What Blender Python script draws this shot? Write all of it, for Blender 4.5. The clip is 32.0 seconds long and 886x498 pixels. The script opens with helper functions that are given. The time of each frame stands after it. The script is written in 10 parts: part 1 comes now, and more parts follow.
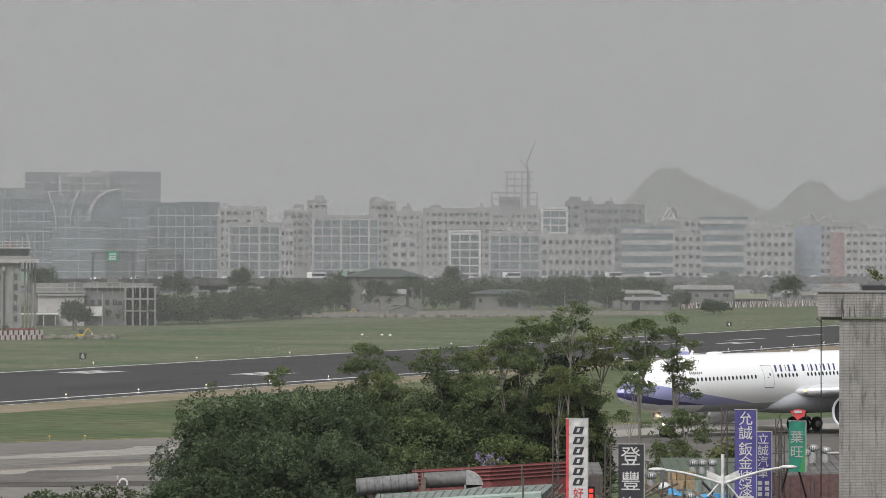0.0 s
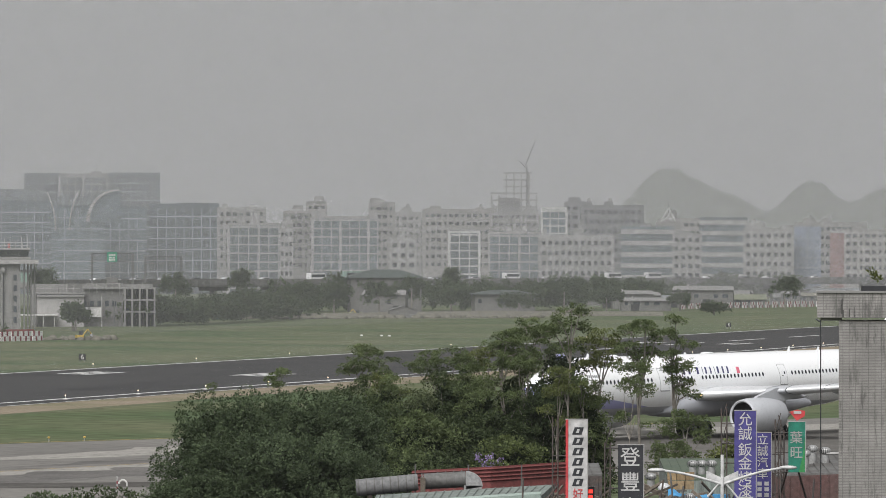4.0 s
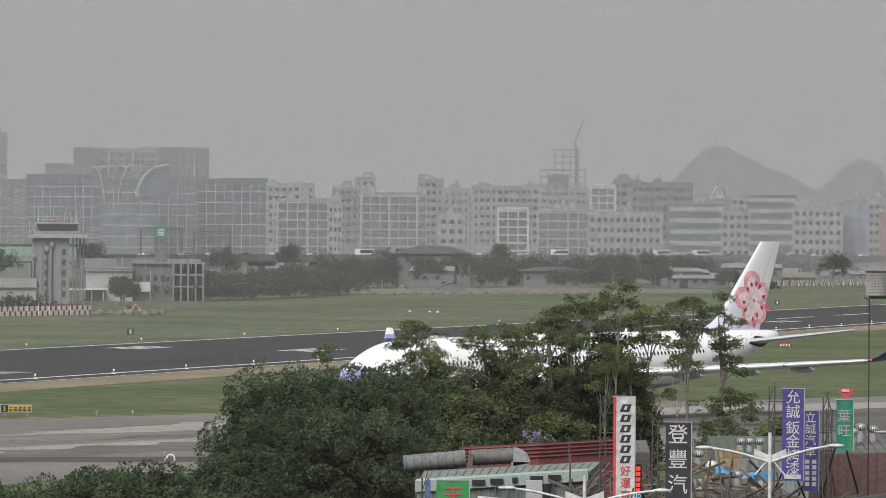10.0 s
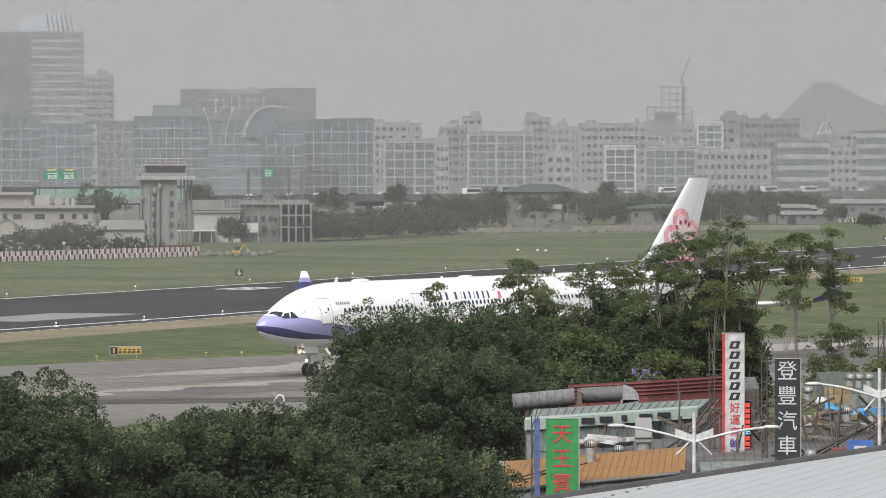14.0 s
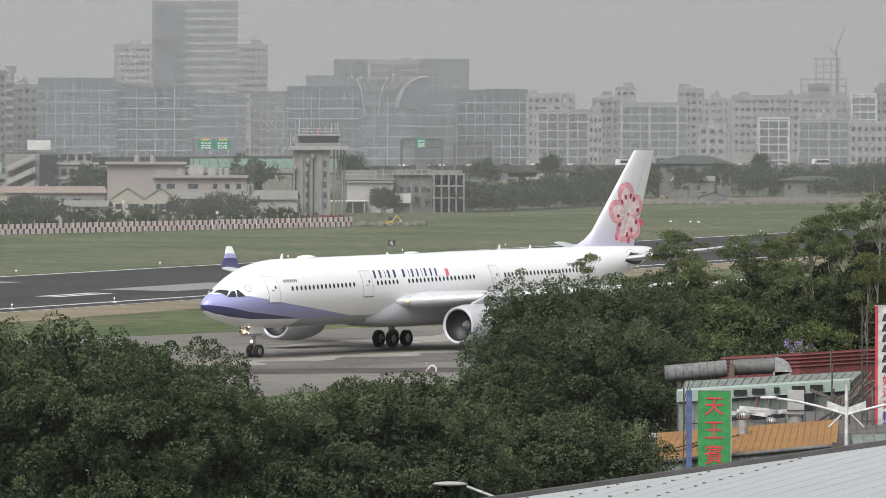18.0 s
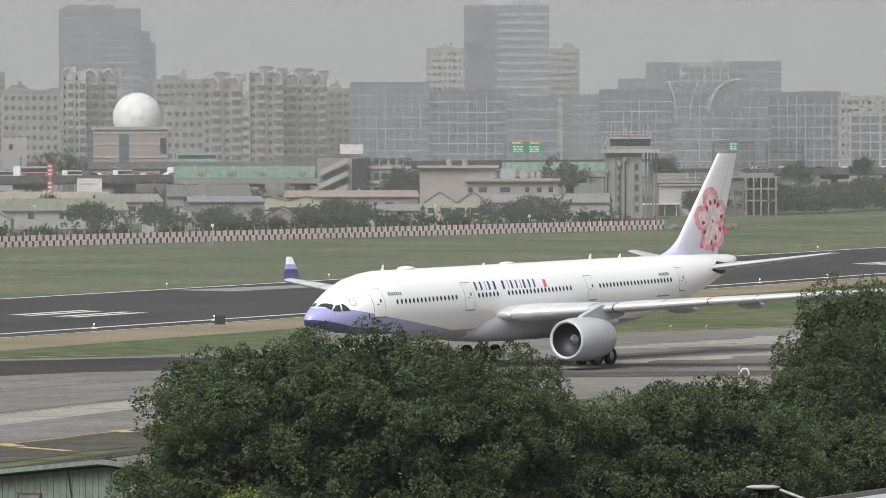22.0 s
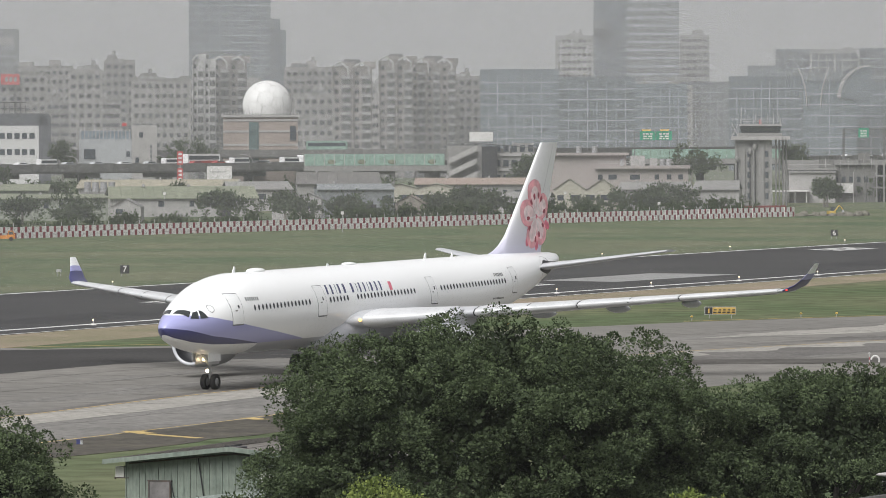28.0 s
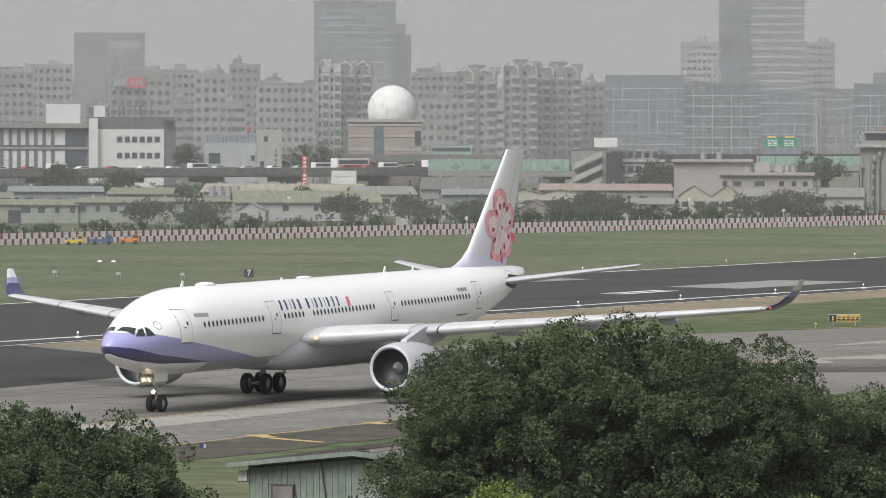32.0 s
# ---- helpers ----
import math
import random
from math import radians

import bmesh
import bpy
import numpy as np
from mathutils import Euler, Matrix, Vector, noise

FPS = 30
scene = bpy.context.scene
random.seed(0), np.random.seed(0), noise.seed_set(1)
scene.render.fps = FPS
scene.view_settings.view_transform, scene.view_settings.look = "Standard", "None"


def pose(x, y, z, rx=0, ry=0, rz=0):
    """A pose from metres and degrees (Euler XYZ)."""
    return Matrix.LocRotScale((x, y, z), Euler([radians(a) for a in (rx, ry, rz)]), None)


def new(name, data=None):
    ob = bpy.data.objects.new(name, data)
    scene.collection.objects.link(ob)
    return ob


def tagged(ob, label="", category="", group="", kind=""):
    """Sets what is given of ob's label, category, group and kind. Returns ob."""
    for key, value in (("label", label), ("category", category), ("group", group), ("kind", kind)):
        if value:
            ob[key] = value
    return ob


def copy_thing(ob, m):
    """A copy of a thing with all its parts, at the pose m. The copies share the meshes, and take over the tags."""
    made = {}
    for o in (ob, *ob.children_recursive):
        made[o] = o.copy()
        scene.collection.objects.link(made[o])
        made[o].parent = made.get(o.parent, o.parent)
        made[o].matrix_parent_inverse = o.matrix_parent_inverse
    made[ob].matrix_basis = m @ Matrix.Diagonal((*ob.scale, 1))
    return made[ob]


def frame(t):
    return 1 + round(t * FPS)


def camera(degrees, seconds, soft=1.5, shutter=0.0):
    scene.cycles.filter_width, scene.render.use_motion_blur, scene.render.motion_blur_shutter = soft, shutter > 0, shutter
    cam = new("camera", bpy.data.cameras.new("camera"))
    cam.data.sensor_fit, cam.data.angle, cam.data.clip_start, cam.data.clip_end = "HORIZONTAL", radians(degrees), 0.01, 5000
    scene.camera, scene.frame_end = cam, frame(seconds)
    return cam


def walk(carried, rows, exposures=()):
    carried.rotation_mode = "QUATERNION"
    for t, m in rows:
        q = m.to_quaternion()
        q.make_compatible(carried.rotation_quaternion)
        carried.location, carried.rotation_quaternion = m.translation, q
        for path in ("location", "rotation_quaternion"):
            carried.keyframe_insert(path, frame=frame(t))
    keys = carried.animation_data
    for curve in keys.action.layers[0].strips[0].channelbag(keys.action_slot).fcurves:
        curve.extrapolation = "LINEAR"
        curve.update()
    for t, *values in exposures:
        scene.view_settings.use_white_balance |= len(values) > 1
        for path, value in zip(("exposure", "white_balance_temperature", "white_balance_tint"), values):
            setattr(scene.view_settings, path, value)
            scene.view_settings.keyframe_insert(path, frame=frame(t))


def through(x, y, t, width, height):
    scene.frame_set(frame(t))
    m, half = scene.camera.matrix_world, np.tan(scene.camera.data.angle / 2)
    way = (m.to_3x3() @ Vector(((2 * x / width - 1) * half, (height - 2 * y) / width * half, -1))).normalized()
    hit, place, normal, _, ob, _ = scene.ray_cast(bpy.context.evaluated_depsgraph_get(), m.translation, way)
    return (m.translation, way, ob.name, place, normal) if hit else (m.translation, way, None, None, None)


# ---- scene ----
# The camera: on a tripod on a roof terrace, panning by hand with a long lens.
EYE_HEIGHT = 17.71
cam = camera(9.270, 32.0, soft=0.75)


def aim(yaw, tilt, roll):
    """The camera turned to its right by yaw, up by tilt, and rolled, in degrees."""
    return pose(0, 0, EYE_HEIGHT, 0, 0, -yaw) @ pose(0, 0, 0, 90 + tilt) @ pose(0, 0, 0, 0, 0, roll)


walk(cam, [(t, aim(yaw, tilt, roll)) for t, yaw, tilt, roll in (
    (0.0, 0.001, 0.002, 0.158),
    (0.5, 0.003, 0.004, 0.154),
    (1.0, 0.009, 0.004, 0.110),
    (1.5, 0.011, 0.010, 0.148),
    (2.0, 0.007, 0.004, 0.099),
    (2.5, 0.010, 0.010, 0.121),
    (3.0, 0.007, 0.016, 0.140),
    (3.5, 0.007, 0.014, 0.113),
    (5.5, 0.005, 0.003, 0.162),
    (6.0, 0.006, 0.021, 0.137),
    (6.5, 0.004, 0.035, 0.121),
    (7.0, -0.005, 0.046, 0.149),
    (7.5, 0.057, 0.054, 0.242),
    (8.0, -0.360, -0.057, 0.269),
    (8.5, -0.430, -0.121, 0.329),
    (9.0, -0.481, -0.150, 0.357),
    (9.5, -0.498, -0.181, 0.371),
    (10.0, -0.502, -0.241, 0.408),
    (10.5, -0.572, -0.290, 0.349),
    (11.0, -0.676, -0.384, 0.304),
    (11.5, -0.862, -0.733, 0.168),
    (12.0, -1.007, -0.823, 0.059),
    (12.5, -1.146, -0.882, 0.026),
    (13.0, -1.361, -0.907, -0.051),
    (13.5, -1.520, -0.903, -0.080),
    (15.5, -1.950, -0.826, -0.081),
    (16.0, -2.131, -0.837, 0.014),
    (16.5, -2.332, -0.890, 0.088),
    (17.0, -2.534, -0.977, 0.047),
    (17.5, -2.910, -1.104, 0.083),
    (18.0, -3.230, -1.191, 0.110),
    (18.5, -3.504, -1.242, 0.043),
    (19.0, -3.993, -1.271, -0.001),
    (19.5, -4.615, -1.260, -0.012),
    (20.0, -5.019, -1.179, 0.001),
    (20.5, -5.353, -1.205, -0.038),
    (21.0, -5.723, -1.223, -0.001),
    (21.5, -6.161, -1.172, -0.063),
    (22.0, -6.502, -1.157, -0.100),
    (22.5, -6.745, -1.202, -0.097),
    (23.0, -6.848, -1.174, -0.070),
    (23.5, -6.891, -1.299, -0.022),
    (24.0, -6.955, -1.387, 0.044),
    (24.5, -6.983, -1.420, -0.008),
    (25.0, -7.184, -1.454, -0.042),
    (25.5, -7.400, -1.461, -0.058),
    (27.5, -7.758, -1.323, -0.175),
    (28.0, -7.863, -1.286, -0.175),
    (28.5, -7.861, -1.277, -0.165),
    (29.0, -7.861, -1.328, -0.107),
    (29.5, -7.937, -1.334, -0.093),
    (30.0, -8.247, -1.342, -0.073),
    (30.5, -8.704, -1.316, -0.094),
    (31.0, -8.940, -1.256, -0.007),
    (31.5, -9.004, -1.144, 0.072),
    (32.0, -9.163, -1.229, 0.119),
)], ((0.0, -0.05), (10.2, -0.05), (12.0, 0.12), (13.0, 0.17), (16.0, 0.14), (32.0, 0.14)))

# ---- world and sun: thick overcast haze, light from a high veiled sun ----
SUN_ELEVATION, SUN_TURN = 46.0, 200.0
world = bpy.data.worlds.new("hazy_sky")
scene.world = world
world.use_nodes = True
wn, wl = world.node_tree.nodes, world.node_tree.links
sky = wn.new("ShaderNodeTexSky")
sky.sky_type, sky.sun_disc = "NISHITA", False
sky.sun_elevation, sky.sun_rotation = radians(SUN_ELEVATION), radians(SUN_TURN)
sky.air_density, sky.dust_density, sky.ozone_density = 1.0, 6.0, 1.0
grey = wn.new("ShaderNodeHueSaturation")
grey.inputs["Saturation"].default_value = 0.0
wl.new(sky.outputs[0], grey.inputs["Color"])
cloud = wn.new("ShaderNodeMix")  # an even layer of haze over the whole sky
cloud.data_type = "RGBA"
cloud.inputs[0].default_value, cloud.inputs[7].default_value = 0.8, (4.35, 4.38, 4.5, 1)
wl.new(grey.outputs[0], cloud.inputs[6])
wl.new(cloud.outputs[2], wn["Background"].inputs["Color"])
wn["Background"].inputs["Strength"].default_value = 0.105

sun = new("sun", bpy.data.lights.new("sun", "SUN"))
sun.data.energy, sun.data.angle, sun.data.color = 4.0, radians(45), (1.0, 0.985, 0.98)
sun.matrix_world = pose(0, 0, 80, 90 - SUN_ELEVATION, 0, 180 - SUN_TURN)

# ---- mesh helpers ----


class Mesh:
    """Collects corners and faces, and makes one mesh of them."""

    def __init__(self):
        self.v, self.f, self.m, self.smooth = [], [], [], []

    def add(self, verts, faces, slot=0, smooth=False):
        n = len(self.v)
        self.v.extend(tuple(v) for v in verts)
        self.f.extend(tuple(i + n for i in f) for f in faces)
        self.m.extend([slot] * len(faces))
        self.smooth.extend([smooth] * len(faces))
        return self

    def box(self, x, y, z, sx, sy, sz, rz=0.0, slot=0, taper=1.0):
        """A box whose base centre is (x, y, z)."""
        c, s = math.cos(radians(rz)), math.sin(radians(rz))
        vs = []
        for k, zz in ((1.0, 0.0), (taper, sz)):
            for dx, dy in ((-1, -1), (1, -1), (1, 1), (-1, 1)):
                a, b = dx * sx / 2 * k, dy * sy / 2 * k
                vs.append((x + a * c - b * s, y + a * s + b * c, z + zz))
        return self.add(vs, [(3, 2, 1, 0), (4, 5, 6, 7), (0, 1, 5, 4), (1, 2, 6, 5), (2, 3, 7, 6), (3, 0, 4, 7)], slot)

    def rod(self, p, q, r0, r1=None, n=8, slot=0, caps=True):
        p, q = Vector(p), Vector(q)
        r1 = r0 if r1 is None else r1
        ax = (q - p).normalized()
        a = ax.cross(Vector((0, 0, 1)) if abs(ax.z) < 0.95 else Vector((1, 0, 0))).normalized()
        b = ax.cross(a)
        ring = [(math.cos(2 * math.pi * i / n), math.sin(2 * math.pi * i / n)) for i in range(n)]
        vs = [p + (a * c + b * s) * r0 for c, s in ring] + [q + (a * c + b * s) * r1 for c, s in ring]
        fs = [(i, (i + 1) % n, n + (i + 1) % n, n + i) for i in range(n)]
        self.add(vs, fs, slot, True)
        if caps:
            self.add([p + (a * c + b * s) * r0 for c, s in ring], [tuple(range(n))[::-1]], slot)
            self.add([q + (a * c + b * s) * r1 for c, s in ring], [tuple(range(n))], slot)
        return self

    def loft(self, rings, closed=True, slot=0, smooth=True, caps=(False, False)):
        n = len(rings[0])
        vs = [v for r in rings for v in r]
        fs = []
        for k in range(len(rings) - 1):
            for i in range(n if closed else n - 1):
                j = (i + 1) % n
                fs.append((k * n + i, k * n + j, (k + 1) * n + j, (k + 1) * n + i))
        self.add(vs, fs, slot, smooth)
        if caps[0]:
            self.add(rings[0], [tuple(range(n))[::-1]], slot)
        if caps[1]:
            self.add(rings[-1], [tuple(range(n))], slot)
        return self

    def prism(self, outline, z0, z1, slot=0):
        """A flat outline (x, y) raised from z0 to z1."""
        n = len(outline)
        area = sum(outline[i][0] * outline[(i + 1) % n][1] - outline[(i + 1) % n][0] * outline[i][1] for i in range(n))
        o = list(outline) if area > 0 else list(outline)[::-1]
        vs = [(x, y, z0) for x, y in o] + [(x, y, z1) for x, y in o]
        fs = [tuple(range(n))[::-1], tuple(range(n, 2 * n))] + [(i, (i + 1) % n, n + (i + 1) % n, n + i) for i in range(n)]
        return self.add(vs, fs, slot)

    def ball(self, x, y, z, rx, ry, rz, n=12, m=8, slot=0):
        rings = []
        for k in range(m + 1):
            a = -math.pi / 2 + math.pi * k / m
            rings.append([(x + rx * math.cos(a) * math.cos(2 * math.pi * i / n), y + ry * math.cos(a) * math.sin(2 * math.pi * i / n), z + rz * math.sin(a)) for i in range(n)])
        return self.loft(rings, slot=slot)

    def turned(self, m):
        self.v = [tuple(m @ Vector(v)) for v in self.v]
        return self

    def data(self, name, mats):
        me = bpy.data.meshes.new(name)
        me.from_pydata(self.v, [], self.f)
        for mt in (mats if isinstance(mats, (list, tuple)) else [mats]):
            me.materials.append(mt)
        me.polygons.foreach_set("material_index", self.m)
        me.polygons.foreach_set("use_smooth", self.smooth)
        me.update()
        return me


def part(name, mesh, mats, parent, label="", m=None):
    """One mesh object under a thing or a part."""
    ob = new(name, mesh.data(name, mats) if isinstance(mesh, Mesh) else mesh)
    if parent is not None:
        ob.parent = parent
    if m is not None:
        ob.matrix_basis = m
    if label:
        ob["label"] = label
    return ob


def thing(name, label, category, group="", m=None, kind=""):
    """An Empty at the base of a thing, which parents its parts."""
    ob = new(name)
    ob.empty_display_size = 0.5
    if m is not None:
        ob.matrix_basis = m
    return tagged(ob, label, category, group, kind)


def setting(name, mesh, mats, label, category, kind="structure"):
    return tagged(new(name, mesh.data(name, mats)), label, category, "", kind)


# ---- materials ----


def paint(name, colour, rough=0.6, metal=0.0, second=None, scale=0.6, amount=0.5, fine=12.0, bump=0.15, random=0.0, spec=0.5, coat=0.0, stretch=(1, 1, 1), fine_amount=0.25):
    """A surface of one colour that drifts to a second one in patches, with fine grain and relief."""
    mt = bpy.data.materials.new(name)
    mt.use_nodes = True
    ns, ls = mt.node_tree.nodes, mt.node_tree.links
    b = ns["Principled BSDF"]
    second = second or tuple(c * 0.72 for c in colour)
    tc, mp = ns.new("ShaderNodeTexCoord"), ns.new("ShaderNodeMapping")
    mp.inputs["Scale"].default_value = stretch
    ls.new(tc.outputs["Object"], mp.inputs["Vector"])
    big, small = ns.new("ShaderNodeTexNoise"), ns.new("ShaderNodeTexNoise")
    big.inputs["Scale"].default_value, big.inputs["Detail"].default_value = scale, 5
    small.inputs["Scale"].default_value, small.inputs["Detail"].default_value = fine, 4
    for n in (big, small):
        ls.new(mp.outputs[0], n.inputs["Vector"])
    ramp = ns.new("ShaderNodeMapRange")
    ramp.inputs[1].default_value, ramp.inputs[2].default_value = 0.35, 0.68
    ramp.inputs[4].default_value = amount
    ls.new(big.outputs[0], ramp.inputs[0])
    mix = ns.new("ShaderNodeMix")
    mix.data_type = "RGBA"
    mix.inputs[6].default_value, mix.inputs[7].default_value = (*colour, 1), (*second, 1)
    ls.new(ramp.outputs[0], mix.inputs[0])
    val = ns.new("ShaderNodeMapRange")
    val.inputs[1].default_value, val.inputs[2].default_value = 0.3, 0.7
    val.inputs[3].default_value, val.inputs[4].default_value = 1 - fine_amount, 1 + fine_amount
    ls.new(small.outputs[0], val.inputs[0])
    hsv = ns.new("ShaderNodeHueSaturation")
    ls.new(mix.outputs[2], hsv.inputs["Color"])
    ls.new(val.outputs[0], hsv.inputs["Value"])
    out = hsv.outputs[0]
    if random:
        oi, rr, h2 = ns.new("ShaderNodeObjectInfo"), ns.new("ShaderNodeMapRange"), ns.new("ShaderNodeHueSaturation")
        rr.inputs[3].default_value, rr.inputs[4].default_value = 1 - random, 1 + random
        ls.new(oi.outputs["Random"], rr.inputs[0])
        ls.new(rr.outputs[0], h2.inputs["Value"])
        ls.new(out, h2.inputs["Color"])
        out = h2.outputs[0]
    ls.new(out, b.inputs["Base Color"])
    b.inputs["Metallic"].default_value, b.inputs["Roughness"].default_value = metal, rough
    b.inputs["Specular IOR Level"].default_value, b.inputs["Coat Weight"].default_value = spec, coat
    if bump:
        bp = ns.new("ShaderNodeBump")
        bp.inputs["Strength"].default_value, bp.inputs["Distance"].default_value = bump, 0.05
        ls.new(small.outputs[0], bp.inputs["Height"])
        ls.new(bp.outputs[0], b.inputs["Normal"])
    return mt


def leafy(name, light, dark, through=0.25):
    """Leaves: each clump of its own tone, a little light coming through."""
    mt = bpy.data.materials.new(name)
    mt.use_nodes = True
    ns, ls = mt.node_tree.nodes, mt.node_tree.links
    b = ns["Principled BSDF"]
    geo, mix = ns.new("ShaderNodeNewGeometry"), ns.new("ShaderNodeMix")
    mix.data_type = "RGBA"
    mix.inputs[6].default_value, mix.inputs[7].default_value = (*dark, 1), (*light, 1)
    tc, tone, add = ns.new("ShaderNodeTexCoord"), ns.new("ShaderNodeTexNoise"), ns.new("ShaderNodeMath")
    tone.inputs["Scale"].default_value, tone.inputs["Detail"].default_value = 1.6, 3
    span, leaf = ns.new("ShaderNodeMapRange"), ns.new("ShaderNodeMath")
    span.inputs[1].default_value, span.inputs[2].default_value, span.inputs[4].default_value = 0.36, 0.64, 0.55
    leaf.operation, leaf.inputs[1].default_value = "MULTIPLY", 0.45
    ls.new(tc.outputs["Object"], tone.inputs["Vector"])
    ls.new(tone.outputs[0], span.inputs[0])
    ls.new(geo.outputs["Random Per Island"], leaf.inputs[0])
    ls.new(span.outputs[0], add.inputs[0])
    ls.new(leaf.outputs[0], add.inputs[1])
    ls.new(add.outputs[0], mix.inputs[0])
    ls.new(mix.outputs[2], b.inputs["Base Color"])
    b.inputs["Roughness"].default_value, b.inputs["Specular IOR Level"].default_value = 0.65, 0.18
    tr, ms = ns.new("ShaderNodeBsdfTranslucent"), ns.new("ShaderNodeMixShader")
    ls.new(mix.outputs[2], tr.inputs["Color"])
    ms.inputs[0].default_value = through
    ls.new(b.outputs[0], ms.inputs[1])
    ls.new(tr.outputs[0], ms.inputs[2])
    ls.new(ms.outputs[0], ns["Material Output"].inputs["Surface"])
    return mt


def glowing(name, colour, strength):
    mt = bpy.data.materials.new(name)
    mt.use_nodes = True
    b = mt.node_tree.nodes["Principled BSDF"]
    b.inputs["Base Color"].default_value = (*colour, 1)
    b.inputs["Emission Color"].default_value, b.inputs["Emission Strength"].default_value = (*colour, 1), strength
    return mt


GRASS = paint("grass", (0.07, 0.098, 0.048), 0.95, second=(0.138, 0.134, 0.082), scale=0.03, amount=0.75, fine=0.35, bump=0.4, spec=0.08, fine_amount=0.3)
DRY = paint("dry_earth", (0.24, 0.195, 0.145), 0.95, second=(0.15, 0.145, 0.085), scale=0.08, amount=0.8, fine=2.0, bump=0.4, spec=0.1)
ASPHALT = paint("asphalt", (0.043, 0.043, 0.044), 0.9, spec=0.12, second=(0.062, 0.061, 0.060), scale=0.05, amount=0.7, fine=3.0, bump=0.2)
CONCRETE = paint("concrete_slabs", (0.178, 0.17, 0.156), 0.85, spec=0.15, second=(0.13, 0.126, 0.117), scale=0.06, amount=0.8, fine=1.6, bump=0.2, stretch=(0.35, 1, 1))
MARK_WHITE = paint("white_road_paint", (0.62, 0.62, 0.6), 0.7, scale=0.4, fine=3.0, bump=0.05)
MARK_YELLOW = paint("yellow_road_paint", (0.44, 0.32, 0.12), 0.7, scale=0.4, fine=3.0, bump=0.05)
WHITE = paint("aircraft_white", (0.85, 0.86, 0.865), 0.28, scale=0.25, second=(0.74, 0.745, 0.74), amount=0.5, fine=3.0, bump=0.0, coat=0.4, fine_amount=0.02)
GREY_SKIN = paint("aircraft_grey", (0.44, 0.45, 0.47), 0.35, scale=0.3, second=(0.36, 0.37, 0.39), amount=0.5, fine=3.0, bump=0.0, coat=0.2, fine_amount=0.05)
TYRE = paint("tyre_rubber", (0.02, 0.02, 0.021), 0.8, fine=6.0)
STEEL = paint("gear_steel", (0.45, 0.45, 0.46), 0.4, 0.6, fine=5.0, bump=0.05)
DARK = paint("dark_gap", (0.02, 0.021, 0.024), 0.5, fine=5.0, bump=0.05)
CONC_GREY = paint("weathered_concrete", (0.23, 0.226, 0.218), 0.85, second=(0.15, 0.147, 0.14), scale=0.12, fine=1.0, bump=0.2, fine_amount=0.14)
CONC_LIGHT = paint("pale_render", (0.33, 0.322, 0.312), 0.8, second=(0.25, 0.244, 0.235), scale=0.1, fine=0.8, bump=0.1, fine_amount=0.12)
BRICK_TAN = paint("tan_cladding", (0.28, 0.238, 0.21), 0.8, second=(0.24, 0.203, 0.18), scale=0.1, fine=0.8, bump=0.1, fine_amount=0.08)
GLASS_DARK = paint("dark_glazing", (0.05, 0.06, 0.07), 0.15, second=(0.08, 0.09, 0.10), scale=0.2, fine=0.5, bump=0.0)
GREEN_ROOF = paint("faded_green_roof", (0.165, 0.18, 0.125), 0.7, second=(0.22, 0.225, 0.165), scale=0.15, fine=1.2, bump=0.1)
PINK_WALL = paint("pinkish_render", (0.31, 0.278, 0.265), 0.8, second=(0.27, 0.242, 0.23), scale=0.12, fine=1.0, bump=0.1, fine_amount=0.07)
RUST_RED = paint("rust_red_sheet", (0.165, 0.045, 0.043), 0.6, second=(0.11, 0.034, 0.03), scale=0.8, fine=6.0, bump=0.1)
BARK = paint("bark", (0.22, 0.20, 0.175), 0.9, second=(0.11, 0.10, 0.09), scale=2.0, fine=9.0, bump=0.5)
LEAF_FICUS = leafy("ficus_leaves", (0.112, 0.150, 0.070), (0.024, 0.036, 0.019), 0.25)
LEAF_FOREST = leafy("broad_leaves", (0.085, 0.112, 0.048), (0.018, 0.028, 0.013), 0.25)
LEAF_FAR = leafy("far_leaves", (0.075, 0.10, 0.048), (0.035, 0.05, 0.025))
LEAF_BRIGHT = leafy("young_leaves", (0.24, 0.29, 0.075), (0.09, 0.13, 0.035))
# ---- ground, runway, taxiway ----
RUN = Vector((math.cos(radians(73.05)), math.sin(radians(73.05)), 0))
OFF = Vector((-RUN.y, RUN.x, 0))
RUN0 = Vector((-50.0, 623.0, 0))


def on_runway(along, across):
    """A point of the runway's plan: metres along it from the marker board, metres beyond its near edge."""
    p = RUN0 + RUN * along + OFF * across
    return p.x, p.y


setting("ground", Mesh().prism([(-2600, -300), (2600, -300), (2600, 5200), (-2600, 5200)], -0.5, 0.0), GRASS, "mown green airfield grass, patchy and yellowing", "ground")
setting("dry_verge", Mesh().prism([on_runway(-330, -13), on_runway(900, -16), on_runway(900, 0), on_runway(-330, 0)], 0, 0.012), DRY, "strip of dry bare earth along the runway", "ground")


def near_edge(along):
    """The near edge line of the runway, bent to fit the camera's view."""
    return float(np.interp(along, (-600, -150, 0, 300, 1500), (9, 5.2, 1.8, 1.0, 1.0)))


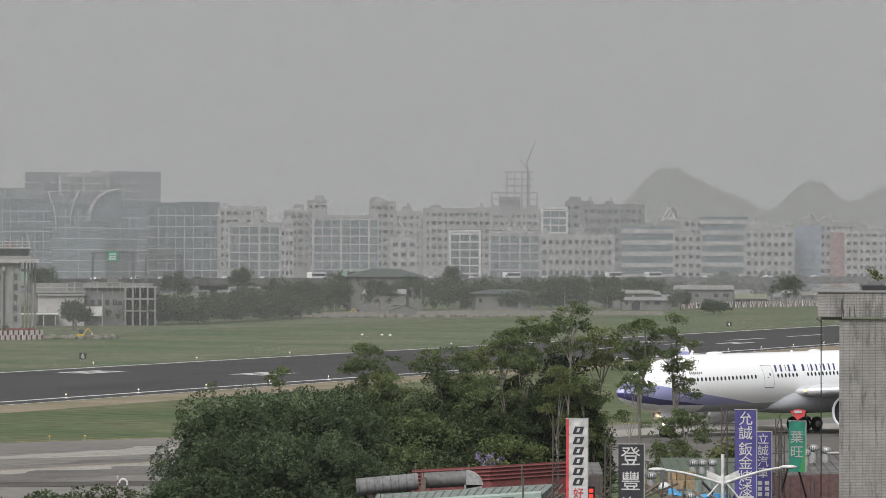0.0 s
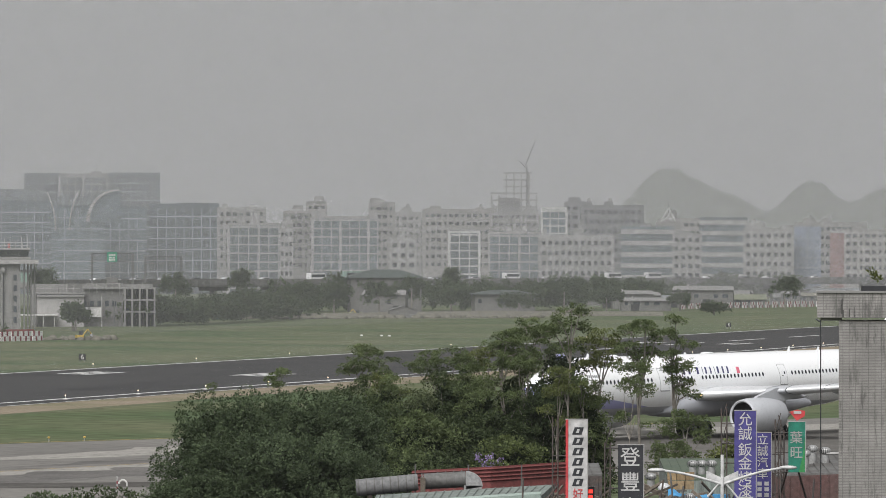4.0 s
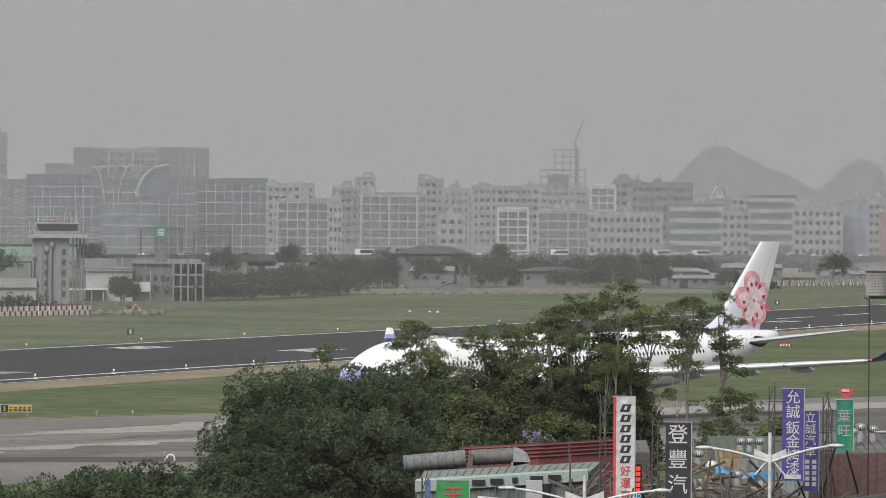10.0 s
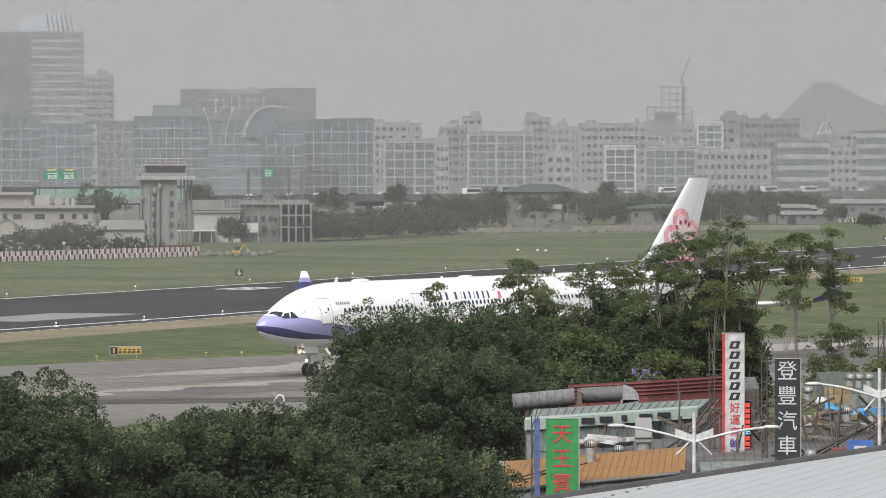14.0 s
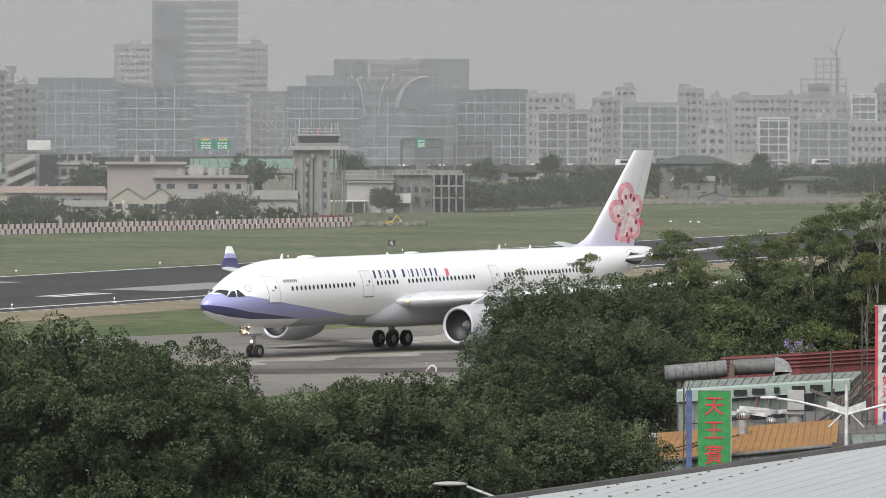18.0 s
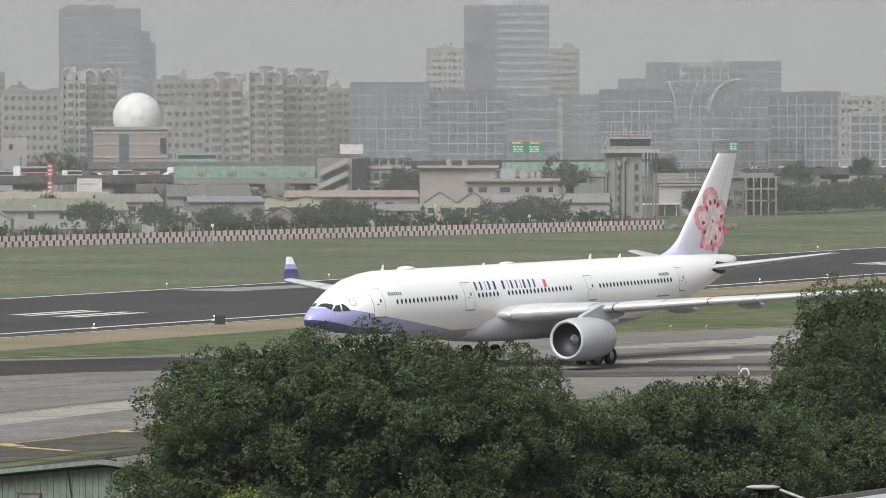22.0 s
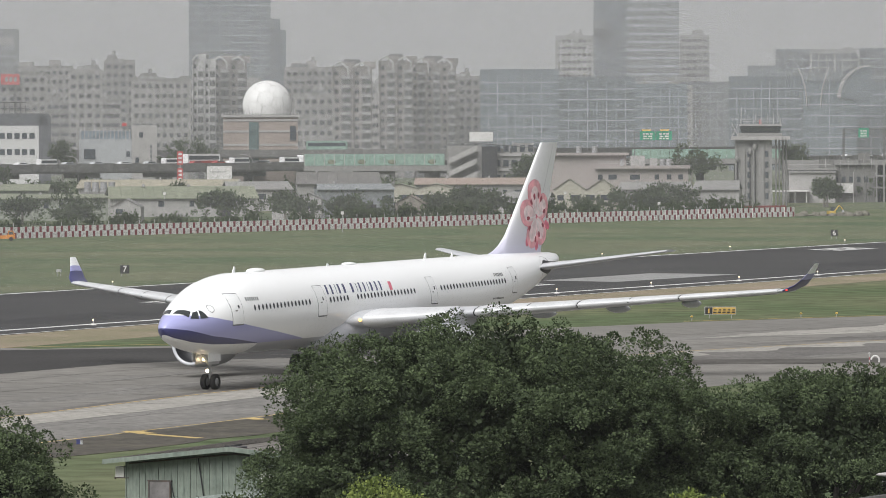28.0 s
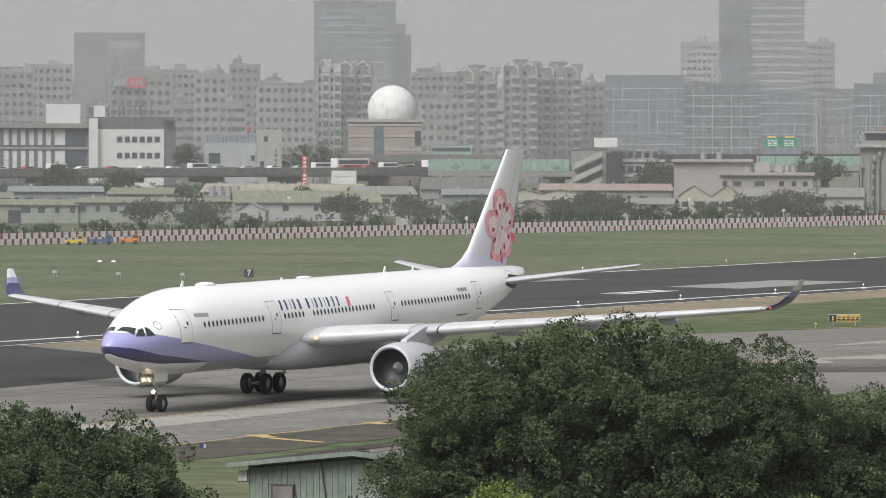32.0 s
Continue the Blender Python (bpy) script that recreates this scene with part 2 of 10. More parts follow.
BENDS = (-600, -150, 0, 300, 1500)
setting("runway", Mesh().prism([on_runway(a, near_edge(a) - 5.2) for a in BENDS] + [on_runway(1500, 57.4), on_runway(-600, 57.4)], 0, 0.03), ASPHALT, "wide dark grey asphalt runway", "runway")
TAXI = [(-150, 300), (-128, 380), (-109, 443), (-92, 428), (-75, 440), (-57, 473), (-44, 492), (-24, 512), (25, 560), (60, 600), (330, 900), (420, 860), (250, 690), (60, 478), (-20, 390), (-29, 379), (-53, 316), (-63, 302), (-95, 250)]
setting("taxiway", Mesh().prism(TAXI, 0, 0.02), CONCRETE, "broad pale concrete taxiway with dark stains", "taxiway")
m = Mesh()
m.prism([on_runway(-400, 56.0), on_runway(1200, 56.0), on_runway(1200, 56.9), on_runway(-400, 56.9)], 0.03, 0.036)
for shift, wide in ((0.0, 0.9), (-4.9, 0.35)):
    for a0, a1 in zip(BENDS, BENDS[1:]):
        c0, c1 = near_edge(a0) + shift, near_edge(a1) + shift
        m.prism([on_runway(a0, c0 - wide / 2), on_runway(a1, c1 - wide / 2), on_runway(a1, c1 + wide / 2), on_runway(a0, c0 + wide / 2)], 0.03, 0.036)
setting("runway_edge_line", m, MARK_WHITE, "long white painted runway edge lines", "marking")
# ---- the airliner: nose at the origin, x aft, y to starboard ----
STATIONS = [  # aft, centre height, half width, half height
    (0.0, 4.40, 0.05, 0.05), (0.25, 4.39, 0.44, 0.43), (0.7, 4.38, 0.74, 0.73), (1.3, 4.40, 1.06, 1.02), (2.0, 4.46, 1.38, 1.30), (3.0, 4.58, 1.77, 1.67),
    (4.0, 4.72, 2.08, 2.00), (5.0, 4.84, 2.34, 2.27), (6.0, 4.93, 2.53, 2.48), (7.5, 5.02, 2.70, 2.66), (9.0, 5.07, 2.78, 2.75), (14, 5.07, 2.80, 2.76),
    (20, 5.07, 2.80, 2.76), (26, 5.07, 2.80, 2.76), (32, 5.07, 2.80, 2.76), (38, 5.07, 2.80, 2.76), (42, 5.08, 2.80, 2.75), (45, 5.18, 2.75, 2.64), (48, 5.38, 2.63, 2.43),
    (51, 5.66, 2.41, 2.15), (54, 5.98, 2.06, 1.80), (57, 6.34, 1.60, 1.40), (59.5, 6.68, 1.13, 1.00), (61.3, 6.95, 0.76, 0.68), (62.4, 7.08, 0.48, 0.44), (62.9, 7.12, 0.15, 0.15)]
STATIONS = [(x, c + 0.009 * (x - 12), w, h) for x, c, w, h in STATIONS]  # sheared a little nose-down to fit the camera's view
AFT, CZ, HW, HH = (np.array([s[k] for s in STATIONS]) for k in range(4))


def hull(x, a):
    """The point of the fuselage skin x metres aft, a degrees up from the horizontal on the port side."""
    c, w, h = np.interp(x, AFT, CZ), np.interp(x, AFT, HW), np.interp(x, AFT, HH)
    return Vector((x, -w * math.cos(radians(a)), c + h * math.sin(radians(a))))


def livery():
    """White above, grey belly, a lavender sweep over the nose and a navy one under it."""
    mt = paint("aircraft_livery", (0.86, 0.868, 0.872), 0.28, second=(0.81, 0.815, 0.81), scale=0.25, fine=3.0, bump=0.0, coat=0.4, fine_amount=0.02)
    ns, ls = mt.node_tree.nodes, mt.node_tree.links
    b = ns["Principled BSDF"]
    base = b.inputs["Base Color"].links[0].from_socket
    tc, sep = ns.new("ShaderNodeTexCoord"), ns.new("ShaderNodeSeparateXYZ")
    ls.new(tc.outputs["Object"], sep.inputs[0])

    def math_node(op, a, c):
        n = ns.new("ShaderNodeMath")
        n.operation = op
        for i, v in enumerate((a, c)):
            if isinstance(v, (int, float)):
                n.inputs[i].default_value = v
            else:
                ls.new(v, n.inputs[i])
        return n.outputs[0]

    def below(points):
        """1 where the skin lies below the line through the points (aft, height)."""
        cv = ns.new("ShaderNodeFloatCurve")
        ls.new(math_node("DIVIDE", sep.outputs[0], 65.0), cv.inputs["Value"])
        c = cv.mapping.curves[0]
        while len(c.points) > 2:
            c.points.remove(c.points[-1])
        pts = [(x / 65.0, z / 10.0) for x, z in points]
        c.points[0].location, c.points[1].location = pts[0], pts[-1]
        for p in pts[1:-1]:
            c.points.new(*p)
        for p in c.points:
            p.handle_type = "VECTOR"
        cv.mapping.update()
        return math_node("LESS_THAN", sep.outputs[2], math_node("MULTIPLY", cv.outputs[0], 10.0))

    def over(colour, mask):
        global_mix = ns.new("ShaderNodeMix")
        global_mix.data_type = "RGBA"
        global_mix.inputs[7].default_value = (*colour, 1)
        ls.new(mask, global_mix.inputs[0])
        return global_mix

    col = base
    belly = below(BELLY)
    lav = math_node("MULTIPLY", below(LAVENDER), math_node("SUBTRACT", 1.0, below(NAVY_LOW)))
    navy = math_node("MULTIPLY", below(NAVY_TOP), math_node("SUBTRACT", 1.0, below(NAVY_LOW)))
    for colour, mask in (((0.42, 0.43, 0.46), belly), ((0.33, 0.335, 0.575), lav), ((0.045, 0.047, 0.14), navy)):
        n = over(colour, mask)
        ls.new(col, n.inputs[6])
        col = n.outputs[2]
    ls.new(col, b.inputs["Base Color"])
    return mt


BELLY = [(0, 0.0), (9.3, 1.6), (9.9, 3.07), (16.5, 3.14), (40, 3.3), (60, 3.3), (65, 3.0)]
LAVENDER = [(0, 5.15), (0.7, 5.22), (2.7, 5.14), (7.7, 4.32), (16.6, 3.15), (18.0, 2.6), (65, 0.0)]
NAVY_TOP = [(0, 4.38), (1.5, 4.2), (3.7, 3.75), (9.9, 3.08), (11, 2.0), (65, 0.0)]
NAVY_LOW = [(0, 4.0), (0.7, 3.7), (2.2, 3.38), (4.3, 3.16), (9.9, 3.07), (16.6, 3.14), (19, 3.2), (65, 3.3)]
SKIN = livery()
FAIRING = paint("fairing_grey", (0.40, 0.41, 0.44), 0.35, scale=0.3, second=(0.33, 0.34, 0.37), fine=3.0, bump=0.0, coat=0.2, fine_amount=0.05)
LAV = paint("lavender_paint", (0.33, 0.335, 0.575), 0.3, fine=3.0, bump=0.0, fine_amount=0.03)
NAVY = paint("navy_paint", (0.04, 0.042, 0.13), 0.3, fine=3.0, bump=0.0, fine_amount=0.03)

airliner = thing("airliner", "white twin-engined wide-body airliner with lavender nose sweep, taxiing", "airliner")
m = Mesh()
NR = 48
m.loft([[(x, w * math.cos(2 * math.pi * i / NR), c + h * math.sin(2 * math.pi * i / NR)) for i in range(NR)] for x, c, w, h in STATIONS], caps=(True, True))
fuselage = part("fuselage", m, SKIN, airliner, "white fuselage with lavender and navy sweep and grey belly")


def foil(chord, thick, le, y, z, twist=0.0, n=9, vertical=False):
    """A section of a wing or fin: its outline from the leading edge round."""
    up, low = [], []
    for k in range(n):
        u = (1 - math.cos(math.pi * k / (n - 1))) / 2
        t = thick * chord * (1.4845 * math.sqrt(u) - 0.63 * u - 1.758 * u ** 2 + 1.4215 * u ** 3 - 0.5 * u ** 4)
        up.append((u * chord, t + 0.03 * chord * (1 - u) * u * 4 * (0 if vertical else 1) * 0.5))
        low.append((u * chord, -t * 0.8))
    pts = low[::-1][:-1] + up
    out = []
    for a, b in pts:
        if vertical:
            out.append((le + a, y + b, z))
        else:
            out.append((le + a, y, z + b - a * math.sin(radians(twist))))
    return out


WING = [  # from the middle out: half span, leading edge aft, chord, height, thickness
    (0.0, 20.1, 13.0, 4.0, 0.13), (2.6, 21.7, 11.2, 4.1, 0.13), (6.0, 23.9, 9.1, 4.35, 0.12), (9.4, 26.0, 7.35, 4.6, 0.115), (15.0, 29.6, 6.0, 5.02, 0.11),
    (21.0, 33.4, 4.5, 5.47, 0.105), (26.0, 36.6, 3.3, 5.85, 0.10), (28.7, 38.3, 2.6, 6.05, 0.10)]


def wing(side, name):
    m = Mesh()
    rings = [foil(c, t, le, side * s, z, 1.0) for s, le, c, z, t in WING]
    m.loft(rings if side < 0 else rings, caps=(True, True))
    w = part(name, m, GREY_SKIN, airliner, "pale grey swept wing")
    tip = [foil(2.6, 0.09, 38.3, side * 28.7, 6.05), foil(2.4, 0.08, 39.0, side * 29.3, 6.4), foil(1.9, 0.07, 39.75, side * 29.62, 6.85), foil(1.45, 0.07, 40.2, side * 29.85, 7.25), foil(0.85, 0.06, 40.75, side * 30.15, 7.9)]
    m = Mesh().loft(tip[:3], slot=0).loft(tip[2:4], slot=1).loft(tip[3:], slot=2, caps=(False, True))
    part("winglet", m, [NAVY, LAV, WHITE], w, "upswept wing tip in navy, lavender and white")
    # trailing edge flaps, spoilers and the canoe fairings under them
    for s0, s1 in ((3.2, 9.0), (10.0, 15.0), (15.1, 20.5), (20.6, 27.5)):
        m = Mesh()
        rows = []
        for s in (s0, s1):
            le, c, z, t = (float(np.interp(s, [q[0] for q in WING], [q[i] for q in WING])) for i in (1, 2, 3, 4))
            te, zz = le + c, z - c * math.sin(radians(1.0))
            rows.append([(te - c * 0.24, side * s, zz + 0.05 * c * 0.24 + 0.02), (te + 0.25, side * s, zz - 0.10), (te + 0.25, side * s, zz - 0.13), (te - c * 0.24, side * s, zz - 0.16)])
        part("flap", m.loft(rows, smooth=False, caps=(True, True)), GREY_SKIN, w)
    for s in (6.6, 12.4, 17.3, 22.0):
        le, c, z, t = (float(np.interp(s, [q[0] for q in WING], [q[i] for q in WING])) for i in (1, 2, 3, 4))
        x0, x1 = le + c * 0.45, le + c + 1.3
        rings = []
        for u, r in ((0, 0.03), (0.15, 0.2), (0.4, 0.32), (0.7, 0.3), (0.9, 0.16), (1, 0.02)):
            rings.append([(x0 + (x1 - x0) * u, side * s + 0.75 * r * math.cos(a * math.pi / 5), z - 0.36 - 0.12 * u + r * math.sin(a * math.pi / 5)) for a in range(10)])
        part("flap_fairing", Mesh().loft(rings, caps=(True, True)), GREY_SKIN, w)
    for s in (10.2, 13.3, 16.35, 19.4, 22.45, 25.4):
        rows = []
        for d in (0.0, 0.07):
            le, c, z, t = (float(np.interp(s + d, [q[0] for q in WING], [q[i] for q in WING])) for i in (1, 2, 3, 4))
            rows.append(foil(c * 1.01, t * 1.12, le - 0.05, side * (s + d), z + 0.01, 1.0)[4:13])
        part("slat_gap", Mesh().loft(rows, closed=False), DARK, w)
    # slats along the leading edge, paler than the wing
    for s0, s1 in ((3.6, 8.6), (10.3, 16.3), (16.4, 22.4), (22.5, 28.4)):
        rows = []
        for s in (s0, s1):
            le, c, z, t = (float(np.interp(s, [q[0] for q in WING], [q[i] for q in WING])) for i in (1, 2, 3, 4))
            sec = foil(c, t, le, side * s, z, 1.0)
            n = len(sec) // 2
            rows.append([(x - 0.05, y, zz + (0.03 if k >= 3 else -0.03)) for k, (x, y, zz) in enumerate(sec[n - 3:n + 4])])
        part("slat", Mesh().loft(rows, closed=False), SLAT, w, "pale bare-metal leading edge slat")
    return w


SLAT = paint("slat_metal", (0.66, 0.67, 0.68), 0.32, 0.3, fine=3.0, bump=0.0, fine_amount=0.04)
NAV_RED = glowing("red_position_light", (1.0, 0.05, 0.03), 1.5)
LAMP = glowing("landing_light", (1.0, 0.78, 0.5), 14.0)
AMBER = glowing("amber_light", (1.0, 0.62, 0.22), 1.2)
wing_port = wing(-1, "wing")
wing_starboard = wing(1, "wing")
# fin with its blossom
FIN = paint("fin_white", (0.80, 0.81, 0.82), 0.28, fine=3.0, scale=0.3, second=(0.76, 0.765, 0.77), bump=0.0, coat=0.4, fine_amount=0.02)
fn, fl = FIN.node_tree.nodes, FIN.node_tree.links
f_tc, f_sep, f_map, f_mix = fn.new("ShaderNodeTexCoord"), fn.new("ShaderNodeSeparateXYZ"), fn.new("ShaderNodeMapRange"), fn.new("ShaderNodeMix")
fl.new(f_tc.outputs["Object"], f_sep.inputs[0])
fl.new(f_sep.outputs[2], f_map.inputs[0])
f_map.inputs[1].default_value, f_map.inputs[2].default_value, f_map.inputs[3].default_value, f_map.inputs[4].default_value = 7.8, 11.2, 0.75, 0.0
f_mix.data_type = "RGBA"
f_mix.inputs[7].default_value = (0.50, 0.48, 0.68, 1)
fl.new(f_map.outputs[0], f_mix.inputs[0])
fl.new(fn["Principled BSDF"].inputs["Base Color"].links[0].from_socket, f_mix.inputs[6])
fl.new(f_mix.outputs[2], fn["Principled BSDF"].inputs["Base Color"])
FIN_LE, FIN_TE = ((7.4, 51.8), (8.4, 52.7), (16.45, 60.13)), ((7.4, 59.8), (8.4, 60.15), (16.45, 63.22))


def fin_section(z):
    le = float(np.interp(z, [p[0] for p in FIN_LE], [p[1] for p in FIN_LE]))
    te = float(np.interp(z, [p[0] for p in FIN_TE], [p[1] for p in FIN_TE]))
    return le, te - le


def fin_skin(x, z):
    """How far to port the fin's skin lies."""
    le, c = fin_section(z)
    u = min(max((x - le) / c, 0.001), 1)
    return 0.8 * 0.10 * c * (1.4845 * math.sqrt(u) - 0.63 * u - 1.758 * u ** 2 + 1.4215 * u ** 3 - 0.5 * u ** 4)


m = Mesh()
m.loft([foil(fin_section(z)[1], 0.10, fin_section(z)[0], 0, z, vertical=True, n=13) for z in (7.4, 8.4, 10, 12, 14, 16.1, 16.45)], caps=(True, True))
m.loft([[(x, -w, 7.7), (x, w, 7.7), (x, w * 0.4, h), (x, -w * 0.4, h)] for x, w, h in ((50.2, 0.04, 8.05), (51.5, 0.15, 8.35), (52.6, 0.22, 8.75), (53.8, 0.28, 9.5), (54.6, 0.26, 9.9))], caps=(True, True))
fin = part("fin", m, FIN, airliner, "tall white tail fin with a pink blossom")
part("rudder_gap", Mesh().loft([[(x, -fin_skin(x, z) - 0.006, z), (x + 0.05, -fin_skin(x, z) - 0.006, z)] for z in (8.6, 10, 12, 14, 16.2) for x in (fin_section(z)[0] + 0.70 * fin_section(z)[1],)], closed=False), GREY_SKIN, fin)
PETAL_RIM = paint("deep_pink", (0.66, 0.14, 0.21), 0.4, fine=3, bump=0, second=(0.70, 0.2, 0.26))
PETAL = paint("petal_pink", (0.78, 0.36, 0.40), 0.4, fine=2, bump=0, second=(0.8, 0.46, 0.49), scale=1.2)
PETAL_PALE = paint("petal_pale", (0.82, 0.62, 0.63), 0.4, fine=2, bump=0, second=(0.84, 0.76, 0.76), scale=1.6)


ANTHER = paint("dark_red_anther", (0.32, 0.03, 0.06), 0.4, fine=3, bump=0)


def on_fin(pts, lift):
    return [(x, -fin_skin(x, z) - lift, z) for x, z in pts]


def petal(cx, cz, turn, long, wide, scale, lift, mat, name):
    """A rounded petal that starts at the blossom's middle; its local axis leans with the fin."""
    pts = []
    for k in range(20):
        a = 2 * math.pi * k / 20
        u, v = 0.5 + 0.5 * math.cos(a) * scale + (0.02 if scale < 1 else 0), 0.5 * math.sin(a) * scale * (1 + 0.25 * math.cos(a))
        t = radians(turn)
        pts.append((cx + 1.14 * (u * long * math.cos(t) - v * wide * math.sin(t)), cz + u * long * math.sin(t) + v * wide * math.cos(t)))
    mid = (sum(p[0] for p in pts) / 20, sum(p[1] for p in pts) / 20)
    vs = on_fin([mid] + [((mid[0] + p[0]) / 2, (mid[1] + p[1]) / 2) for p in pts] + pts, lift)
    fs = [(0, 1 + (k + 1) % 20, 1 + k) for k in range(20)] + [(1 + k, 1 + (k + 1) % 20, 21 + (k + 1) % 20, 21 + k) for k in range(20)]
    return part(name, Mesh().add(vs, fs, 0, True), mat, fin)


for turn, long, wide in ((100, 2.85, 2.15), (170, 2.65, 2.0), (34, 2.35, 1.85), (243, 2.6, 1.95), (306, 2.5, 1.85)):
    petal(58.95, 10.85, turn, long, wide, 1.0, 0.012, PETAL_RIM, "petal_rim")
    petal(58.95, 10.85, turn, long, wide, 0.95, 0.018, PETAL, "petal")
    petal(58.95, 10.85, turn, long * 0.84, wide * 0.66, 0.9, 0.024, PETAL_PALE, "petal_heart")
for turn, dist in ((60, 1.25), (80, 1.35), (105, 1.3), (130, 1.15), (185, 1.2), (215, 1.25), (265, 1.5), (290, 1.2), (330, 1.1), (15, 1.15)):
    t = radians(turn)
    x, z = 58.95 + 1.14 * dist * math.cos(t), 10.85 + dist * math.sin(t)
    petal(x, z, turn, 0.5, 0.32, 1.0, 0.03, ANTHER, "stamen")
    d, e = (math.cos(t), math.sin(t)), (-math.sin(t) * 0.03, math.cos(t) * 0.03)
    part("filament", Mesh().add(on_fin([(58.95 + d[0] * 0.2 - e[0], 10.85 + d[1] * 0.2 - e[1]), (x - e[0], z - e[1]), (x + e[0], z + e[1]), (58.95 + d[0] * 0.2 + e[0], 10.85 + d[1] * 0.2 + e[1])], 0.03), [(0, 1, 2, 3)]), WHITE, fin)
for cx, cz, turn in ((57.35, 9.05, 250), (59.1, 8.75, 268), (60.75, 10.05, 320)):
    petal(cx, cz + 0.45, turn, 0.95, 0.55, 1.0, 0.01, PETAL_RIM, "bud")
for side in (-1, 1):
    m = Mesh()
    m.loft([foil(5.4, 0.10, 56.0, side * 0.9, 6.95), foil(2.0, 0.09, 61.7, side * 9.7, 8.2)], caps=(True, True))
    part("tailplane", m, GREY_SKIN, airliner)


def engine(side):
    y = side * 9.37
    m = Mesh()
    prof = [(21.3, 1.28, 0), (21.1, 1.42, 0), (21.3, 1.52, 0), (22.2, 1.66, 0), (24.0, 1.70, 0), (25.5, 1.55, 0.0), (26.4, 1.35, 0.05)]
    ring = lambda x, r, dz: [(x, y + r * math.cos(2 * math.pi * i / 32), 2.37 + dz + r * math.sin(2 * math.pi * i / 32)) for i in range(32)]
    m.loft([ring(*p) for p in prof])
    m.loft([ring(26.4, 1.35, 0.05), ring(26.4, 0.95, 0.05)])
    nac = part("nacelle", m, GREY_SKIN, airliner, "pale grey engine nacelle")
    part("inlet_duct", Mesh().loft([ring(21.3, 1.28, 0), ring(22.4, 1.22, 0), ring(22.41, 0.05, 0)], smooth=True), DARK, nac)
    part("spinner", Mesh().loft([ring(21.85, 0.03, 0), ring(22.0, 0.15, 0), ring(22.38, 0.38, 0)]), STEEL, nac)
    part("exhaust_cone", Mesh().loft([ring(25.5, 1.0, 0.05), ring(26.8, 0.8, 0.05), ring(27.4, 0.62, 0.05), ring(27.5, 0.45, 0.05), ring(28.6, 0.05, 0.05)]), STEEL, nac, "bare metal exhaust")
    m = Mesh()
    m.loft([[(23.0, y - 0.2, 3.7), (23.0, y + 0.2, 3.7), (23.3, y + 0.2, 4.15), (23.3, y - 0.2, 4.15)], [(26.5, y - 0.22, 3.5), (26.5, y + 0.22, 3.5), (26.0, y + 0.22, 4.9), (26.0, y - 0.22, 4.9)], [(29.5, y - 0.1, 4.1), (29.5, y + 0.1, 4.1), (29.5, y + 0.1, 4.9), (29.5, y - 0.1, 4.9)]], smooth=False, caps=(True, True))
    part("pylon", m, GREY_SKIN, nac)


engine(-1)
engine(1)


def wheel(x, y, r, w, parent):
    """A wheel that turns on its axle."""
    ring = lambda yy, rr: [(rr * math.sin(2 * math.pi * i / 24), yy, rr * math.cos(2 * math.pi * i / 24)) for i in range(24)]
    m = Mesh().loft([ring(-w * 0.4, r * 0.55), ring(-w / 2, r * 0.62), ring(-w / 2, r * 0.86), ring(-w * 0.36, r * 0.98), ring(0, r), ring(w * 0.36, r * 0.98), ring(w / 2, r * 0.86), ring(w / 2, r * 0.62), ring(w * 0.4, r * 0.55)])
    ob = part("wheel", m, TYRE, parent, m=pose(x, y, r))
    part("rim", Mesh().loft([ring(-w * 0.3, 0.02), ring(-w * 0.38, r * 0.2), ring(-w * 0.3, r * 0.3), ring(-w * 0.36, r * 0.55), ring(w * 0.36, r * 0.55), ring(w * 0.3, r * 0.3), ring(w * 0.38, r * 0.2), ring(w * 0.3, 0.02)]), STEEL, ob)
    return ob


WHEELS = []
for side in (-1, 1):
    y = side * 5.34
    gear = part("main_gear", Mesh().rod((32.05, y, 0.7), (31.6, y * 0.95, 4.4), 0.2, 0.24).rod((31.0, y, 0.72), (33.1, y, 0.72), 0.13).rod((31.06, y - 0.7, 0.7), (31.06, y + 0.7, 0.7), 0.09).rod((33.04, y - 0.7, 0.7), (33.04, y + 0.7, 0.7), 0.09).rod((31.9, y, 1.8), (31.6, y * 0.45, 3.4), 0.1).box(31.7, y + side * 0.28, 1.9, 1.3, 0.06, 2.0), STEEL, airliner)
    for x in (31.06, 33.04):
        for dy in (-0.7, 0.7):
            WHEELS.append((wheel(x, y + dy, 0.70, 0.5, gear), 0.70, x, y + dy))
nose_gear = part("nose_gear", Mesh().rod((6.67, 0, 0.53), (6.45, 0, 3.0), 0.11, 0.14).rod((6.67, -0.4, 0.53), (6.67, 0.4, 0.53), 0.07).rod((6.5, 0, 1.6), (5.2, 0, 2.7), 0.07).box(6.2, -0.5, 1.75, 1.5, 0.05, 0.9).box(6.2, 0.5, 1.75, 1.5, 0.05, 0.9), STEEL, airliner)
for dy in (-0.36, 0.36):
    WHEELS.append((wheel(6.67, dy, 0.53, 0.38, nose_gear), 0.53, 6.67, dy))


# ---- skin details on the port side ----
def skin(x, z, lift):
    """The point of the port skin at x metres aft and height z."""
    c, w, h = np.interp(x, AFT, CZ), np.interp(x, AFT, HW), np.interp(x, AFT, HH)
    a = math.asin(max(-1, min(1, (z - c) / h)))
    n = Vector((0, -math.cos(a), math.sin(a)))
    return Vector((x, -w * math.cos(a), c + h * math.sin(a))) + n * lift


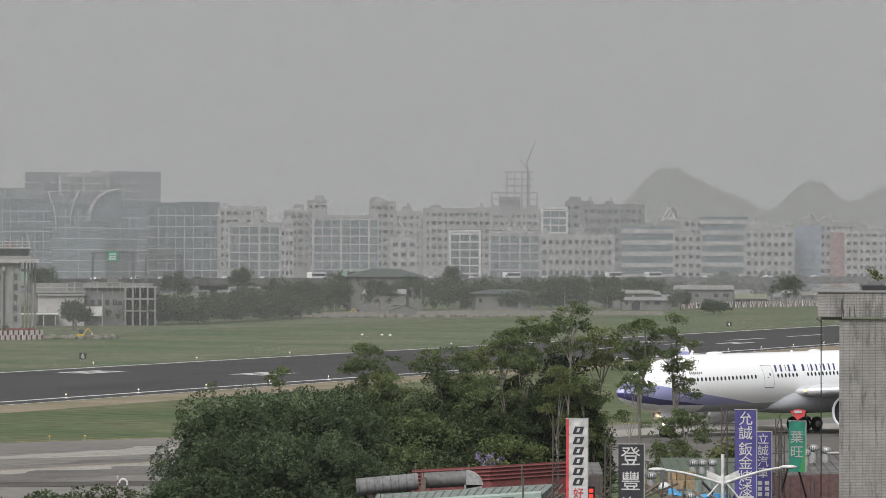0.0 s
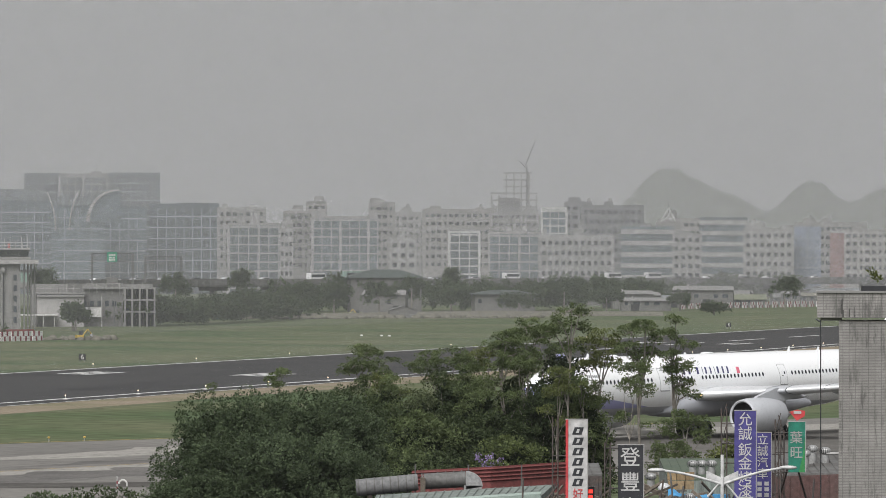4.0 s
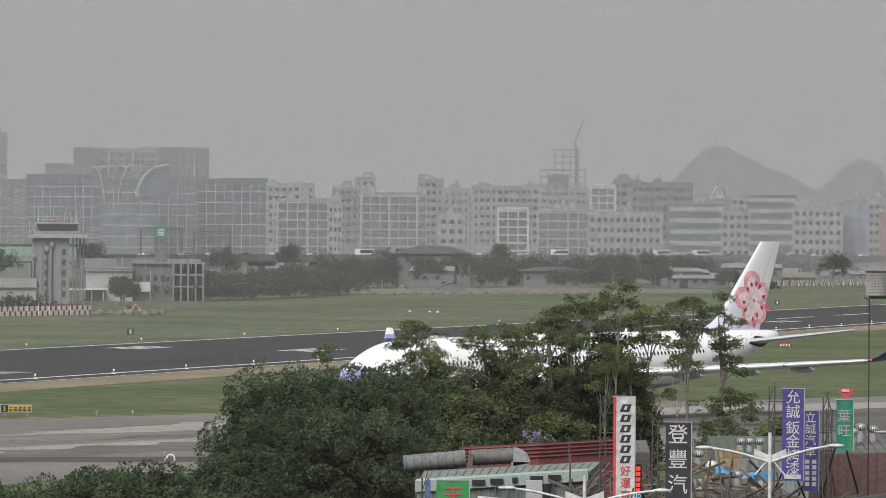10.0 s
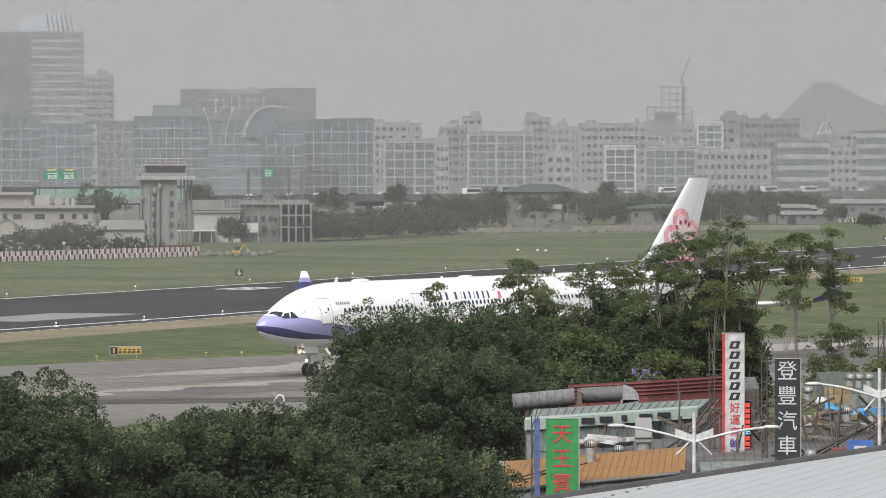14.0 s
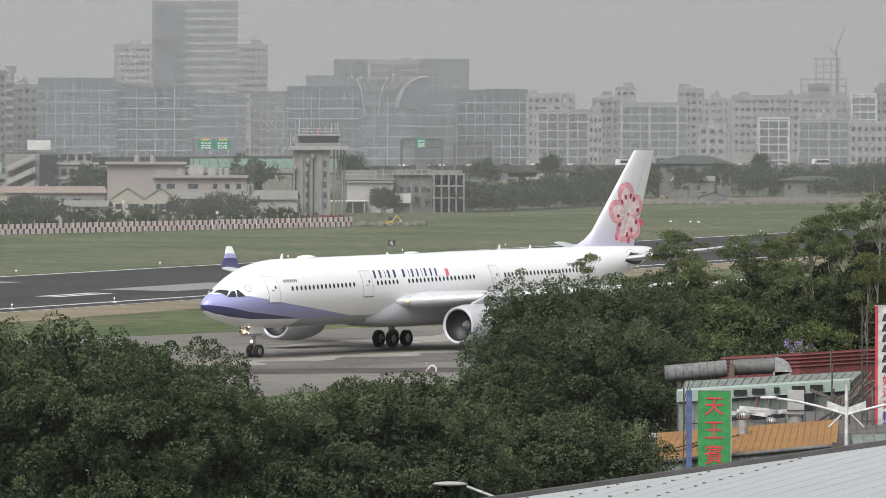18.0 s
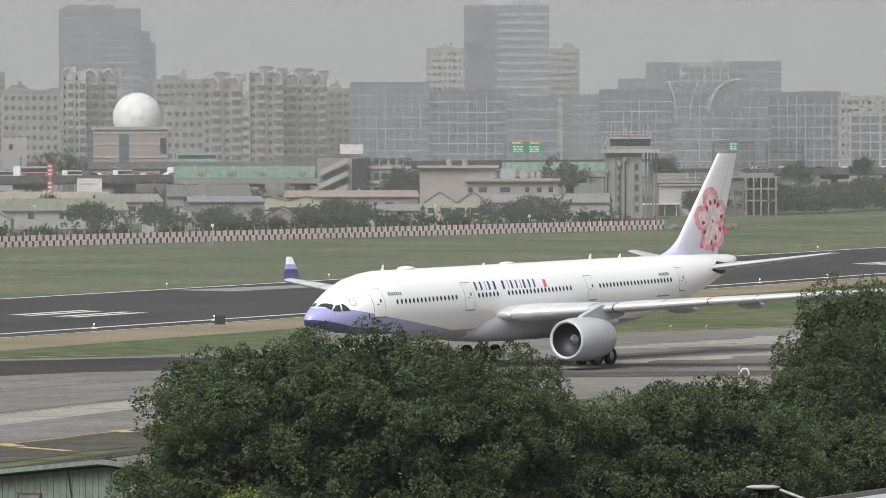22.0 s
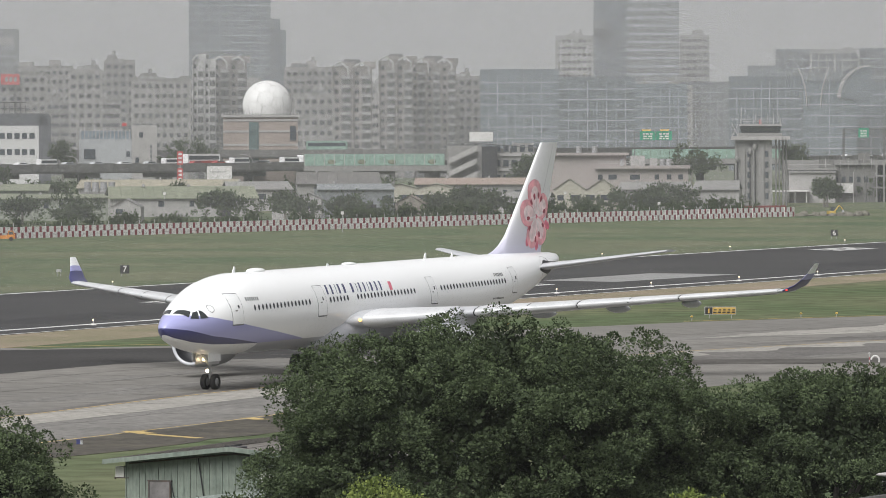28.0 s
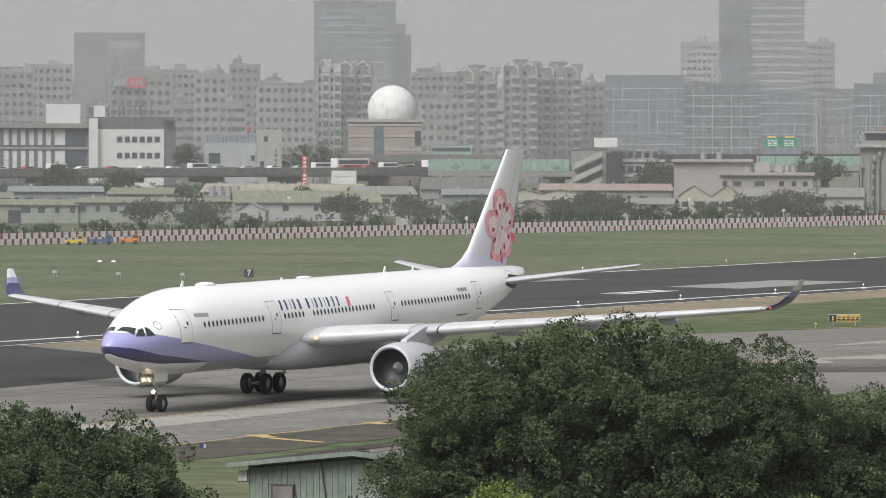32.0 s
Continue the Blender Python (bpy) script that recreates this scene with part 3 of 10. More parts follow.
def plate(corners, lift, nx=4, nz=5):
    """A thin plate on the skin between four corners (x, z), from the lower front one round."""
    (ax, az), (bx, bz), (cx, cz), (dx, dz) = corners
    vs = []
    for j in range(nz + 1):
        v = j / nz
        for i in range(nx + 1):
            u = i / nx
            vs.append(skin((ax * (1 - u) + bx * u) * (1 - v) + (dx * (1 - u) + cx * u) * v, (az * (1 - u) + bz * u) * (1 - v) + (dz * (1 - u) + cz * u) * v, lift))
    k = nx + 1
    return Mesh().add(vs, [(j * k + i, j * k + i + 1, (j + 1) * k + i + 1, (j + 1) * k + i) for j in range(nz) for i in range(nx)], 0, True)


LINE = paint("panel_line_grey", (0.16, 0.165, 0.17), 0.6, fine=3, bump=0)
PANE = paint("cabin_window", (0.045, 0.05, 0.06), 0.12, fine=3, bump=0)


def row_height(x):
    return 5.52 + 0.0185 * (x - 8)


# cabin windows: one oval mesh, set along the row
oval = Mesh().add([(0.125 * math.cos(2 * math.pi * k / 12), 0, 0.19 * math.sin(2 * math.pi * k / 12)) for k in range(12)], [tuple(range(12))])
oval_data = oval.data("cabin_window", PANE)
rim_data = Mesh().add([((0.125 + 0.035 * e) * math.cos(2 * math.pi * k / 12), 0, (0.19 + 0.035 * e) * math.sin(2 * math.pi * k / 12)) for e in (0, 1) for k in range(12)], [(k, (k + 1) % 12, 12 + (k + 1) % 12, 12 + k) for k in range(12)]).data("window_rim", GREY_SKIN)
for first, count, missing in ((8.07, 16, ()), (19.25, 26, (6, 7)), (37.02, 22, ())):
    for k in range(count):
        if k in missing:
            continue
        x = first + 0.533 * k
        z = row_height(x)
        p = skin(x, z, 0.012)
        c, h = np.interp(x, AFT, CZ), np.interp(x, AFT, HH)
        lean = math.degrees(math.asin((z - c) / h))
        w = part("cabin_window", oval_data, None, fuselage, m=pose(p.x, p.y, p.z, -lean))
        part("window_rim", rim_data, None, w, m=pose(0, -0.002, 0))


def door(x0, x1, z0, z1, lean=0.12):
    rim = plate(((x0 - 0.04, z0 - 0.04), (x1 + 0.04, z0 - 0.04), (x1 + 0.04 - lean, z1 + 0.04), (x0 - 0.04 - lean, z1 + 0.04)), 0.008)
    d = part("door", rim, LINE, fuselage)
    part("door_panel", plate(((x0, z0), (x1, z0), (x1 - lean, z1), (x0 - lean, z1)), 0.014), WHITE, d)
    part("sill", plate(((x0, z0 - 0.06), (x1, z0 - 0.06), (x1, z0 + 0.02), (x0, z0 + 0.02)), 0.02, 2, 1), LINE, d)
    xm, zm = (x0 + x1) / 2 - lean / 2, z0 + (z1 - z0) * 0.58
    part("door_window", plate(((xm + 0.1, zm - 0.12), (xm + 0.28, zm - 0.12), (xm + 0.28, zm + 0.12), (xm + 0.1, zm + 0.12)), 0.02, 2, 2), PANE, d)
    part("door_handle", plate(((xm - 0.25, zm - 0.3), (xm + 0.0, zm - 0.3), (xm + 0.0, zm - 0.22), (xm - 0.25, zm - 0.22)), 0.02, 2, 1), LINE, d)


door(5.45, 6.65, 4.45, 6.5)
door(17.35, 18.65, 4.66, 6.7)
door(35.2, 36.25, 4.98, 6.85)
door(49.75, 50.75, 5.35, 7.2)
# bars in place of the airline's name and the registration
x = 18.95
for k, wide in enumerate((0.52, 0.5, 0.16, 0.52, 0.6, 0, 0.6, 0.16, 0.48, 0.42, 0.16, 0.52, 0.46, 0.46)):
    if wide:
        z = 6.10 + 0.006 * (x - 19)
        part("name_bar", plate(((x, z), (x + wide * 0.5, z), (x + wide * 0.5 + 0.12, z + 0.64), (x + 0.12, z + 0.64)), 0.012, 2, 3), NAVY, fuselage)
        x += wide + 0.24
    else:
        x += 0.4
part("emblem", plate(((28.75, 6.12), (29.2, 6.12), (29.3, 6.72), (28.85, 6.72)), 0.012, 2, 3), PETAL_RIM, fuselage, "small red emblem")
for x0, z0 in ((7.2, 6.0), (46.55, 6.62)):
    for k in range(7):
        xx = x0 + 0.24 * k
        part("registration_bar", plate(((xx, z0), (xx + 0.15, z0), (xx + 0.15, z0 + 0.24), (xx, z0 + 0.24)), 0.012, 1, 1), LINE, fuselage)
for k in range(9):
    xx = 45.9 + 0.24 * k
    part("small_text_bar", plate(((xx, 4.95), (xx + 0.16, 4.95), (xx + 0.16, 5.07), (xx, 5.07)), 0.012, 1, 1), LINE, fuselage)
ring_pts = [(3.62 + 0.26 * math.cos(a * math.pi / 8), 5.58 + 0.26 * math.sin(a * math.pi / 8)) for a in range(16)]
part("round_badge", Mesh().add([skin(x, z, 0.012) for x, z in ring_pts] + [skin(3.62 + (x - 3.62) * 0.86, 5.58 + (z - 5.58) * 0.86, 0.012) for x, z in ring_pts], [(k, (k + 1) % 16, 16 + (k + 1) % 16, 16 + k) for k in range(16)]), LINE, fuselage)


def hull_plate(corners, lift, side=1, n=5):
    """A plate on the nose between four corners (aft, degrees up)."""
    vs = []
    for j in range(n + 1):
        for i in range(n + 1):
            u, v = i / n, j / n
            q = [(corners[0][k] * (1 - u) + corners[1][k] * u) * (1 - v) + (corners[3][k] * (1 - u) + corners[2][k] * u) * v for k in (0, 1)]
            p, c = hull(q[0], q[1]), np.interp(q[0], AFT, CZ)
            o = Vector((0, p.y, p.z - c)).normalized()
            p = p + o * lift + Vector((-lift * 0.5, 0, 0))
            vs.append((p.x, p.y * side, p.z))
    return Mesh().add(vs, [(j * (n + 1) + i, j * (n + 1) + i + 1, (j + 1) * (n + 1) + i + 1, (j + 1) * (n + 1) + i) for j in range(n) for i in range(n)], 0, True)


SCREEN = paint("cockpit_glass", (0.035, 0.04, 0.042), 0.12, fine=3, bump=0)
for side in (1, -1):
    for q in (((1.2, 84), (1.72, 36), (2.14, 49), (1.66, 81)), ((1.78, 30), (2.40, 21), (2.55, 41), (2.2, 44)), ((2.52, 20), (3.16, 15.5), (2.82, 38), (2.66, 41))):
        part("cockpit_window", hull_plate(q, 0.03, side), SCREEN, fuselage)
# dark plates painting in the shaded opening at the tailplane root, antennas, fairing under the wing
for side in (1, -1):
    part("tailplane_slot", hull_plate(((56.2, 8), (59.6, -38), (61.0, 4), (57.8, 34)), 0.02, side, 6), DARK, fuselage)
for x, h, back in ((9.85, 0.42, 0.25), (24.0, 0.16, 0.1), (39.65, 0.42, 0.25), (44.2, 0.3, 0.2)):
    z = float(np.interp(x, AFT, CZ) + np.interp(x, AFT, HH))
    part("antenna", Mesh().loft([[(x, -0.03, z - 0.05), (x + 0.4, -0.03, z - 0.05), (x + 0.4, 0.03, z - 0.05), (x, 0.03, z - 0.05)], [(x + back, -0.02, z + h), (x + back + 0.16, -0.02, z + h), (x + back + 0.16, 0.02, z + h), (x + back, 0.02, z + h)]], smooth=False, caps=(False, True)), WHITE, fuselage)
part("antenna_dome", Mesh().ball(13.3, 0, 7.86, 1.1, 0.5, 0.2), WHITE, fuselage)
part("antenna_dome", Mesh().ball(27.5, 0, 8.0, 0.9, 0.4, 0.12), WHITE, fuselage)
rings = []
for x, w, z0, z1 in ((19.2, 1.6, 2.35, 3.2), (20.5, 2.55, 2.12, 4.2), (22.5, 2.98, 2.02, 4.95), (25, 3.12, 1.98, 5.2), (30, 3.15, 1.98, 5.2), (35, 3.1, 2.02, 4.9), (38, 2.85, 2.2, 4.3), (40.5, 2.3, 2.6, 3.6)):
    zc, hz = (z0 + z1) / 2, (z1 - z0) / 2
    rings.append([(x, w * math.copysign(abs(math.cos(a * math.pi / 12)) ** 0.7, math.cos(a * math.pi / 12)), zc + hz * math.copysign(abs(math.sin(a * math.pi / 12)) ** 0.8, math.sin(a * math.pi / 12))) for a in range(24)])
part("belly_fairing", Mesh().loft(rings, caps=(True, True)), FAIRING, airliner, "grey fairing under the wing roots")
for y, z in ((-0.25, 2.05), (0.25, 2.05), (0.0, 1.3)):
    part("taxi_light", Mesh().ball(6.2, y, z, 0.06, 0.11, 0.11), LAMP, nose_gear)
    part("light_housing", Mesh().rod((6.24, y, z), (6.4, y, z), 0.14, 0.1), STEEL, nose_gear)
for side in (-1, 1):
    part("landing_light", Mesh().ball(22.2, side * 3.55, 4.22, 0.12, 0.14, 0.12), AMBER, wing_port if side < 0 else wing_starboard)
part("position_light", Mesh().ball(38.5, -28.95, 6.12, 0.14, 0.06, 0.06), NAV_RED, wing_port)
for side in (-1, 1):
    part("gear_door", Mesh().box(6.1, side * 0.62, 1.95, 1.7, 0.04, 0.8), WHITE, airliner)
part("blade_antenna", Mesh().box(24.6, 0, 1.7, 0.45, 0.05, 0.35), GREY_SKIN, airliner)
# dark ellipse on the skin, painted as the shade in the tailplane opening
rim = [(1.15 * math.cos(a) + 57.9, 44 * math.sin(a) + 6) for a in np.linspace(0, 2 * math.pi, 17)[:-1]]
mid_p = hull(57.9, 6)
m = Mesh().add([mid_p + Vector((0, -0.012, 0))] + [hull(x, a) + Vector((0, -0.012, 0)) for x, a in rim], [(0, 1 + (k + 1) % 16, 1 + k) for k in range(16)], 0, True)
part("tailplane_cutout", m, paint("cutout_shade", (0.10, 0.10, 0.105), 0.6, fine=3, bump=0), airliner, "dark patch painted as the shaded hole at the tailplane root")
# ---- haze cards, hills, far city ----
def bearing(deg, dist):
    return dist * math.sin(radians(deg)), dist * math.cos(radians(deg))


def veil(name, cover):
    """A card that imitates haze: most of the view goes through, the rest is scattered daylight."""
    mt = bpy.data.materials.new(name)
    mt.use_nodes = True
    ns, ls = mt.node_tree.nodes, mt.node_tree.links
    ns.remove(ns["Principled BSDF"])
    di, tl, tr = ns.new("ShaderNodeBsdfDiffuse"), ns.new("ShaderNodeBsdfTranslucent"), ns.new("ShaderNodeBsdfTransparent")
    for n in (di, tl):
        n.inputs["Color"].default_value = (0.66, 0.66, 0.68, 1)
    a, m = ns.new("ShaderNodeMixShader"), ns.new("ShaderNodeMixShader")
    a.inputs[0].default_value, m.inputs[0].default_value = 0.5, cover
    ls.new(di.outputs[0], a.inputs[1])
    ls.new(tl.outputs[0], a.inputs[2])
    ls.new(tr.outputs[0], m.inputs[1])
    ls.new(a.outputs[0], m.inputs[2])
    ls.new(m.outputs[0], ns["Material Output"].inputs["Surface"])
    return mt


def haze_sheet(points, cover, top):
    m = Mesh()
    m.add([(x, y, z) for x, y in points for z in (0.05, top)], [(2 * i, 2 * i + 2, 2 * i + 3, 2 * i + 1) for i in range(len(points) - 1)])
    setting("backdrop", m, veil("haze", cover), "thin grey see-through sheet standing in for haze", "haze")


# see-through sheets stood across the view, each paling what lies behind like haze
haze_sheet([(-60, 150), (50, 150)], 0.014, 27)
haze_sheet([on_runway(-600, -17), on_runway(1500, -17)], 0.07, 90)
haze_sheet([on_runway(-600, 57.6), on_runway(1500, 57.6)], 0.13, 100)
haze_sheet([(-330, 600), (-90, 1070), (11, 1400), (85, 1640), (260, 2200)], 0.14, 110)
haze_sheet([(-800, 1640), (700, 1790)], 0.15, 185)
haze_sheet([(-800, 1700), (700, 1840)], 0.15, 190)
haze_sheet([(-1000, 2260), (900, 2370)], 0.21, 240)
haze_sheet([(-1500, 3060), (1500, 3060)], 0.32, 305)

HILL = paint("wooded_hill", (0.05, 0.065, 0.04), 0.95, scale=0.01, fine=0.05, bump=0.5)
m = Mesh()
rows = []
for k in range(9):
    row = []
    for i in range(221):
        b = 0.2 + i * 0.035
        h = 0.0
        for c, w, top in ((2.36, 0.62, 84), (2.95, 0.75, 62), (3.86, 0.50, 74), (4.75, 0.8, 70), (1.3, 0.8, 50), (6.5, 1.2, 80)):
            d = (b - c) / w
            h = h + top ** 4 * math.exp(-4 * d * d / (1 + 0.35 * abs(d)))
        h = h ** 0.25
        h *= 1 + 0.035 * noise.noise((i * 0.06, k * 0.5, 0)) + 0.03 * noise.noise((i * 0.3, k, 5)) + 0.022 * noise.noise((i * 0.9, k, 8))
        x, y = bearing(b, 4150 + 70 * k)
        row.append((x, y, h * math.sin(math.pi * (k + 1) / 10)))
    rows.append(row)
m.loft(rows, closed=False)
setting("hills", m, HILL, "wooded hills fading into the haze", "hill")

STYLES = {
    "dark_tower": (paint("blue_grey_glazing", (0.085, 0.105, 0.125), 0.3, fine=0.3, bump=0), 3.6),
    "slab": (paint("slate_cladding", (0.13, 0.14, 0.15), 0.5, fine=0.3, bump=0), 3.6),
    "old": (paint("stained_tiles", (0.235, 0.227, 0.22), 0.8, second=(0.15, 0.145, 0.14), scale=0.1, fine=0.4, bump=0, random=0.3), 3.1),
    "apt": (paint("greyish_tiles", (0.25, 0.232, 0.222), 0.8, second=(0.18, 0.168, 0.16), scale=0.1, fine=0.4, bump=0, random=0.12), 2.9),
    "aptw": (paint("white_tiles", (0.42, 0.42, 0.41), 0.7, fine=0.4, bump=0), 2.9),
    "pale": (paint("pale_tiles", (0.24, 0.236, 0.232), 0.7, second=(0.19, 0.186, 0.182), fine=0.4, bump=0, random=0.15), 3.2),
    "glass": (paint("curtain_wall", (0.085, 0.105, 0.12), 0.3, second=(0.115, 0.135, 0.15), fine=0.2, bump=0, random=0.25), 3.9),
    "dark": (paint("dark_cladding", (0.13, 0.13, 0.135), 0.6, fine=0.3, bump=0, random=0.2), 3.6),
    "bluepanel": (paint("blue_panel", (0.19, 0.22, 0.28), 0.6, fine=0.3, bump=0), 3.6),
}
STYLES["tower"] = STYLES["slab"]
STYLES["band"] = STYLES["arch"] = STYLES["glass"]
STYLES["grid"] = STYLES["pale"]
STYLES["gridw"] = STYLES["aptw"]
STYLES["frame"] = (CONC_GREY, 3.5)
STYLES["ribbon"] = (STYLES["old"][0], 3.1)
BLOCKS = (
    ("dark_tower", -473, 2658, 40.4, 81.1),
    ("slab", -526, 2342, 30.9, 59.9),
    ("old", -451, 1846, 19.5, 38.1),
    ("old", -459, 1947, 15.4, 41.2),
    ("old", -395, 1807, 21.9, 35.4),
    ("old", -427, 2005, 20.1, 39.8),
    ("old", -382, 1861, 11.8, 36.9),
    ("old", -390, 1962, 11.4, 41.4),
    ("old", -347, 1817, 20.1, 33.2),
    ("apt", -333, 1871, 11.8, 39.9),
    ("aptw", -338, 1849, 8.2, 40.1),
    ("old", -338, 2073, 19.5, 39.7),
    ("old", -288, 1777, 13.4, 27.7),
    ("apt", -288, 1858, 14.0, 37.5),
    ("apt", -273, 1860, 12.0, 39.4),
    ("apt", -263, 1882, 15.7, 38.9),
    ("old", -256, 1913, 10.4, 34.5),
    ("glass", -258, 2084, 30.3, 38.6),
    ("pale", -289, 2544, 17.7, 59.1),
    ("tower", -254, 2487, 39.1, 77.7),
    ("pale", -233, 2549, 14.0, 59.1),
    ("glass", -223, 2038, 28.5, 35.2),
    ("glass", -209, 2140, 21.0, 33.2),
    ("glass", -179, 2443, 15.9, 50.7),
    ("grid", -160, 2435, 21.9, 50.5),
    ("glass", -138, 2446, 23.2, 51.1),
    ("glass", -168, 2143, 28.8, 36.0),
    ("arch", -141, 2115, 20.8, 33.9),
    ("glass", -125, 2146, 17.7, 33.7),
    ("glass", -103, 2178, 28.0, 35.0),
    ("glass", -101, 2248, 17.0, 35.9),
    ("pale", -79, 2149, 19.3, 33.3),
    ("grid", -69, 1999, 19.0, 26.5),
    ("pale", -57, 1999, 5.0, 25.1),
    ("old", -60, 2249, 11.2, 32.7),
    ("old", -53, 2299, 8.6, 37.1),
    ("grid", -37, 2080, 25.4, 29.5),
    ("old", -25, 2250, 10.9, 36.3),
    ("old", -15, 2350, 11.7, 33.0),
    ("pale", -14, 1950, 9.7, 21.0),
    ("old", 6, 2250, 28.6, 33.6),
    ("gridw", 8, 1990, 11.5, 23.8),
    ("old", 30, 2350, 23.1, 33.7),
    ("grid", 27, 2050, 19.5, 23.6),
    ("pale", 49, 1999, 27.9, 22.2),
    ("gridw", 45, 2200, 10.5, 34.0),
    ("dark", 56, 2299, 9.5, 37.2),
    ("dark", 70, 2249, 26.0, 35.4),
    ("band", 78, 2079, 20.2, 25.9),
    ("pale", 93, 2078, 11.2, 23.4),
    ("old", 100, 2298, 19.0, 30.2),
    ("band", 113, 2197, 19.3, 30.1),
    ("pale", 124, 2076, 19.3, 25.2),
    ("bluepanel", 140, 2095, 10.2, 26.0),
    ("pale", 163, 2294, 30.3, 28.7),
    ("old", 168, 2143, 26.5, 25.1),
    ("frame", 34, 2600, 22.3, 54.7),
    ("glass", -212, 2395, 26, 36),
    ("glass", -186, 2400, 20, 43),
    ("glass", -165, 2405, 25, 40),
)
# the hazy mass of blocks behind them, lower than the skyline
rng = random.Random(23)
at = -14.2
FILL = []
while at < 5.6:
    wide = rng.uniform(0.26, 0.62)
    far = rng.uniform(2385, 2470)
    x, y = far * math.sin(radians(at)), far * math.cos(radians(at))
    top = 17.7 + far * 1.034e-4 * (np.interp(at, (-14, -12.5, -8.5, -5.5, -4.0, -2.0, 5.5), (84, 88, 78, 66, 55, 42, 38)) + rng.uniform(-16, 16))
    FILL.append((rng.choice(("ribbon", "ribbon", "old", "dark")), x, y, far * radians(wide), float(top)))
    at += wide * rng.uniform(0.75, 0.98)
at = -14.0
while at < -7.4:
    wide = rng.uniform(0.3, 0.55)
    far = rng.uniform(1930, 2060)
    x, y = far * math.sin(radians(at)), far * math.cos(radians(at))
    FILL.append((rng.choice(("ribbon", "old", "ribbon")), x, y, far * radians(wide), rng.uniform(19, 29)))
    at += wide * rng.uniform(0.9, 1.15)
LABELS = {"dark_tower": "tall dark blue-grey glass tower in the haze", "slab": "slate-grey slab block in the haze", "old": "stained tiled apartment block with rows of windows", "apt": "grey apartment tower with stacked balconies",
          "aptw": "white tiled apartment tower with small windows", "pale": "pale tiled office block with window rows", "glass": "dark glazed office block in the haze", "dark": "dark clad block in the haze",
          "bluepanel": "block with a blue panelled front", "tower": "stepped glass skyscraper with a sloping ribbed crown", "band": "office block with horizontal window bands", "arch": "glazed block with white curved arches",
          "grid": "office block with a pale grid of piers", "gridw": "white block with a grid front", "frame": "bare concrete tower under construction with a crane", "ribbon": "stained block with ribbon windows on every storey"}
WINDOW_FAR = paint("far_windows", (0.055, 0.06, 0.068), 0.25, fine=0.3, bump=0, random=0.4)
SPANDREL = paint("pale_spandrel", (0.27, 0.295, 0.32), 0.5, fine=0.3, bump=0)
PIER = paint("pale_pier", (0.29, 0.29, 0.283), 0.7, fine=0.3, bump=0)
STEELWORK = paint("dark_steelwork", (0.10, 0.10, 0.10), 0.6, fine=2, bump=0)


def window_row(b, data, w, z, n):
    """A storey's windows, one by one."""
    for k in range(n):
        part("window", data, None, b, m=pose(-w / 2 + w * (k + 0.5) / n, 0, z))


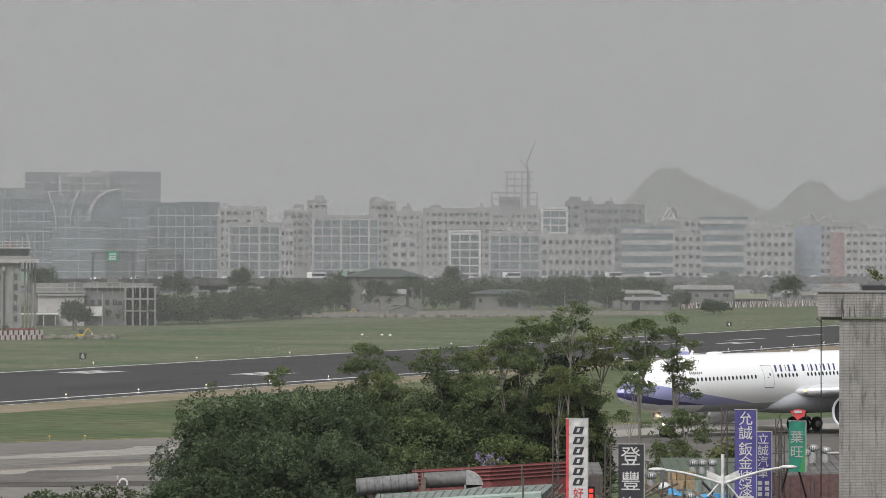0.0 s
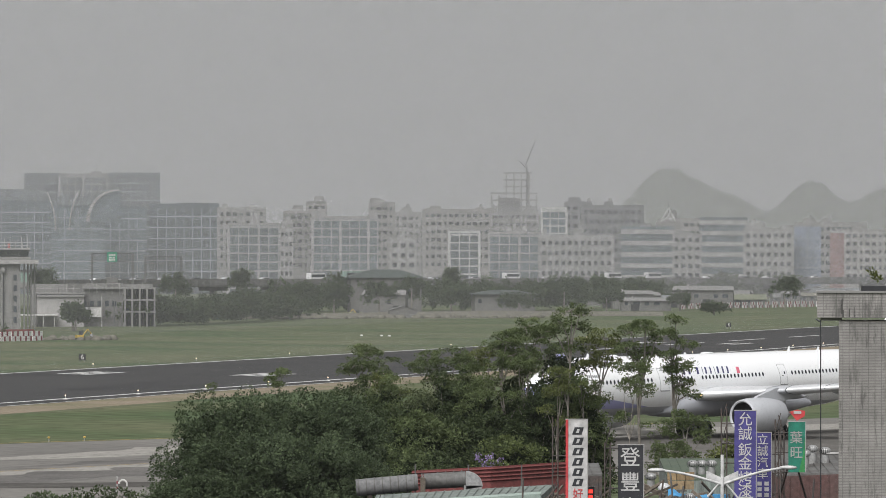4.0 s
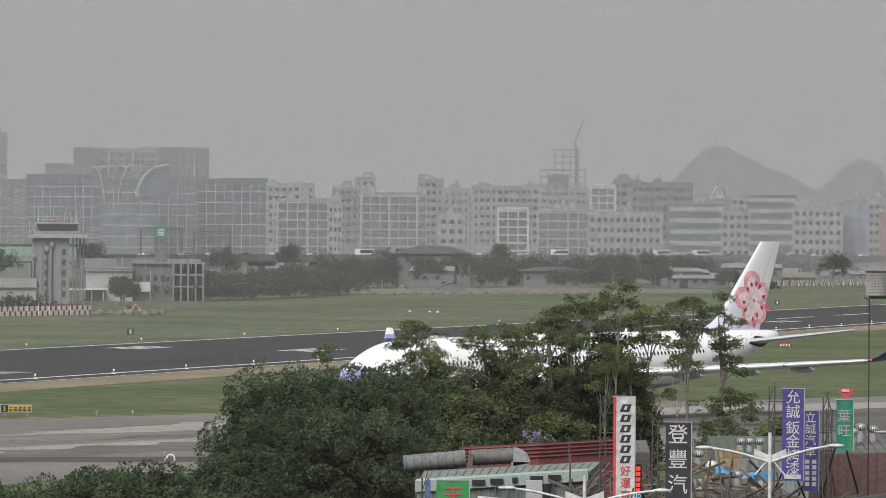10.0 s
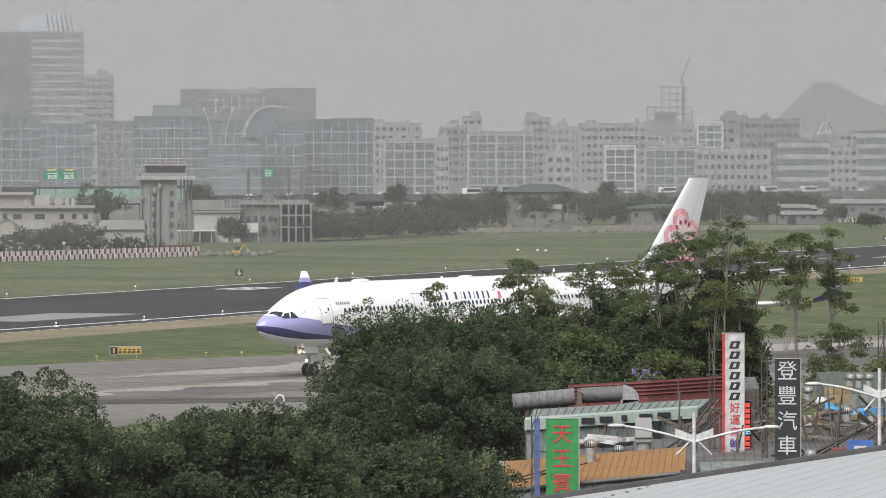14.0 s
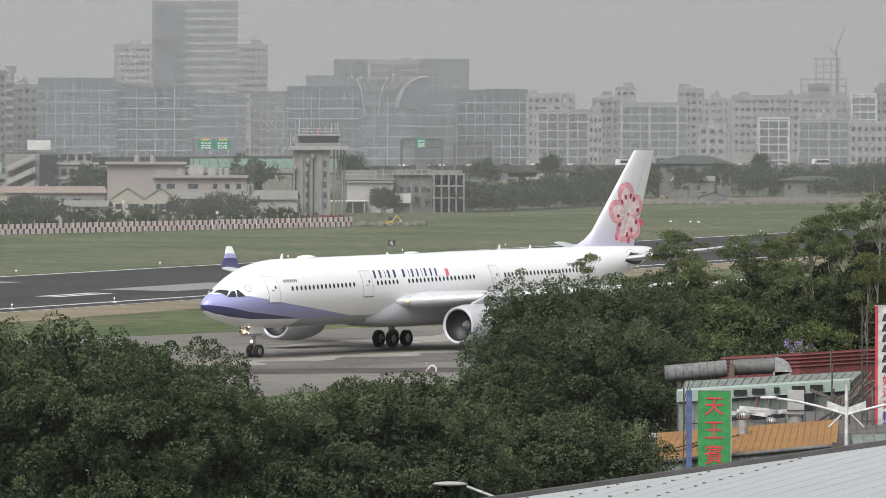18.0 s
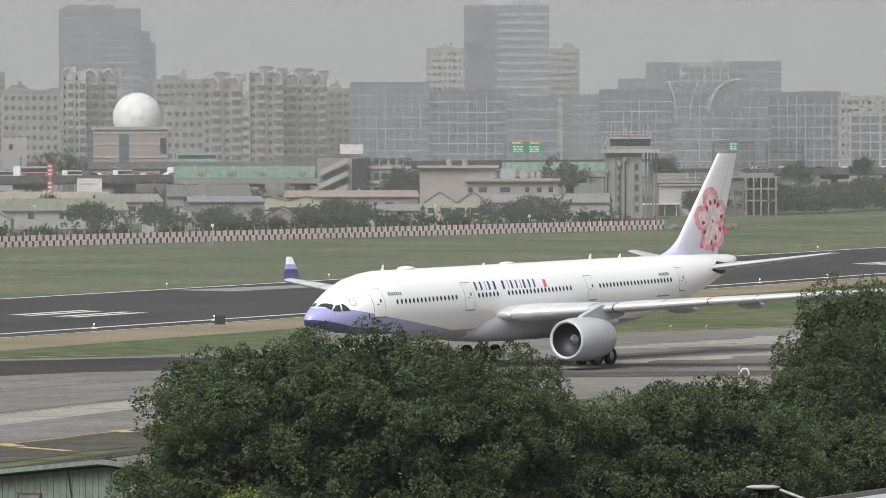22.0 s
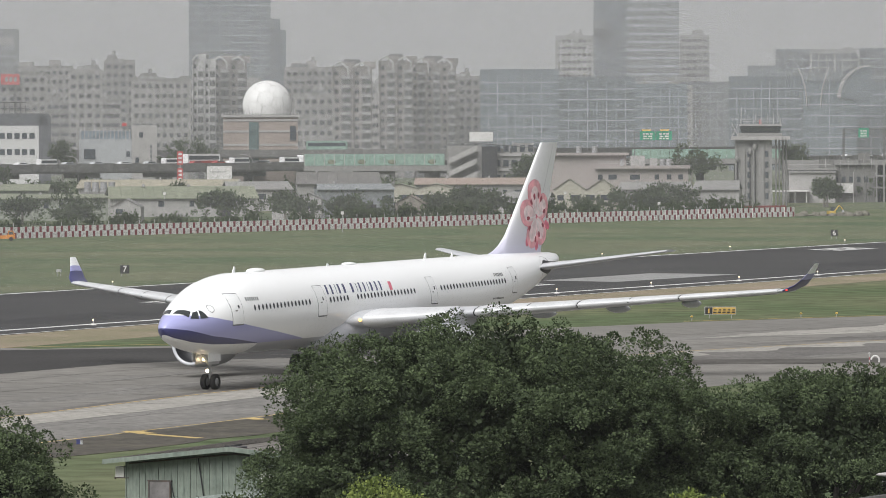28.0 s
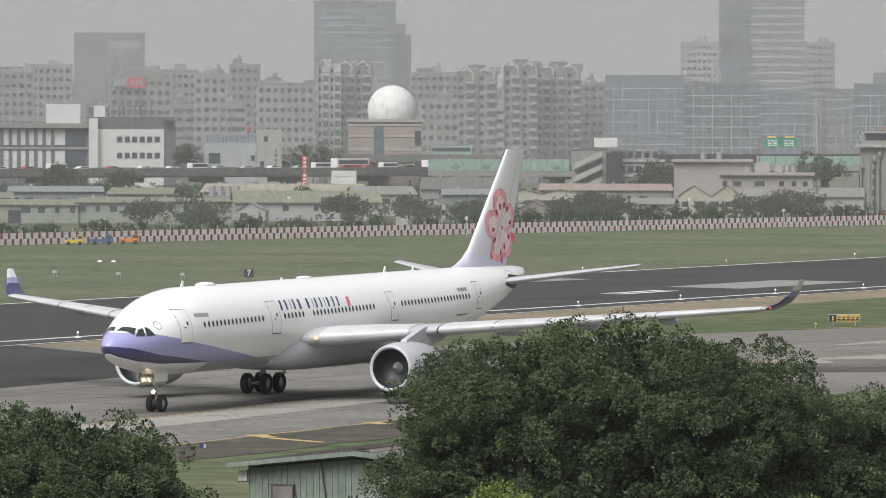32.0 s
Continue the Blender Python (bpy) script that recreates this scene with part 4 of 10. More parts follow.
def highrise(style, x, y, w, h, seed):
    mat, floor = STYLES[style]
    rng = random.Random(seed)
    b = thing("tower_block" if h > 45 else "city_block", LABELS[style], "building", "far city blocks", pose(x, y, 0, 0, 0, -math.degrees(math.atan2(x, y))))
    d = 16 if h < 45 else 26
    n = max(3, int(h / floor))
    if style == "frame":
        for k in range(n):
            top = k >= n - 3
            part("floor_slab", Mesh().box(0.08 * w if top else 0, d / 2, 6 + (h - 6) * (k + 1) / n - 0.4, w * (0.62 if top else 1), d * (0.6 if top else 1), 0.6), mat, b)
        for k in range(14):
            i = k % 7
            tall = h if i in (2, 3, 4, 5) else h * (n - 3) / n
            part("column", Mesh().box(-w / 2 + 0.4 + (w - 0.8) * i / 6, 0.5 if k < 7 else d - 0.5, 0, 0.7, 0.7, tall), mat, b)
        part("core", Mesh().box(-w * 0.1, d / 2, 0, w * 0.45, d * 0.5, h - 12), STYLES["dark"][0], b)
        part("cladding", Mesh().box(0, d / 2, 0, w * 0.99, d * 0.98, h * 0.42), STYLES["dark"][0], b, "dark cladding on the lower storeys")
        m = Mesh().rod((w * 0.28, d / 2, 0), (w * 0.28, d / 2, h + 3), 0.5, n=4).rod((w * 0.22, d / 2, h + 2), (w * 0.46, d / 2, h + 15.5), 0.35, 0.2, 4).rod((w * 0.28, d / 2, h + 2), (w * 0.1, d / 2, h + 6), 0.25, n=4)
        part("crane", m, STEELWORK, b, "luffing crane on the roof")
        return
    part("wall", Mesh().box(0, d / 2, 0, w, d, h), STYLES["glass"][0] if style in ("grid", "gridw", "band") else mat, b)
    part("parapet", Mesh().box(0, 0.2, h, w, 0.4, 1.0).box(-w / 2 + 0.2, d / 2, h, 0.4, d, 1.0).box(w / 2 - 0.2, d / 2, h, 0.4, d, 1.0), mat, b)
    if style in ("old", "pale", "dark", "ribbon", "grid"):
        for q in range(1 + int(w / 16)):
            rw = rng.uniform(2.5, 5.5)
            rx = rng.uniform(-0.5, 0.5) * (w - rw)
            rh = rng.uniform(1.6, 3.6)
            part("stair_house", Mesh().box(rx, 4 + 2 * q, h, rw, 4, rh), mat, b)
            if rng.random() < 0.6:
                part("water_tank", Mesh().rod((rx + 0.6, 4 + 2 * q, h + rh), (rx + 0.6, 4 + 2 * q, h + rh + 1.5), 0.8, n=8), PIER, b)
            if rng.random() < 0.5:
                part("roof_mast", Mesh().rod((rx, 3, h), (rx, 3, h + rng.uniform(3, 6)), 0.12, n=4), STEELWORK, b)
        if style in ("old", "ribbon") and rng.random() < 0.6:
            rw = w * rng.uniform(0.25, 0.5)
            part("roof_shed", Mesh().box(rng.uniform(-0.3, 0.3) * (w - rw), 3, h, rw, 5, rng.uniform(1.4, 2.4), taper=0.92), PIER if rng.random() < 0.5 else STYLES["dark"][0], b, "sheet-metal shed added on the roof")
    if style in ("glass", "dark_tower", "slab", "tower", "arch", "bluepanel"):
        for k in range(1, n):
            part("spandrel", Mesh().box(0, -0.05, h * k / n, w - 0.2, 0.16, 0.4 if style != "tower" else 1.0), SPANDREL, b)
        step = 3.2 if style == "glass" else 5.0
        if style != "tower":
            for k in range(1, int(w / step)):
                part("mullion", Mesh().box(-w / 2 + w * k / int(w / step), -0.10, h * 0.1, 0.3, 0.24, h * 0.88), SPANDREL, b)
    elif style in ("grid", "gridw"):
        pm = STYLES["aptw"][0] if style == "gridw" else PIER
        for k in range(n + 1):
            part("floor_band", Mesh().box(0, -0.12, (h - 0.8) * k / n, w, 0.4, 0.55), pm, b)
        q = max(3, int(w / 3.4))
        for k in range(q + 1):
            part("pier", Mesh().box(-w / 2 + 0.3 + (w - 0.6) * k / q, -0.16, 0, 0.9 if k % 3 == 0 else 0.4, 0.5, h), pm, b)
    elif style == "band":
        for k in range(n):
            part("floor_band", Mesh().box(0, -0.15, h * (k + 0.55) / n, w, 0.5, h / n * 0.4), PIER, b)
    elif style == "ribbon":
        for k in range(n // 3, n):
            a0, a1 = rng.choice(((0.03, 0.97), (0.03, 0.6), (0.35, 0.97), (0.03, 0.97)))
            part("ribbon_window", Mesh().box(w * ((a0 + a1) / 2 - 0.5), 0.0, h * (k + 0.3) / n, w * (a1 - a0), 0.14, h / n * 0.42), WINDOW_FAR, b)
        for k in range(int(w / 5)):
            part("pilaster", Mesh().box(-w / 2 + 2.5 + 5 * k, -0.1, 0, 0.5, 0.3, h), mat, b)
    elif style in ("apt", "aptw"):
        # stacks of balconies before flat dark strips that paint in the bays' shade, between narrow walls with small
        # windows
        bays = max(2, int(w / 5.2))
        bw = w / bays
        pane = Mesh().box(0, -0.01, 0, bw * 0.2, 0.14, h / n * 0.42).data("window", WINDOW_FAR)
        lip = Mesh().box(0, -0.9, 0, bw * 0.46, 1.8, h / n * 0.34).data("balcony", STYLES["aptw"][0] if style == "aptw" else PIER)
        for c in range(bays):
            u = -w / 2 + bw * (c + 0.5)
            part("bay", Mesh().box(u + bw * 0.2, -0.03, 0, bw * 0.46, 0.1, h - 2.0), STYLES["dark"][0], b, "flat dark strip painted as the shade of a balcony bay")
            part("fin_wall", Mesh().box(u - bw * 0.48, -0.9, 0, 0.35, 1.8, h + 0.8), mat, b)
            for k in range(n // 4, n):
                part("window", pane, None, b, m=pose(u - bw * 0.26, 0, h * (k + 0.3) / n))
                part("balcony", lip, None, b, m=pose(u + bw * 0.2, 0, h * k / n - 0.2))
        for c in (-w * 0.27, w * 0.25)[: 1 if w < 11 else 2]:
            g = min(w * 0.2, 2.6)
            part("roof_gable", Mesh().loft([[(c - g, yy, h + 0.9), (c - g, yy, h + 1.5), (c, yy, h + 2.7), (c + g, yy, h + 0.6), (c + g, yy, h - 2.6), (c + g * 0.86, yy, h - 2.6), (c + g * 0.8, yy, h + 0.2), (c, yy, h + 2.0), (c - g * 0.8, yy, h + 0.9)] for yy in (-1.2, -0.5)], caps=(True, True), smooth=False), STYLES["aptw"][0], b, "pale sloping roof gable")
            part("roof_house", Mesh().box(c + g, 5, h, g * 1.6, 6, 2.6), mat, b)
        part("roof_house", Mesh().box(0, 8, h, w * 0.4, 6, 3.4), STYLES["dark"][0], b)
    else:
        q = max(3, int(w / 2.5))
        high = h / n * 0.42
        if y > 2100:  # far off: a storey's panes are one part
            row = Mesh()
            for c in range(q):
                row.box(-w * 0.47 + w * 0.94 * (c + 0.5) / q, -0.01, 0, w * 0.94 / q * (0.68 if c % 3 else 0.4), 0.14, high)
            row = row.data("window_row", WINDOW_FAR)
            for k in range(n // 3, n):
                part("window_row", row, None, b, m=pose(0, 0, h * (k + 0.3) / n))
        else:
            pane = Mesh().box(0, -0.01, 0, w * 0.94 / q * 0.56, 0.14, high).data("window", WINDOW_FAR)
            for k in range(n // 3, n):
                window_row(b, pane, w * 0.94, h * (k + 0.3) / n, q)
        for k in range(n // 3, n):
            if style == "old" and rng.random() < 0.4:
                part("awning", Mesh().box(rng.uniform(-0.35, 0.35) * w, -0.5, h * (k + 0.72) / n, w * 0.2, 1.0, 0.3), PIER, b)
    if style == "dark_tower":
        part("crown", Mesh().box(-w * 0.12, d / 2, h, w * 0.6, d * 0.8, 2.2).box(-w * 0.12, d / 2, h + 2.2, w * 0.56, d * 0.7, 0.8), STYLES["dark"][0], b, "plant storey with a fringe of masts")
        part("side_step", Mesh().box(w * 0.5 + 2.4, d / 2, 0, 4.8, d * 0.8, h - 10), mat, b, "lower shoulder of the tower")
        part("side_step", Mesh().box(w * 0.5 + 6.2, d / 2, 0, 2.8, d * 0.7, h - 15.5), mat, b)
        for k in range(9):
            part("roof_mast", Mesh().rod((-w * 0.38 + w * 0.065 * k, 4, h + 2.8), (-w * 0.38 + w * 0.065 * k, 4, h + 4.2), 0.15, n=4), STEELWORK, b)
    if style == "tower":
        part("crown", Mesh().add([(-w * 0.28, 2, h), (w * 0.42, 2, h), (w * 0.36, 6, h + 9), (-w * 0.2, 6, h + 9), (-w * 0.28, d, h), (w * 0.42, d, h)], [(0, 1, 2, 3), (1, 5, 2), (4, 0, 3), (5, 4, 3, 2)]), SPANDREL, b)
        for k in range(6):
            u = 0.1 + 0.055 * k
            part("crown_rib", Mesh().rod((w * u, 1.9, h + 0.5), (w * (u - 0.03), 5.8, h + 8.8), 0.35, n=4), GLASS_DARK, b)
        part("dark_flank", Mesh().box(-w * 0.30, -0.3, 0, w * 0.38, 2, h - 1.5), STYLES["dark_tower"][0], b, "darker glazed flank")
        part("setback", Mesh().box(-w * 0.42, 4, h - 16, w * 0.16, d, 4), mat, b)
    if style == "arch":
        # two white masts that flare outward like a vase, and a glazed quarter dome beside them
        for cx, flip in ((-0.42, -1), (-0.16, 1)):
            pts = [(cx * w + flip * w * 0.16 * t ** 2.2, h - 9 + 15 * t) for t in np.linspace(0, 1, 9)]
            m = Mesh()
            for (ax, az), (bx, bz) in zip(pts, pts[1:]):
                m.rod((ax, -1.0, az), (bx, -1.0, bz), 0.3, n=4)
            part("arch", m, PIER, b, "white curved arch")
        pts = [(w * (0.86 - 0.62 * math.cos(a) ** 0.9 - 0.1), h - 6 + 13 * math.sin(a)) for a in np.linspace(0.05, 1.57, 10)]
        outer = [(ax, -1.2, az) for ax, az in pts]
        inner = [(ax + 0.5 + 0.1 * (10 - i), -1.2, az - 0.5) for i, (ax, az) in enumerate(pts)]
        part("arch", Mesh().loft([outer, inner], closed=False).loft([outer, [(px, 1.5, pz) for px, py, pz in outer]], closed=False), PIER, b, "white curved arch")
        part("glazed_dome", Mesh().add([(px, -0.9, pz) for px, py, pz in inner] + [(inner[-1][0], -0.9, inner[0][2])], [tuple(range(11))]), STYLES["glass"][0], b)
    if style == "slab" and y < 3000:
        part("sky_sign", Mesh().box(w * 0.22, -0.3, h - 6, w * 0.42, 0.5, 3.2), PIER, b)


for k, (style, x, y, w, h) in enumerate(BLOCKS):
    highrise(style, x, y, w, h, k)
for k, (style, x, y, w, h) in enumerate(FILL):
    highrise(style, x, y, w, h, 300 + k)
# the white spire and the big red and white signs among the far blocks
spire = thing("spire_block", "low block with a white pointed roof spire", "building", m=pose(*bearing(2.37, 2180), 0))
part("wall", Mesh().box(0, 3, 0, 10, 6, 29.2), STYLES["old"][0], spire)
for sx in (-2.7, 2.7):
    part("rafter", Mesh().rod((sx, -0.2, 29.2), (0, -0.2, 34.6), 0.5, 0.35, 4), STYLES["aptw"][0], spire)
    part("inner_rafter", Mesh().rod((sx * 0.55, -0.2, 29.2), (-sx * 0.2, -0.2, 33.0), 0.3, 0.25, 4), STYLES["aptw"][0], spire)
part("tie", Mesh().rod((-2.3, -0.2, 30.2), (2.3, -0.2, 30.2), 0.4, n=4), STYLES["aptw"][0], spire)
part("finial", Mesh().rod((0, 0, 34), (0, 0, 37.5), 0.16, n=4), STEELWORK, spire)
rp = thing("red_panel_block", "narrow block with a dull red panelled front", "building", m=pose(*bearing(4.13, 2090), 0, 0, 0, -4.1))
part("wall", Mesh().box(0, 6, 0, 5.4, 12, 24.5), paint("dull_red_panel", (0.22, 0.13, 0.13), 0.6, fine=0.3, bump=0), rp)
part("parapet", Mesh().box(0, 0.2, 24.5, 5.4, 0.4, 0.8), PIER, rp)
sg = thing("roof_sign", "red and white roof sign on posts", "sign", m=pose(*bearing(-12.43, 1848.4), 30.2, 0, 0, 12.4))
RED_SIGN = paint("red_sign", (0.50, 0.06, 0.06), 0.5, fine=1, bump=0)
part("board", Mesh().box(1.5, 0, 2, 6.2, 0.4, 3.6), RED_SIGN, sg)
part("board", Mesh().box(-4.0, 0, 2.8, 4.2, 0.4, 2.2), PIER, sg)
part("post", Mesh().box(-3, 0.8, -8, 0.5, 1.4, 11).box(3, 0.8, -8, 0.5, 1.4, 11), STEELWORK, sg)
for k in range(3):
    part("sign_bar", Mesh().box(0.2 + 1.5 * k, -0.25, 3.0, 1.0, 0.1, 1.5), PIER, sg)
# ---- runway furniture ----
KERB_GREY = paint("lamp_grey", (0.35, 0.35, 0.34), 0.6, fine=6)
BULB = glowing("lamp_glow", (1.0, 0.8, 0.55), 1.6)
BOARD_BLACK = paint("board_black", (0.02, 0.02, 0.02), 0.5, fine=4, bump=0)
BOARD_YELLOW = paint("board_yellow", (0.62, 0.42, 0.10), 0.5, fine=4, bump=0)
RED_PAINT = paint("red_paint", (0.42, 0.045, 0.05), 0.5, fine=4, bump=0, second=(0.36, 0.06, 0.06))
WHITE_PAINT = paint("white_paint", (0.58, 0.57, 0.555), 0.6, fine=3, bump=0, second=(0.46, 0.45, 0.43), scale=0.7)
YELLOW_PAINT = paint("yellow_machine_paint", (0.42, 0.30, 0.06), 0.5, fine=4, bump=0, second=(0.45, 0.3, 0.06))


def letters(text, size, mat, parent, m, name="writing"):
    """A word in the built-in font as a flat mesh, its middle at the pose m, facing -y."""
    cu = bpy.data.curves.new(name, "FONT")
    cu.body, cu.size, cu.align_x, cu.align_y, cu.extrude = text, size, "CENTER", "CENTER", 0.01
    cu.offset = 0.004 * size
    tmp = bpy.data.objects.new(name, cu)
    scene.collection.objects.link(tmp)
    bpy.context.view_layer.update()
    me = bpy.data.meshes.new_from_object(tmp.evaluated_get(bpy.context.evaluated_depsgraph_get()))
    bpy.data.objects.remove(tmp)
    me.materials.clear()
    me.materials.append(mat)
    return part(name, me, None, parent, m=m @ pose(0, 0, 0, 90))


edge_lamp = thing("runway_light", "small runway edge lamp on a white base", "runway light", "runway edge lights", pose(0, 0, -50))
part("base", Mesh().rod((0, 0, 0), (0, 0, 0.14), 0.32, 0.22, 10), WHITE_PAINT, edge_lamp)
part("stem", Mesh().rod((0, 0, 0), (0, 0, 0.4), 0.06, n=6), KERB_GREY, edge_lamp)
part("globe", Mesh().ball(0, 0, 0.46, 0.085, 0.085, 0.085, 8, 6), BULB, edge_lamp)
for k in range(-12, 22):
    a = -3.4 + 24.6 * k
    copy_thing(edge_lamp, pose(*on_runway(a, near_edge(a) - 1.2), 0.03))
for k in range(-7, 9):
    lamp = copy_thing(edge_lamp, pose(*on_runway(142.9 + 46.4 * k, 60.3), 0))
    bpy.data.objects.remove([o for o in lamp.children if o.name.startswith("base")][0])
for o in (*edge_lamp.children, edge_lamp):
    bpy.data.objects.remove(o)
m = Mesh()


def stripe(a0, a1, c0, c1, skew=0.0):
    m.prism([on_runway(a0 + skew, c0), on_runway(a1 + skew, c0), on_runway(a1, c1), on_runway(a0, c1)], 0.03, 0.036)


def plan(p):
    """Runway plan coordinates of a point."""
    d = Vector((p[0], p[1], 0)) - RUN0
    return d.dot(RUN), d.dot(OFF)


for a, row in ((-98, (19.8, 22.2, 26.2, 28.6)), (141.5, (17.0, 19.4, 21.8)), (141.5, (43.0, 45.4, 47.8)), (-38, (15.0, 17.2)), (420, (18, 21, 36, 39))):
    for k, c in enumerate(row):
        stripe(a + 1.5 * k, a + 15.5 + 1.5 * k, c, c + 1.3)
for k in range(6, 26):
    stripe(8 + 50 * k, 38 + 50 * k, 28.2, 29.2)
setting("runway_marking", m, MARK_WHITE, "worn white painted runway stripes", "marking")
PATCH_PALE = paint("pale_patch", (0.23, 0.23, 0.225), 0.8, fine=2, second=(0.17, 0.17, 0.165), scale=0.2)
setting("runway_patch", Mesh().prism([(-74.2, 621), (-65.1, 615.5), (-54.0, 648), (-65, 652)], 0.03, 0.038).prism([(-96, 627), (-87, 651), (-92, 655), (-104, 632)], 0.03, 0.038), PATCH_PALE, "pale worn patches on the runway", "patch")
m = Mesh()
for a in (-230, -150, -60, 60, 180):
    m.prism([on_runway(a, 9), on_runway(a + 60, 12), on_runway(a + 60, 21), on_runway(a, 18)], 0.03, 0.034)
setting("tyre_marks", m, paint("rubbered_asphalt", (0.035, 0.035, 0.036), 0.8, spec=0.12, fine=2, second=(0.05, 0.05, 0.05), scale=0.08), "dark rubber marks on the runway", "stain")
# taxiway: lanes of lighter and darker concrete, asphalt shoulders, yellow lines
LANE = [Vector(q) for q in ((-92, 258), (-79, 302), (-71.5, 329.3), (-66, 354), (-58.5, 381), (-50, 406), (-38, 430), (-22, 455), (0, 486), (24, 513), (70, 558), (150, 640), (300, 790))]


def lane(at, off):
    """A point of the taxiway's plan: place along its middle line, metres to the near side of it."""
    i = min(int(at), len(LANE) - 2)
    u = at - i
    p = LANE[i].lerp(LANE[i + 1], u)
    d = (LANE[min(i + 2, len(LANE) - 1)] - LANE[i]).lerp(LANE[i + 1] - LANE[max(i - 1, 0)], 1 - u).normalized()
    return p.x + d.y * off, p.y - d.x * off


def strip(m, at0, at1, off0, off1, z0, z1, ragged=0.0, seed=1):
    """A strip along the taxiway, its edges ragged by some metres."""
    n = max(2, int((at1 - at0) * (12 if ragged else 5)))
    jit = [(ragged * noise.noise((i * 0.45, seed, 0)), ragged * noise.noise((i * 0.45, seed, 9))) for i in range(n + 1)]
    for i in range(n):
        u, v = at0 + (at1 - at0) * i / n, at0 + (at1 - at0) * (i + 1) / n
        taper = [1.0 if not ragged else max(0.04, min(1, 5 * min(k, n - k) / n)) for k in (i, i + 1)]
        c = (off0 + off1) / 2
        e = [(c + (off0 - c + jit[k][0]) * taper[k - i], c + (off1 - c + jit[k][1]) * taper[k - i]) for k in (i, i + 1)]
        m.prism([lane(u, e[0][0]), lane(u, e[0][1]), lane(v, e[1][1]), lane(v, e[1][0])], z0, z1)
    return m


CONC_PALE = paint("pale_concrete_lane", (0.285, 0.273, 0.248), 0.85, spec=0.12, second=(0.225, 0.217, 0.20), scale=0.12, amount=0.7, fine=1.6, bump=0.1)
CONC_DARK = paint("worn_concrete_lane", (0.13, 0.126, 0.118), 0.85, spec=0.12, second=(0.205, 0.197, 0.185), scale=0.1, amount=0.8, fine=1.6, bump=0.1)
OLD_ASPHALT = paint("cracked_asphalt", (0.058, 0.054, 0.049), 0.95, spec=0.12, second=(0.11, 0.10, 0.078), scale=0.35, amount=0.7, fine=1.5, bump=0.3)
STAIN = paint("rubber_stain", (0.10, 0.095, 0.09), 0.8, spec=0.12, fine=2, second=(0.16, 0.152, 0.142), scale=0.15, amount=0.9)
setting("asphalt_link", Mesh().prism([(-150, 330), (-128, 392), (-109, 443), (-96, 424.5), (-81.7, 430.7), (-72, 438), (-62, 433), (-59, 420), (-66, 414), (-74, 409), (-80, 401), (-84.5, 387), (-89.8, 365.8), (-102, 320), (-118, 270), (-135, 270)], 0.02, 0.026), paint("link_asphalt", (0.038, 0.037, 0.037), 0.9, spec=0.12, second=(0.062, 0.06, 0.058), scale=0.05, amount=0.7, fine=3.0, bump=0.1), "dark asphalt link between taxiway and runway", "taxiway")
setting("pale_lane", strip(strip(Mesh(), 0.3, 9.5, 0.25, 5.2, 0.02, 0.025), 6.6, 11.5, -22, -8, 0.02, 0.025, 3.5, 3), CONC_PALE, "pale newer concrete lanes of the taxiway", "taxiway")
setting("worn_lane", strip(strip(strip(Mesh(), 0.3, 9.5, 5.25, 14.4, 0.02, 0.024), 3.4, 8, -17, -13, 0.02, 0.024, 2.5, 5), 0.8, 5, -8.5, -5, 0.02, 0.024, 2.5, 6), CONC_DARK, "greyer worn concrete lanes of the taxiway", "taxiway")
setting("tyre_stain", strip(strip(strip(Mesh(), 4.8, 8.6, 4, 13, 0.026, 0.030, 4, 7), 6.2, 10, -6, -2, 0.026, 0.030, 2.5, 8), 1.0, 4.2, -1.6, -0.6, 0.026, 0.029, 0.8, 10), STAIN, "dark rubber and damp stains on the concrete", "stain")
setting("dark_apron", strip(Mesh(), 8.1, 11.6, -9, 46, 0.034, 0.038, 3.0, 17), paint("sooty_slabs", (0.095, 0.09, 0.083), 0.9, spec=0.12, second=(0.145, 0.138, 0.127), scale=0.07, amount=0.7, fine=1.2, bump=0.1, stretch=(0.4, 1, 1)), "sooty dark concrete of the far taxiway", "taxiway")
setting("damp_stain", Mesh().prism([(-42, 399), (-36, 403.5), (-28, 405), (-20, 408), (-10, 413), (-7, 420), (-16, 417.5), (-26, 414), (-36, 412), (-43, 406)], 0.0385, 0.042), paint("damp_concrete", (0.062, 0.058, 0.053), 0.8, spec=0.12, second=(0.10, 0.094, 0.086), scale=0.2, amount=0.8, fine=1.5, bump=0.1), "long dark damp stain on the taxiway", "stain")
setting("asphalt_shoulder", strip(Mesh(), 0.3, 3.4, 14.9, 22.5, 0.02, 0.024, 1.2, 11), OLD_ASPHALT, "cracked asphalt shoulder with weeds", "taxiway")
m = Mesh()
strip(m, 0.3, 11.5, -0.1, 0.1, 0.031, 0.034)
strip(m, 0.3, 3.6, 14.5, 14.68, 0.026, 0.031)
for pts, wide in ((((-61.6, 312.5), (-60.0, 309.8)), 1.1), (((-59.8, 309.2), (-56.2, 305.6)), 0.7), (((-57.3, 327.2), (-56.0, 325.4)), 1.0), (((-64.2, 293), (-61.8, 289.5)), 0.8), (((-77, 442), (-86, 436), (-96, 430)), 0.35), (((-46, 492), (-20, 517), (26, 563)), 0.3)):
    for (ax, ay), (bx, by) in zip(pts, pts[1:]):
        n = Vector((by - ay, ax - bx)).normalized() * wide / 2
        m.prism([(ax - n.x, ay - n.y), (bx - n.x, by - n.y), (bx + n.x, by + n.y), (ax + n.x, ay + n.y)], 0.028, 0.034)
